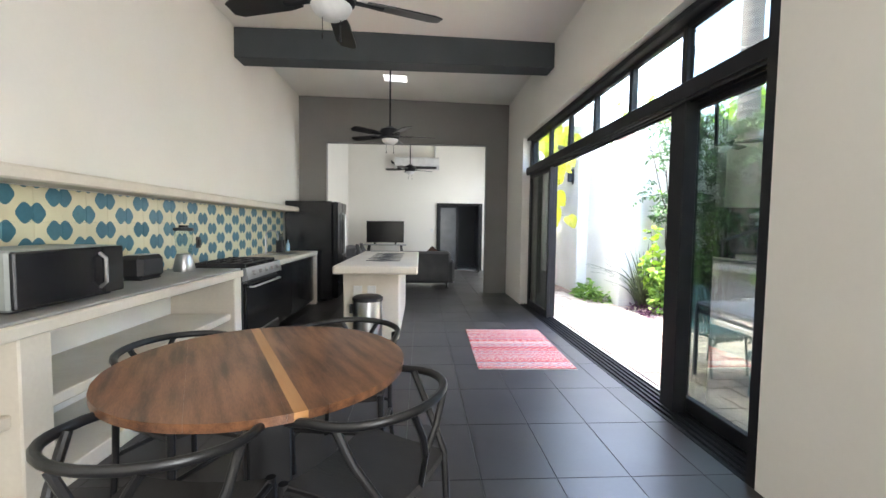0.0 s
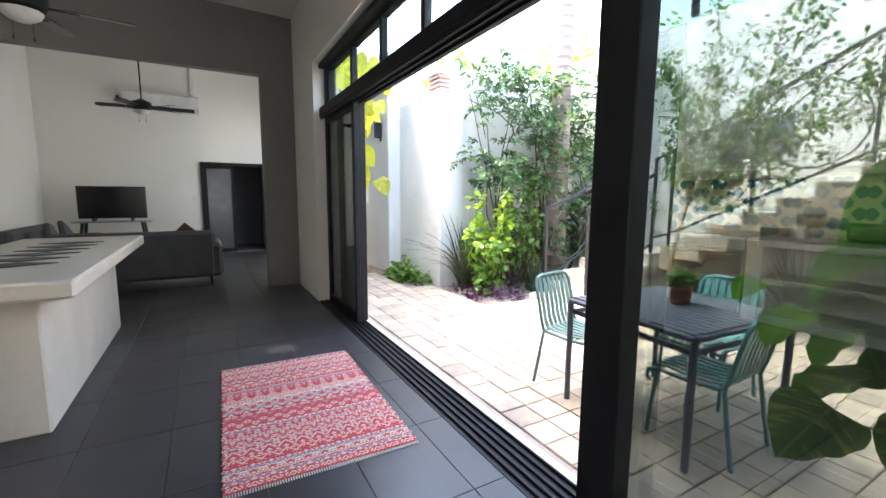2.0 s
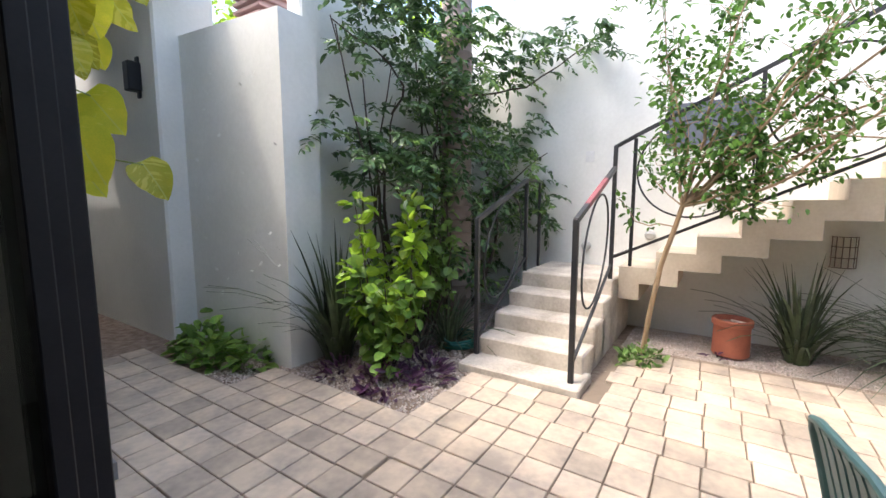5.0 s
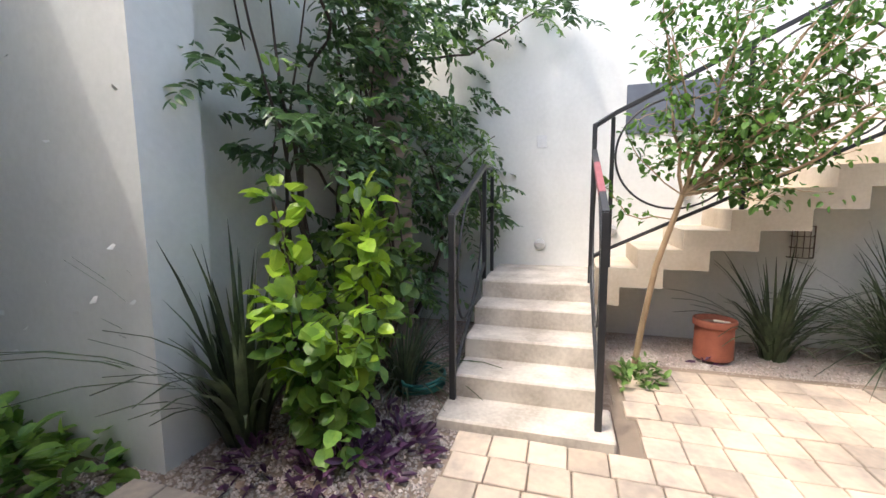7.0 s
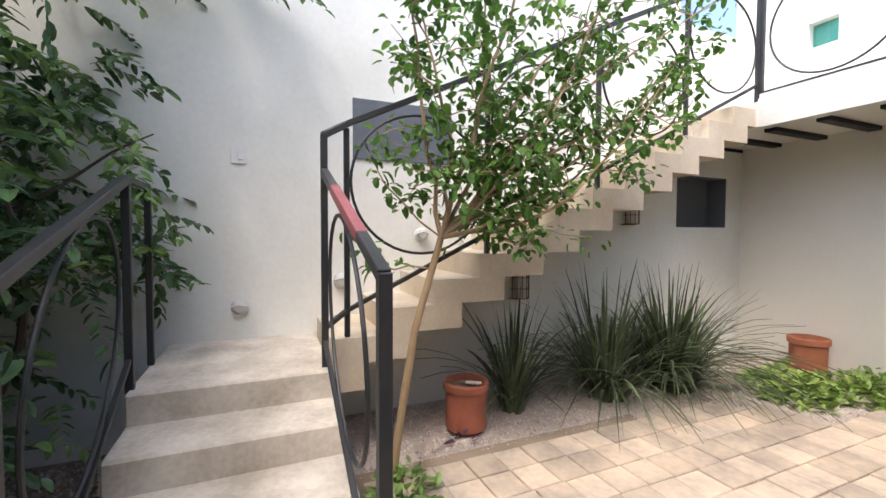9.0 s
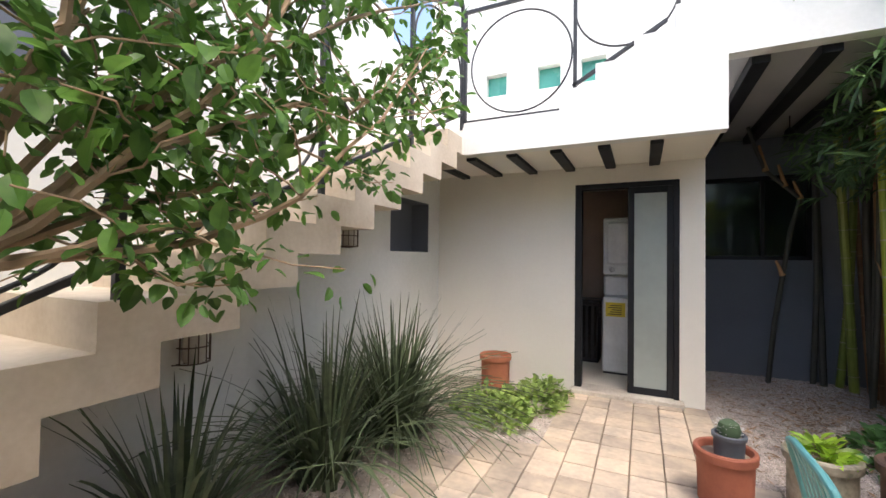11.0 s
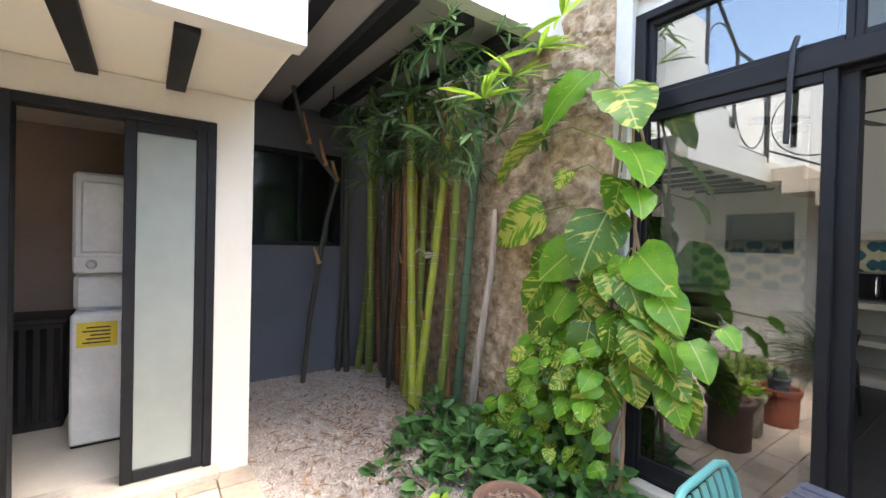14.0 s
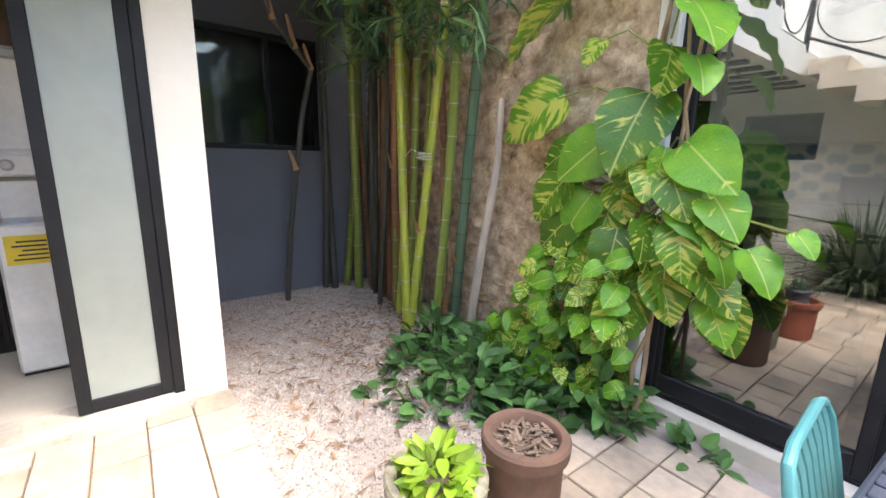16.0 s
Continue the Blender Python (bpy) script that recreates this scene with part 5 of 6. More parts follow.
# ---- pots ----
def pot(name, label, at, r, h, paint, fill, rim=0.02, taper=0.8, n=36):
    p = thing(name, label, "plant pot", at)
    prof = [(r * taper, 0), (r * taper + 0.008, 0.01), (r * 0.95, h * 0.80), (r * 0.96, h * 0.82), (r + rim * 0.4, h * 0.84), (r + rim * 0.5, h * 0.97), (r + rim * 0.2, h), (r - rim * 0.7, h), (r - rim, h * 0.97), (r - rim - 0.004, h * 0.86)]
    part("pot_body", Shape().lathe(prof, n=n), paint, p)
    part("potting_soil", Shape().lathe([(r - rim, h * 0.80), (r - rim - 0.002, h * 0.865), ((r - rim) * 0.5, h * 0.875), (0.005, h * 0.88)], n=20), fill, p)
    return p


pot("terracotta_pot", "terracotta pot with a cement chip on the gravel", (6.18, 4.50, PZ), 0.155, 0.34, REDPOT, SOIL, 0.022, 0.92)
solid("cement_chip", Shape().box(-0.05, 0.05, -0.04, 0.04, 0, 0.02, 0.006, pose(6.14, 4.46, 0.215, 12, 8, 30)), CONCRETE, "broken cement chip lying in a pot", "chip")
pot("terracotta_pot", "empty terracotta pot beside the laundry wall", (5.90, 0.74, PZ), 0.165, 0.36, TERRACOTTA, SOIL, 0.024, 0.88)
pot("red_pot", "red pot holding a small grey cactus pot", (3.98, 2.25, PZ), 0.155, 0.32, REDPOT, SOIL, 0.02, 0.85)
g = pot("cactus_pot", "small grey plastic pot with a cactus", (3.96, 2.25, 0.16), 0.085, 0.15, material("grey_plastic_pot", (0.10, 0.11, 0.13), 0.6), SOIL, 0.012)
s = Shape().lathe([(0.03, 0.12), (0.055, 0.14), (0.062, 0.17), (0.05, 0.21), (0.02, 0.23)], n=16)
part("cactus", s, material("cactus_green", (0.06, 0.10, 0.05), 0.7, fine=50, bump=0.5), g, "round dark cactus")
sp = Shape()
for k in range(60):
    a, b = random.uniform(0, math.tau), random.uniform(0.14, 0.22)
    r = 0.06 - 0.35 * abs(b - 0.17)
    q = Vector((r * math.cos(a), r * math.sin(a), b))
    sp.tube([q, q + Vector((math.cos(a), math.sin(a), 0.4)) * 0.018], 0.0012, 4)
part("spines", sp, WHITEPAINT, g, kind="stuff")
pot("stone_pot", "mossy weathered pot with a lime green succulent", (3.50, 2.12, PZ), 0.165, 0.34, OLDPOT, SOIL, 0.03, 0.9)
pot("mulch_pot", "dark brown pot filled with dry wood chips", (3.12, 2.18, PZ), 0.155, 0.37, BROWNPOT, SOIL, 0.03, 0.88)
chips = Shape()
for k in range(90):
    a, r = random.uniform(0, math.tau), 0.115 * math.sqrt(random.random())
    chips.box(-0.03, 0.03, -0.006, 0.006, -0.002, 0.002, 0, pose(3.12 + r * math.cos(a), 2.18 + r * math.sin(a), 0.235 + random.uniform(0, 0.02), random.uniform(-25, 25), random.uniform(-25, 25), random.uniform(0, 360)))
solid("wood_chips", chips, material("dry_chips", (0.20, 0.14, 0.10), 0.9, island=0.4), "dry wood chips in a brown pot", "wood chips", kind="stuff")
pot("table_pot", "small red plastic pot with a leafy succulent on the table", (3.20, 3.50, PZ + 0.743), 0.066, 0.125, REDPOT, SOIL, 0.01, 0.8)

solid("cable", Shape().tube([(1.965, 2.84, 2.42), (1.985, 2.83, 2.36), (1.98, 2.82, 2.2), (1.985, 2.815, 1.92)], 0.013, 7), DARKPLASTIC, "short black cable hanging from the window transom", "cable")
pd = thing("pendant_lamp", "small clear glass pendant lamp under the terrace", "pendant lamp", (2.97, -0.50, 2.66))
part("cord", Shape().tube([(0, 0, 0.1), (0, 0, 0.27)], 0.006, 6), DARKPLASTIC, pd)
part("cap", Shape().lathe([(0.03, 0.06), (0.05, 0.07), (0.045, 0.11), (0.015, 0.14)], n=16), BLACK, pd)
part("globe", Shape().lathe([(0.005, -0.075), (0.05, -0.055), (0.075, 0.0), (0.06, 0.05), (0.035, 0.07)], n=20), GLASS, pd, "clear glass globe")

# ---- plants ----
RIVY = leafy("creeper_leaf", (0.115, 0.20, 0.075), (0.05, 0.10, 0.04), rough=0.28, through=0.3)
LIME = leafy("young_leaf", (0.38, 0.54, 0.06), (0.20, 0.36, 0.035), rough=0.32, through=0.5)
CITRUS = leafy("citrus_leaf", (0.14, 0.27, 0.05), (0.06, 0.14, 0.03), through=0.45)
BLADE = leafy("strap_leaf", (0.13, 0.17, 0.085), (0.06, 0.08, 0.05), through=0.2)
PURPLE = leafy("purple_leaf", (0.12, 0.045, 0.10), (0.055, 0.02, 0.05), through=0.25)
COVER = leafy("ground_cover_leaf", (0.21, 0.33, 0.09), (0.11, 0.20, 0.05), through=0.4)
POTHOS = leafy("variegated_leaf", (0.19, 0.38, 0.025), (0.055, 0.19, 0.02), rough=0.33, through=0.25, patches=0.8, mottle=1.2)
GOLD = leafy("yellow_green_leaf", (0.58, 0.54, 0.05), (0.36, 0.42, 0.04), rough=0.35, through=0.5, patches=0.6, mottle=1.2)
BAMLEAF = leafy("bamboo_leaf", (0.15, 0.25, 0.09), (0.07, 0.14, 0.06), through=0.35)
DEEP = leafy("deep_green_leaf", (0.13, 0.27, 0.075), (0.07, 0.16, 0.05), through=0.3)
WEED = leafy("weed_leaf", (0.34, 0.44, 0.13), (0.20, 0.31, 0.08), through=0.4)
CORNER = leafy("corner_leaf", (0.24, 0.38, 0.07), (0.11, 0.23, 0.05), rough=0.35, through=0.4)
CULM = [material("green_culm", (0.24, 0.30, 0.06), 0.35, dark=(0.13, 0.18, 0.04), scale=5, fine=30, bump=0.05),
        material("yellow_culm", (0.40, 0.44, 0.06), 0.35, dark=(0.22, 0.28, 0.04), scale=5, fine=30, bump=0.05),
        material("brown_culm", (0.36, 0.17, 0.075), 0.5, dark=(0.14, 0.08, 0.045), scale=5, amount=0.9, fine=30, bump=0.1, stretch=(1, 1, 0.3)),
        material("dark_culm", (0.075, 0.075, 0.06), 0.5, dark=(0.04, 0.04, 0.03), scale=5, fine=30, bump=0.1),
        material("blue_green_culm", (0.10, 0.17, 0.10), 0.4, dark=(0.06, 0.11, 0.07), scale=5, fine=30, bump=0.05)]
NODE = material("pale_culm_node", (0.50, 0.47, 0.33), 0.7, dark=(0.28, 0.24, 0.15), scale=12, fine=60)
SHEATH = material("dry_sheath", (0.52, 0.30, 0.15), 0.8, island=0.2)
rnd = random.Random(7)


def rv(s=1.0):
    return Vector((rnd.gauss(0, s), rnd.gauss(0, s), rnd.gauss(0, s)))


def leaf(s, p, d, size, wide=0.45, up=None):
    """A folded leaf from p along d."""
    d = d.normalized()
    up = (up or Vector((0, 0, 1))) + rv(0.35)
    side = d.cross(up)
    side = side.normalized() if side.length > 1e-3 else d.orthogonal().normalized()
    nrm = side.cross(d)
    w = size * wide * 0.5
    a, b, c = (p + d * size * u - nrm * size * h for u, h in ((0.18, 0.0), (0.5, 0.03), (0.83, 0.1)))
    tip = p + d * size - nrm * size * 0.16
    s.add([p, a + side * w * 0.75 + nrm * w * 0.3, a, a - side * w * 0.75 + nrm * w * 0.3, b + side * w + nrm * w * 0.35, b, b - side * w + nrm * w * 0.35,
           c + side * w * 0.62 + nrm * w * 0.2, c, c - side * w * 0.62 + nrm * w * 0.2, tip],
          [(0, 1, 2), (0, 2, 3), (2, 1, 4, 5), (3, 2, 5, 6), (5, 4, 7, 8), (6, 5, 8, 9), (8, 7, 10), (9, 8, 10)])


def cluster(s, c, r, n, size, wide=0.45, droop=0.3, out=None):
    for _ in range(n):
        o = rv(1.0).normalized() * r * rnd.random() ** 0.5
        d = o.normalized() + rv(0.5) - Vector((0, 0, droop)) + (out or Vector())
        leaf(s, c + o, d, size * rnd.uniform(0.6, 1.25), wide)


def branch(a, b, bow=0.1, n=6):
    a, b = Vector(a), Vector(b)
    off = rv(bow)
    return [a.lerp(b, i / n) + off * math.sin(math.pi * i / n) + rv(0.012) * (0 < i < n) for i in range(n + 1)]


# creeper against the garden wall
cr = thing("creeper", "dense dark green creeper covering the garden wall corner", "creeper", (0, 0, 0))
for k in range(18):
    foot = Vector((rnd.uniform(4.6, 6.2), rnd.uniform(7.25, 7.7), PZ - 0.03))
    head = Vector((foot.x + rnd.uniform(-0.7, 0.7), min(7.75, foot.y + rnd.uniform(-0.2, 0.3)), rnd.uniform(1.7, 3.2)))
    part("stem", Shape().tube(branch(foot, head, 0.16, 10), rnd.uniform(0.012, 0.035), 6, r2=0.006), DARKBARK, cr)
for a, b in (((6.0, 7.3, 2.6), (6.62, 6.0, 3.1)), ((6.1, 7.2, 1.2), (6.55, 6.45, 1.9)), ((4.9, 7.5, 2.2), (3.95, 7.3, 2.75)), ((5.2, 7.4, 1.2), (4.2, 7.3, 1.75))):
    part("stem", Shape().tube(branch(a, b, 0.10, 8), 0.014, 6, r2=0.005), DARKBARK, cr)


def shoot(s, p, d, length, size, wide=0.44):
    """A drooping shoot with leaves set to either side."""
    d = d.normalized()
    n = int(length / 0.030) + 4
    for i in range(n):
        u = (i + 0.5) / n
        q = p + d * length * u - Vector((0, 0, 0.55 * length * u * u))
        way = d.cross(Vector((0, 0, 1))) * (1 if i % 2 else -1) + d * 0.6 - Vector((0, 0, 0.55)) + rv(0.35)
        leaf(s, q, way, size * rnd.uniform(0.65, 1.2), wide)


def creeper_here(p):
    """Where the creeper has grown: high over the north wall, down to the ground in the corner, a spray along the east wall."""
    if p.x > 6.1 and p.y < 6.75:
        return (p.z > 2.85 and p.y > 5.75) or (1.0 < p.z < 2.3 and p.y > 6.3 + 0.1 * p.z)
    low = 1.5 if p.x < 4.75 else 1.1 if p.x < 5.1 else 0.25
    if p.z < low or (p.x < 4.2 and p.z > 2.75):
        return False
    return noise.noise(p * 1.9 + Vector((4.0, 1.0, 2.0))) > -0.06


lv, yg, made = Shape(), Shape(), 0
while made < 740:
    p = Vector((rnd.uniform(4.15, 6.68), 0, rnd.uniform(0.2, 3.42)))
    p.y = 7.74 - rnd.random() ** 1.3 * (0.45 + 0.35 * min(1.0, p.z / 1.6))
    if made % 6 == 0:
        p = Vector((rnd.uniform(6.2, 6.68), rnd.uniform(5.7, 7.2), rnd.uniform(0.9, 3.3)))
    elif made % 13 == 1:
        p = Vector((rnd.uniform(5.2, 6.3), rnd.uniform(6.75, 7.1), rnd.uniform(0.3, 2.6)))
    if not creeper_here(p):
        continue
    made += 1
    out = Vector((rnd.uniform(-1, 0.6), rnd.uniform(-1.1, 0.1), rnd.uniform(-0.2, 0.7)))
    young = rnd.random() < (0.30 if p.x > 5.3 else 0.10)
    shoot(yg if young else lv, p, out, rnd.uniform(0.18, 0.50), 0.078 if young else 0.098)
part("foliage", lv, RIVY, cr, kind="stuff")
part("young_growth", yg, COVER, cr, "lighter young shoots", kind="stuff")

# hibiscus in front
hb = thing("hibiscus_bush", "bright yellow-green broad-leaved shrub in the bed", "shrub", (4.13, 6.95, PZ - 0.03))
st, lv, low = Shape(), Shape(), Shape()
for k in range(11):
    a = rnd.uniform(0, math.tau)
    top = (0.24 * math.cos(a), 0.24 * math.sin(a), rnd.uniform(0.6, 1.45))
    pts = branch((0.05 * math.cos(a), 0.05 * math.sin(a), 0), top, 0.06, 8)
    st.tube(pts, 0.010, 6, r2=0.004)
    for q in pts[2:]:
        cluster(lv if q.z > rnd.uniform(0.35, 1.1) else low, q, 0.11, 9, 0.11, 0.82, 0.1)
part("stem", st, DARKBARK, hb)
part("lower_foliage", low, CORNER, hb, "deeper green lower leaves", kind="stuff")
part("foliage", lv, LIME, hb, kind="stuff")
h2 = thing("green_shrub", "taller mid-green broad-leaved shrub behind the bright one", "shrub", (4.75, 7.05, PZ - 0.03))
st, lv = Shape(), Shape()
for k in range(8):
    a = rnd.uniform(0, math.tau)
    pts = branch((0.05 * math.cos(a), 0.05 * math.sin(a), 0), (0.22 * math.cos(a), 0.2 * math.sin(a), rnd.uniform(1.0, 1.75)), 0.06, 8)
    st.tube(pts, 0.012, 6, r2=0.004)
    for q in pts[3:]:
        cluster(lv, q, 0.10, 11, 0.10, 0.75, 0.35)
part("stem", st, DARKBARK, h2)
part("foliage", lv, COVER, h2, kind="stuff")


def straps(name, label, at, n, length, spread, wide=1.0, lean_most=1.25, group="strap-leaved clumps"):
    t = thing(name, label, "plant", at, 0, group)
    fans = [Shape() for _ in range(7)]
    for k in range(n):
        a, r = rnd.uniform(0, math.tau), spread * rnd.random()
        L, lean = length * rnd.uniform(0.55, 1.1), rnd.uniform(0.08, lean_most)
        base = Vector((r * math.cos(a) * 0.5, r * math.sin(a) * 0.5, 0))
        dirv = Vector((math.cos(a), math.sin(a), 0))
        side = Vector((-math.sin(a), math.cos(a), 0))
        w = rnd.uniform(0.007, 0.013) * wide
        vs = []
        for i in range(7):
            u = i / 6
            ang = lean * (0.35 + 0.9 * u)
            q = base + dirv * L * (math.sin(ang) * u) + Vector((0, 0, L * u * max(0.08, math.cos(ang * 1.05))))
            ww = w * (1 - u ** 2.2) + 0.0008
            vs += [q - side * ww + dirv * 0.002, q - Vector((0, 0, 0.004)), q + side * ww + dirv * 0.002]
        fs = []
        for i in range(6):
            b = i * 3
            fs += [(b, b + 1, b + 4, b + 3), (b + 1, b + 2, b + 5, b + 4)]
        fans[int(7 * a / math.tau) % 7].add(vs, fs)
    for s in fans:
        part("leaf_fan", s, BLADE, t)
    return t


straps("strap_plant", "dark spiky strap-leaved clump beside the white wall end", (4.13, 7.52, PZ - 0.03), 150, 1.2, 0.25, 1.9, 0.75)
straps("strap_plant", "dark strap-leaved clump under the creeper", (4.95, 6.85, PZ - 0.03), 110, 0.65, 0.25)
straps("strap_plant", "spiky strap-leaved clump beside the terracotta pot", (6.34, 4.0, PZ - 0.03), 90, 0.95, 0.2, 1.5, 0.95)
straps("strap_plant", "large spiky strap-leaved clump below the stairs", (6.30, 3.05, PZ - 0.03), 210, 1.15, 0.4, 1.3)
straps("strap_plant", "large arching strap-leaved clump below the stairs", (6.24, 2.32, PZ - 0.03), 380, 1.1, 0.5, 1.3)


def low_patch(name, label, category, spots, n, size, leafmat, h=0.15, wide=0.5):
    t = thing(name, label, category, (0, 0, 0))
    for x, y, r in spots:
        s = Shape()
        for k in range(int(n * r * r * 40)):
            a, q = rnd.uniform(0, math.tau), r * math.sqrt(rnd.random())
            p = Vector((x + q * math.cos(a), y + q * math.sin(a), PZ - 0.03 + rnd.random() * h * (1.2 - q / r)))
            leaf(s, p, Vector((math.cos(a), math.sin(a), rnd.uniform(-0.1, 1.0))) + rv(0.5), size * rnd.uniform(0.6, 1.3), wide)
        part("clump", s, leafmat, t, kind="stuff")
    return t


low_patch("purple_plant", "dark purple trailing ground plant in the bed", "plant", [(3.95, 6.75, 0.26), (4.25, 6.62, 0.22), (3.9, 7.25, 0.2), (4.42, 6.75, 0.18), (6.0, 4.62, 0.07)], 45, 0.085, PURPLE, 0.16, 0.35)
low_patch("corner_plant", "leafy green plant at the foot of the white wall", "plant", [(3.46, 8.40, 0.22), (3.52, 8.75, 0.22), (3.57, 8.02, 0.14), (3.6, 8.95, 0.12)], 55, 0.125, CORNER, 0.36, 0.62)
low_patch("step_plant", "small leafy plant beside the steps", "plant", [(5.58, 5.15, 0.18), (5.42, 5.25, 0.12)], 90, 0.075, COVER, 0.2, 0.45)
low_patch("ground_cover", "bright green weedy ground cover along the path", "plant", [(5.45, 1.05, 0.36), (5.75, 1.35, 0.36), (5.35, 0.72, 0.25), (5.55, 1.62, 0.26)], 75, 0.085, WEED, 0.2, 0.5)
low_patch("alcove_cover", "dark leafy undergrowth below the bamboo", "plant", [(2.25, 1.55, 0.36), (2.35, 1.15, 0.3), (2.2, 1.9, 0.26), (2.5, 0.75, 0.25), (2.65, 1.35, 0.26)], 55, 0.13, DEEP, 0.35, 0.5)
low_patch("seedlings", "scattered seedlings on the gravel", "plant", [(2.85, 0.9, 0.16), (3.0, 1.35, 0.14), (2.65, 1.75, 0.18), (3.2, 1.1, 0.08), (2.2, 2.45, 0.12)], 45, 0.10, DEEP, 0.12, 0.6)
t = low_patch("succulent", "lime green succulent in the mossy pot", "plant", [(3.50, 2.12, 0.11)], 260, 0.09, LIME, 0.12, 0.4)
t.location.z = 0.33
t = low_patch("table_succulent", "pale green succulent in the red pot", "plant", [(3.20, 3.50, 0.06)], 520, 0.065, COVER, 0.10, 0.5)
t.location.z = 0.905

# slender citrus tree by the stairs
tr = thing("citrus_tree", "slender small tree with a thin tan trunk and airy crown", "tree", (0, 0, 0))
fork = Vector((5.64, 4.93, 1.28))
trunk = Shape().tube([(5.74, 5.19, PZ - 0.04), (5.70, 5.14, 0.3), (5.69, 5.07, 0.75), (5.66, 4.97, 1.12), fork], 0.024, 9, r2=0.019)
lv, br = Shape(), Shape()
tips = [(5.55, 4.70, 2.75), (5.35, 4.20, 2.35), (5.30, 3.60, 2.25), (5.50, 3.75, 2.85), (5.25, 3.95, 3.05), (5.55, 5.15, 2.45), (5.75, 3.50, 1.75), (5.45, 3.20, 2.6), (5.20, 4.5, 3.1), (5.70, 4.15, 1.55), (5.45, 2.90, 2.95), (5.60, 3.05, 2.15), (5.60, 5.15, 3.0)]
for tip in tips:
    main = branch(fork, tip, 0.12, 9)
    part("limb", Shape().tube(main, 0.015, 6, r2=0.004), BARK, tr)
    for i, q in enumerate(main[2:]):
        for k in range(2):
            e = q + Vector((rnd.uniform(-0.32, 0.32), rnd.uniform(-0.32, 0.32), rnd.uniform(-0.12, 0.28)))
            tw = branch(q, e, 0.03, 4)
            br.tube(tw, 0.004, 5, r2=0.002)
            for w in tw[1:]:
                cluster(lv, w, 0.08, 5, 0.060, 0.60, 0.25)
for a, b in (((5.66, 4.97, 1.1), (5.7, 5.45, 1.35)), (fork, (5.75, 5.32, 1.75))):
    tw = branch(a, b, 0.04, 6)
    br.tube(tw, 0.006, 5, r2=0.003)
    for w in tw[2:]:
        cluster(lv, w, 0.06, 6, 0.075, 0.55, 0.2)
part("trunk", trunk, BARK, tr)
part("twig", br, BARK, tr, kind="stuff")
part("crown", lv, CITRUS, tr, kind="stuff")

# palm trunk and trees beyond the wall
pm = thing("palm_tree", "tall palm with a ringed grey trunk behind the creeper", "palm", (5.78, 7.27, PZ - 0.04))
prof = []
for k in range(64):
    z = 0.155 * k
    prof += [(0.188 - 0.0007 * k, z), (0.196 - 0.0007 * k, z + 0.012), (0.185 - 0.0007 * k, z + 0.03)]
part("trunk", Shape().lathe(prof, n=20), PALMBARK, pm)
fr = Shape()
for k in range(9):
    a = math.tau * k / 9 + 0.2
    for i in range(26):
        u = (i + 1) / 26
        q = Vector((math.cos(a) * 2.3 * u, math.sin(a) * 2.3 * u, 9.8 + 0.9 * u - 1.9 * u * u))
        for e in (-1, 1):
            d = Vector((-math.sin(a) * e, math.cos(a) * e, -0.5)) + Vector((math.cos(a), math.sin(a), 0)) * 0.5
            leaf(fr, q, d, 0.55 * (1.1 - 0.6 * u), 0.09)
part("fronds", fr, DEEP, pm, kind="stuff")
for at, r, n in (((8.6, 10.2, 4.1), 1.3, 90), ((10.5, 7.2, 4.2), 1.5, 90), ((6.4, 11.5, 4.2), 1.0, 50)):
    ft = thing("far_tree", "leafy tree rising beyond the garden wall", "tree", (at[0], at[1], -0.42))
    part("trunk", Shape().tube([(0, 0, 0), (0.1, 0, 2.0), (0, 0.1, at[2])], 0.12, 8, r2=0.06), DARKBARK, ft)
    lv = Shape()
    for k in range(n):
        o = rv(1).normalized() * r * rnd.uniform(0.5, 1.0)
        cluster(lv, Vector((o.x, o.y, at[2] + 0.42 + o.z * 0.8)), 0.3, 22, 0.16, 0.5, 0.4)
    part("crown", lv, LIME, ft, kind="stuff")

# bamboo in the alcove
bb = thing("bamboo_clump", "clump of tall green, yellow and brown bamboo culms", "bamboo", (0, 0, 0))


def culm(x0, y0, x1, y1, r, kind, h):
    """A jointed cane from its foot to its place at 2.5 m."""
    rings, z, line = Shape(), 0.0, []
    foot, slope = Vector((x0, y0, PZ - 0.04)), Vector((x1 - x0, y1 - y0, 2.6)) / 2.6
    bow = Vector((rnd.uniform(-0.03, 0.03), rnd.uniform(-0.03, 0.03), 0))
    at = lambda z: foot + slope * z + bow * math.sin(math.pi * z / 2.6)
    while z < h:
        e = min(z + rnd.uniform(0.17, 0.33), h)
        line += [at(z), at((z + e) / 2)]
        rings.tube([at(z) - Vector((0, 0, 0.006)), at(z), at(z + 0.008)], r * (1.10 - 0.06 * z), 10)
        z = e
    c = part("culm", Shape().tube(line + [at(h)], r, 10, r2=r * 0.82), CULM[kind], bb)
    part("culm_banding", rings, NODE if kind in (0, 1) else CULM[3] if kind > 2 else BARK, c, "raised pale joint bands", kind="stuff")
    if rnd.random() < 0.6 and y0 > -0.4:
        zz = rnd.uniform(0.2, 1.7)
        o = at(zz)
        part("sheath", Shape().add([o + Vector((r, -r, 0)), o + Vector((r, r, 0)), o + Vector((r * 2.6, 0.03, 0.15)), o + Vector((r * 1.5, 0, 0.02))], [(0, 3, 2), (3, 1, 2), (0, 1, 3)]), SHEATH, c, "dry tan sheath")


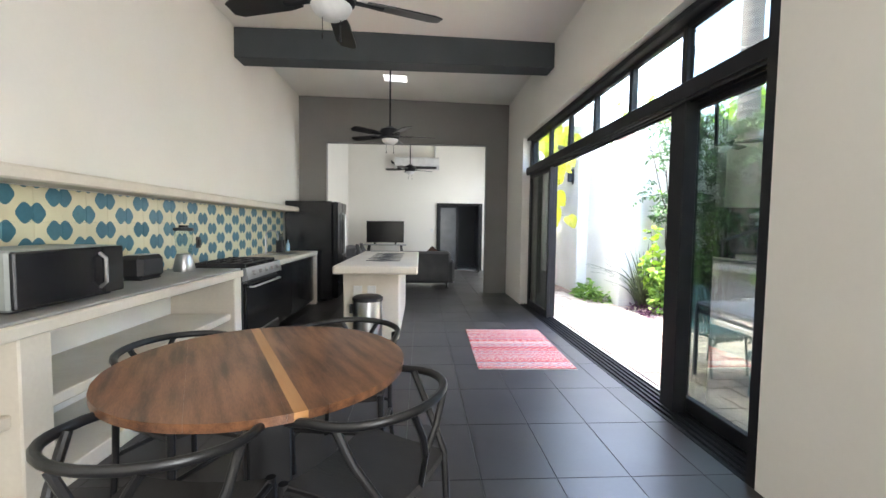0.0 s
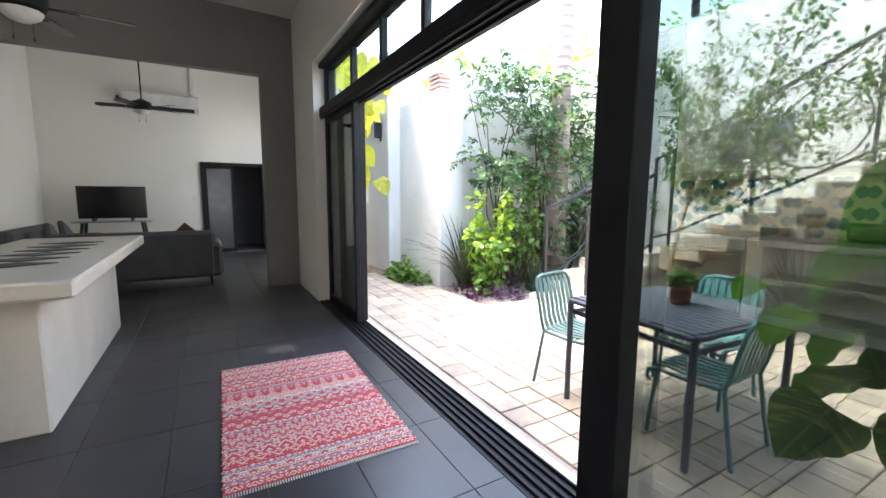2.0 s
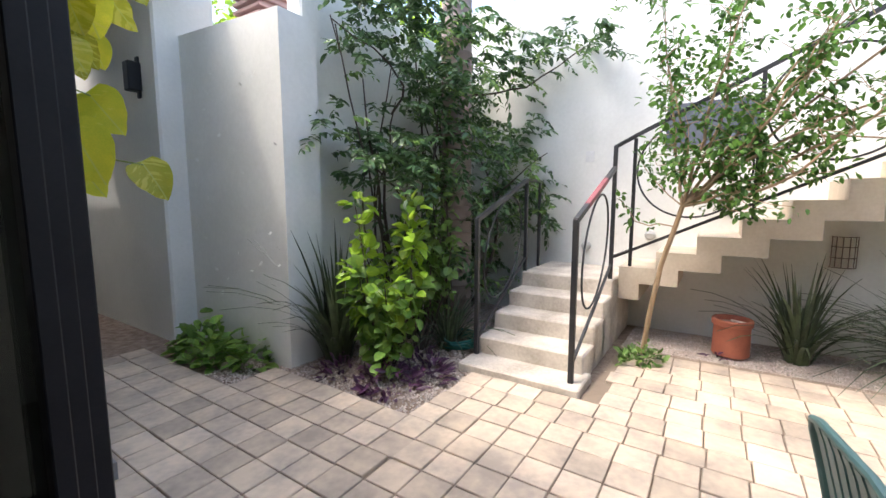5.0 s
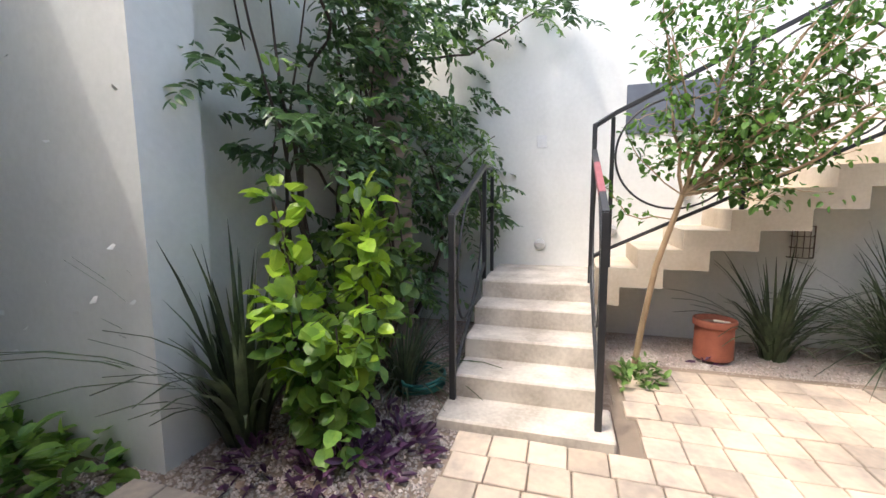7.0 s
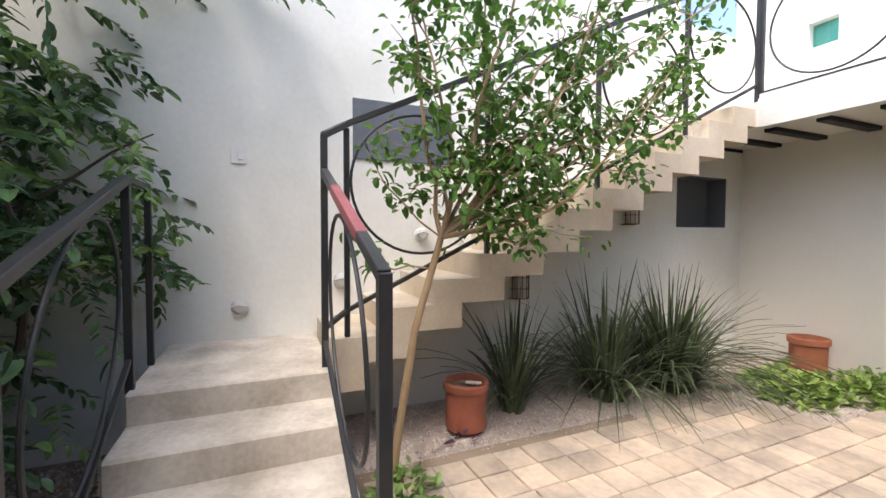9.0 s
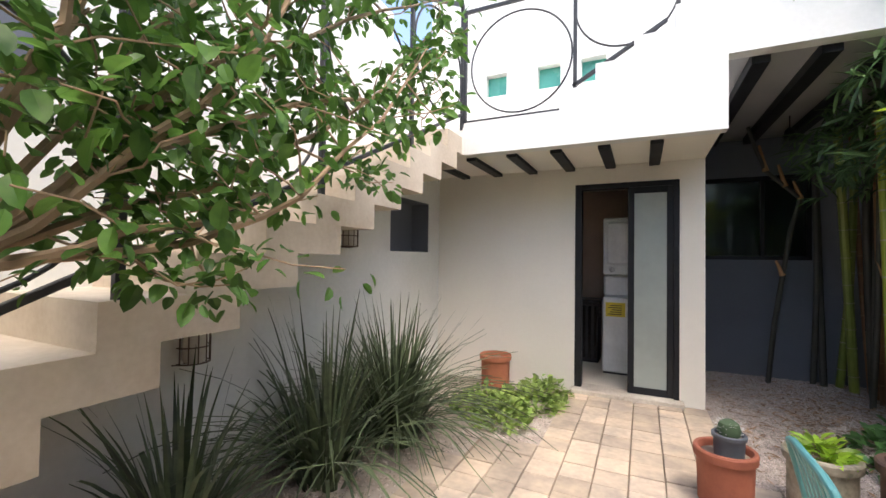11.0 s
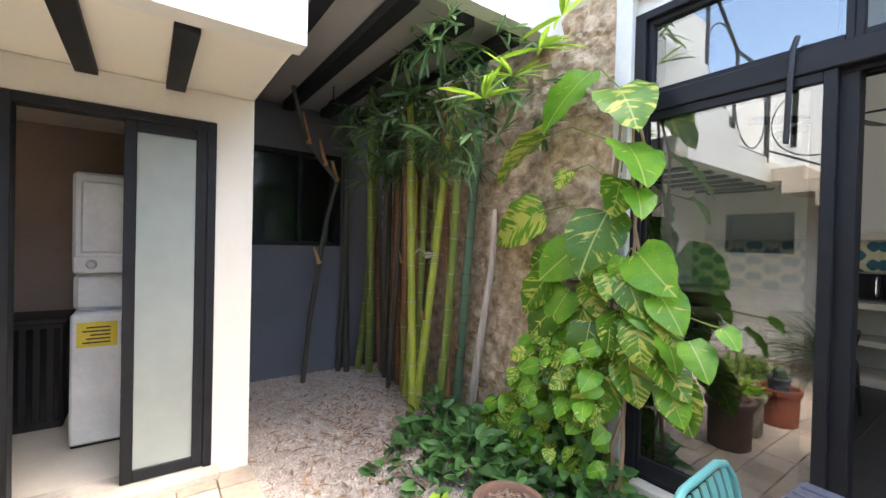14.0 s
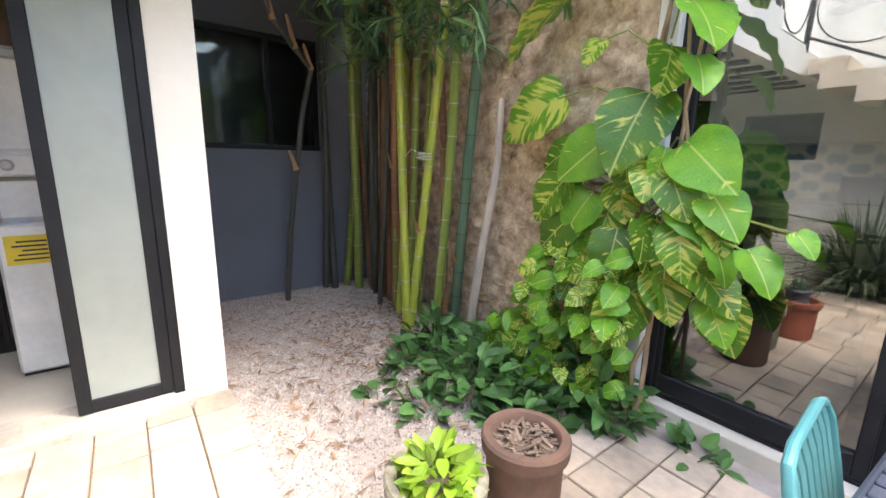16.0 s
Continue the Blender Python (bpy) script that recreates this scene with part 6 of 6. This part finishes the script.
for row in ((2.46, 0.28, 2.50, 0.20, 0.030, 1), (2.41, 0.25, 2.40, 0.68, 0.031, 1), (2.20, 0.33, 2.36, 0.76, 0.034, 0), (2.09, 0.45, 2.22, 0.84, 0.036, 4),
            (2.13, 0.36, 2.30, 0.42, 0.026, 2), (2.26, -0.24, 2.45, 0.04, 0.030, 2), (2.20, -0.57, 2.40, -0.16, 0.026, 2), (2.17, -0.87, 2.35, -0.50, 0.030, 3),
            (2.28, -1.0, 2.58, -0.45, 0.037, 0), (2.50, -1.15, 2.55, -1.2, 0.030, 3), (2.35, -0.40, 2.42, -0.05, 0.022, 3), (2.3, 0.05, 2.38, 0.3, 0.027, 0)):
    culm(*row[:4], row[4] * 1.22, row[5], 2.86 if row[2] > 2.34 else 3.3)
for row in ((2.35, -1.18, 2.36, -0.72, 0.036, 0), (2.14, -1.0, 2.33, -0.85, 0.026, 2), (2.12, -0.80, 2.33, -0.60, 0.027, 2), (2.16, -0.68, 2.31, -0.40, 0.024, 3),
            (2.28, -0.18, 2.31, -0.20, 0.033, 2), (2.33, -0.06, 2.26, -0.10, 0.030, 1), (2.22, -0.42, 2.30, -0.33, 0.024, 2), (2.58, -1.22, 2.62, -1.0, 0.028, 3)):
    culm(*row[:4], row[4] * 1.1, row[5], 2.86)
for k in range(13):
    x, y = rnd.uniform(2.06, 2.34), rnd.uniform(-1.1, 0.2)
    culm(x, y, x + rnd.uniform(-0.05, 0.08), y + rnd.uniform(-0.05, 0.3), rnd.uniform(0.018, 0.028), rnd.choice((2, 3, 0)), 2.86)
s = Shape()
pts = [(3.06, -1.0, -0.12), (3.01, -0.95, 0.6), (2.94, -0.9, 1.17), (2.88, -0.85, 1.68), (2.8, -0.8, 2.05), (2.95, -0.75, 2.19), (3.14, -0.7, 2.37), (3.25, -0.65, 2.63), (3.33, -0.6, 2.88)]
s.tube(pts, 0.028, 9, r2=0.02)
lc = part("culm", s, CULM[3], bb, "leaning dark culm")
for q, u in ((pts[2], 0.17), (pts[4], 0.2), (pts[5], 0.25), (pts[6], 0.3)):
    q = Vector(q)
    part("sheath", Shape().tube([q, q + Vector((0.02, 0.01, u * 0.3)), q + Vector((0.07, 0.03, u))], 0.033, 8, r2=0.012), SHEATH, lc, "dry tan sheath")
part("culm", Shape().tube([(2.10, 0.66, PZ - 0.04), (2.12, 0.80, 0.6), (2.14, 0.95, 1.25), (2.10, 0.92, 1.7)], 0.036, 9, r2=0.024), material("pale_cane", (0.62, 0.53, 0.45), 0.7, fine=40), bb, "pale dead cane")
part("twine", Shape().tube([(2.43 + 0.055 * math.cos(0.5 * i), 0.46 + 0.065 * math.sin(0.5 * i), 1.28 + 0.0016 * i) for i in range(38)] + [(2.50, 0.40, 1.36), (2.53, 0.35, 1.30)], 0.004, 5), material("white_twine", (0.66, 0.62, 0.52), 0.9), bb, "pale twine tied round two canes")
lv = Shape()
for k in range(190):
    c = Vector((rnd.uniform(2.2, 3.0), rnd.uniform(-0.3, 1.5), rnd.uniform(1.9, 2.85)))
    if c.z < 2.2 and rnd.random() < 0.5:
        continue
    d0 = rv(1.0) * Vector((1, 1, 0.4)) + Vector((0.5, 0.5, -0.2))
    for i in range(8):
        leaf(lv, c + d0.normalized() * 0.02 * i, d0.normalized() + rv(0.5) - Vector((0, 0, 0.2)), rnd.uniform(0.13, 0.24), 0.14)
part("foliage", lv, BAMLEAF, bb, kind="stuff")
lv = Shape()
for c, n in ((Vector((2.62, 1.62, 2.45)), 10), (Vector((2.50, 1.72, 2.62)), 10), (Vector((2.75, 1.50, 2.32)), 9), (Vector((2.45, 1.85, 2.78)), 7)):
    for i in range(n):
        leaf(lv, c, Vector((rnd.uniform(-1, 1), rnd.uniform(-1, 1), rnd.uniform(-0.2, 0.6))), rnd.uniform(0.2, 0.32), 0.13)
part("young_leaves", lv, LIME, bb, "fresh lime green bamboo leaves", kind="stuff")
tp = Shape()
for k in range(90):
    c = Vector((rnd.uniform(2.1, 3.5), rnd.uniform(-0.4, 1.6), rnd.uniform(3.3, 3.95)))
    for i in range(7):
        leaf(tp, c, rv(1.0) - Vector((0, 0, 0.7)), rnd.uniform(0.2, 0.35), 0.12)
part("upper_foliage", tp, BAMLEAF, bb, "bamboo foliage above the terrace", kind="stuff")


# large-leaved climber
def big_leaf(name, leafmat):
    vs, fs, n = [], [], 14
    out = []
    for i in range(n + 1):
        t = i / n
        w = 0.47 * math.sin(math.pi * t ** 0.68) ** 0.72 * (1.0 if t > 0 else 0)
        out.append((w, t * 1.12 - 0.12))
    for i, (w, y) in enumerate(out):
        ylobe = y - 0.10 * (w / 0.4) * max(0, 1 - 2.6 * i / n) * 1.4
        zc = -0.26 * (y * y)
        wav = 0.03 * math.sin(i * 1.7)
        vs += [(-w, ylobe, zc + 0.16 * w + wav), (-w * 0.5, (y + ylobe) / 2, zc + 0.10 * w), (0, y, zc), (w * 0.5, (y + ylobe) / 2, zc + 0.10 * w), (w, ylobe, zc + 0.16 * w - wav)]
    for i in range(n):
        for j in range(4):
            a = i * 5 + j
            fs.append((a, a + 1, a + 6, a + 5))
    return Shape().add(vs, fs).mesh(name, leafmat, 1.5)


def climber(name, label, leafmat, spots, stem, stalk):
    t = thing(name, label, "climbing plant", (0, 0, 0))
    part("stem", stem, BARK if leafmat is POTHOS else COVER, t)
    if stalk.v:
        part("petiole", stalk, CULM[0], t, "thin green leaf stalks", kind="stuff")
    me = big_leaf(name + "_leaf", leafmat)
    for p, d, size in spots:
        o = new("leaf", me)
        o.parent = t
        dv = Vector(d).normalized()
        nrm = (Vector((0.9, 0.65, 0.6)) if leafmat is POTHOS else Vector((-0.6, -0.7, 0.4))) + rv(0.45)
        side = dv.cross(nrm).normalized()
        nn = side.cross(dv)
        m = Matrix((side, dv, nn)).transposed().to_4x4()
        o.matrix_basis = Matrix.Translation(p) @ m @ Matrix.Diagonal((size, size, size, 1))
    return t


spots = []
for y, z, size in ((1.34, 2.05, 0.50), (1.30, 1.55, 0.46), (1.99, 1.44, 0.44), (1.74, 1.30, 0.33), (1.50, 1.07, 0.32), (1.58, 0.89, 0.29), (1.52, 1.32, 0.24), (2.34, 1.29, 0.34),
                   (2.26, 1.90, 0.40), (2.16, 2.24, 0.42), (1.72, 2.36, 0.46), (2.11, 1.71, 0.28), (2.29, 1.66, 0.22), (2.25, 1.14, 0.24), (2.43, 1.08, 0.25), (2.13, 0.92, 0.22),
                   (2.29, 0.88, 0.24), (2.45, 0.87, 0.21), (2.61, 0.88, 0.21), (2.71, 1.0, 0.12), (2.03, 0.47, 0.35), (1.96, 0.81, 0.29), (2.10, 1.21, 0.22), (1.69, 1.85, 0.16)):
    d = Vector((0.35, (y - 1.95) * 1.3 + rnd.uniform(-0.2, 0.2), -0.75 if z < 1.2 else -0.45)).normalized()
    spots.append((Vector((2.25 + rnd.uniform(-0.05, 0.07), y, z)) - d * size * 0.43, d, size * 0.9))
for k in range(34):
    y, z = rnd.uniform(1.5, 2.42), rnd.uniform(0.6, 1.35)
    spots.append((Vector((2.10 + rnd.uniform(0, 0.10), y, z)), Vector((0.3, (y - 1.95) * 1.5 + rnd.uniform(-0.5, 0.5), -0.6)), rnd.uniform(0.16, 0.26)))
for k in range(170):
    z = 0.85 * rnd.random() ** 1.4
    y = rnd.uniform(1.0 + 0.6 * z, 2.1)
    spots.append((Vector((2.06 + rnd.uniform(0.0, 0.30), y, z)), Vector((0.5, rnd.uniform(-0.8, 0.8), -0.3)), rnd.uniform(0.08, 0.15)))
stem, stalk = Shape(), Shape()
for k in range(4):
    stem.tube(branch((2.05 + 0.05 * k, 1.95 + 0.05 * k, PZ - 0.04), (2.06, 2.0 + 0.04 * k, 2.4), 0.05, 12), 0.014, 7, r2=0.008)
for k, (p, d, sz) in enumerate(spots):
    if k < 50:
        stalk.tube([Vector((2.06, 2.02, max(PZ, p.z - 0.12))), p.lerp(Vector((2.06, 2.02, p.z)), 0.4) + Vector((0, 0, 0.04)), p], 0.005, 5)
climber("variegated_climber", "large-leaved green climber with yellow variegation on the window surround", POTHOS, spots, stem, stalk)
spots = []
for k in range(46):
    z = rnd.uniform(1.45, 3.3) if k > 3 else rnd.uniform(0.0, 0.25)
    y = rnd.uniform(7.35, 8.3)
    x = 2.1 + rnd.random() * (0.62 if z > 1.5 else 0.12)
    spots.append((Vector((x, y, z)), Vector((0.25, rnd.uniform(-0.9, 0.2), -0.8)), rnd.uniform(0.18, 0.34) if k > 3 else 0.12))
stem = Shape().tube(branch((2.08, 7.7, PZ - 0.04), (2.06, 7.95, 3.25), 0.04, 12), 0.02, 7, r2=0.01)
stalk = Shape()
for p, d, sz in spots[4:]:
    stalk.tube([Vector((2.06, 7.9, p.z - 0.1)), p.lerp(Vector((2.06, 7.9, p.z)), 0.5) + Vector((0, 0, 0.06)), p], 0.005, 5)
climber("golden_climber", "large yellow-green leaves climbing the house wall by the passage", GOLD, spots, stem, stalk)

# garden hose under the creeper
hs = solid("garden_hose", Shape().tube([(5.0 + 0.2 * math.cos(0.45 * i) + 0.02 * math.sin(i), 6.72 + 0.16 * math.sin(0.45 * i), PZ + 0.01 + 0.0016 * i) for i in range(60)], 0.011, 7), material("green_hose", (0.02, 0.15, 0.13), 0.5), "coiled dark green garden hose", "hose")

# ---- paving, tiles and gravel ----
def paved(x, y):
    if y < 2.0:
        return 3.95 < x < 5.08 and y > 0.58
    if x > 4.45 and y > 5.38:
        return False
    edge = 5.86 if y > 4.0 else 5.86 - 0.12 * (4.0 - y)
    if not (2.09 < x < edge and y < 9.2):
        return False
    if x > 3.62 and y > 6.32:
        return False
    if x > 3.25 and y > 7.80:
        return False
    return x < 3.5 or y < 8


bed = Shape().box(2.1, 5.1, 2.0, 5.42, -0.40, PZ - 0.02).box(3.96, 5.1, 0.5, 2.0, -0.40, PZ - 0.02).box(5.1, 5.9, 3.2, 5.4, -0.40, PZ - 0.02).box(5.1, 5.6, 2.0, 3.2, -0.40, PZ - 0.02).box(2.1, 4.4, 5.42, 6.315, -0.40, PZ - 0.02).box(2.1, 3.56, 6.315, 7.8, -0.40, PZ - 0.02).box(2.1, 3.2, 7.8, 9.3, -0.40, PZ - 0.02)
pav = setting("pavement", bed, SANDBED, "square sandy cement pavers with open joints", "paving")
P = 0.208
metas = []
for k in range(6):
    s = Shape().box(-P / 2 + 0.004, P / 2 - 0.004, -P / 2 + 0.004, P / 2 - 0.004, -0.03, 0, 0.004)
    metas.append(s.mesh("paver", PAVER))
near, rest = 0, Shape()
prnd = random.Random(3)
for i in range(-5, 15):
    shift = prnd.uniform(-0.018, 0.018)
    for j in range(-26, 24):
        wide = 1.028 if i >= 0 else 1.0
        x, y = 3.003 + P * wide * (i + 0.5), 5.07 + P * (j + 0.5) + (shift if j > 4 or i > 3 else 0.0) + (0.05 if i > 8 else 0.0)
        if not paved(x, y):
            continue
        z = PZ + prnd.uniform(-0.003, 0.003)
        m = pose(x, y, z, prnd.uniform(-0.5, 0.5), prnd.uniform(-0.5, 0.5), prnd.uniform(-0.8, 0.8)) @ Matrix.Diagonal((wide, 1, 1, 1))
        if near < 300 and 2.0 < x < 4.6 and 3.9 < y < 7.6:
            o = new("paver", metas[(i + 3 * j) % 6])
            o.parent = pav
            o.matrix_basis = m
            near += 1
        else:
            rest.box(-P / 2 + 0.004, P / 2 - 0.004, -P / 2 + 0.004, P / 2 - 0.004, -0.03, 0, 0.004, m)
part("pavers", rest, PAVER, pav, kind="stuff")

tile_mesh = Shape().box(-0.2035, 0.2035, -0.306, 0.306, -0.008, 0, 0.0015).mesh("floor_tile", TILE)
rest, near = Shape(), 0
for i in range(-8, 3):
    for j in range(-8, 21):
        x, y = 0.715 + 0.41 * (i + 0.5), 2.165 + 0.615 * (j + 0.5)
        x0, x1 = max(x - 0.2035, -2.4), min(x + 0.2035, 1.71)
        if x1 - x0 < 0.02 or y > 12.7:
            continue
        if x1 - x0 > 0.40 and 0 < y < 8.4:
            o = new("floor_tile", tile_mesh)
            o.parent = floor
            o.location = (x, y, 0)
        else:
            rest.box(x0, x1, y - 0.306, y + 0.306, -0.008, 0, 0.0015)
part("floor_tiles", rest, TILE, floor, kind="stuff")

grs = Shape()
grnd = random.Random(11)


def pebbles(x0, x1, y0, y1, n, keep=lambda x, y: True):
    for _ in range(n):
        x, y = grnd.uniform(x0, x1), grnd.uniform(y0, y1)
        if not keep(x, y):
            continue
        r = grnd.uniform(0.007, 0.016)
        a = grnd.uniform(0, 3.1)
        c, s_ = math.cos(a) * r, math.sin(a) * r
        z = PZ - 0.027
        grs.add([(x + c, y + s_, z), (x - s_, y + c, z), (x - c * 1.2, y - s_ * 1.2, z), (x + s_, y - c, z), (x, y, z + r * 0.8), (x + c * 0.5, y + s_ * 0.3, z + r * 0.7)],
                [(0, 1, 5), (1, 4, 5), (1, 2, 4), (2, 3, 4), (3, 5, 4), (3, 0, 5)])


pebbles(1.97, 3.95, -1.3, 2.0, 21000)
pebbles(2.025, 2.175, 2.0, 8.0, 5200)
pebbles(3.25, 4.6, 6.32, 8.2, 5400, lambda x, y: not paved(x, y))
pebbles(4.5, 6.7, 6.45, 7.5, 3500)
pebbles(5.08, 6.74, 0.5, 5.4, 12000, lambda x, y: not paved(x, y))
gr = solid("gravel", grs, GRAVEL, "pale pinkish gravel in the beds and the alcove", "gravel", kind="stuff", sharp=0.1)
for x0, x1, y0, y1, z in ((1.97, 3.96, -1.3, 2.0, 0.026), (5.1, 6.75, 0.47, 5.4, 0.0265), (2.022, 2.172, 2.0, 9.0, 0.016)):
    setting("gravel_bed", Shape().box(x0, x1, y0, y1, -0.4, PZ - z), GRAVEL, "fine pinkish gravel bed", "ground")

# fallen leaves and twigs on the gravel
lt, lrnd = Shape(), random.Random(21)
for k in range(1100):
    x, y = (lrnd.gauss(2.75, 0.45), lrnd.gauss(0.2, 0.6)) if k % 4 else (lrnd.uniform(2.2, 3.9), lrnd.uniform(-1.2, 1.9))
    if not (1.99 < x < 3.85 and -1.27 < y < 1.95):
        continue
    a, L, w = lrnd.uniform(0, math.tau), lrnd.uniform(0.04, 0.12), lrnd.uniform(0.004, 0.011)
    c, q, z = math.cos(a), math.sin(a), PZ - 0.012 + lrnd.uniform(0, 0.006)
    lt.add([(x - c * L / 2, y - q * L / 2, z), (x - q * w, y + c * w, z + 0.007), (x + c * L / 2, y + q * L / 2, z + 0.003), (x + q * w, y - c * w, z + 0.004)], [(0, 1, 2), (0, 2, 3)])
solid("leaf_litter", lt, material("dry_leaf", (0.30, 0.19, 0.11), 0.85, island=0.4), "dry brown bamboo leaves scattered on the gravel", "leaf litter", kind="stuff")
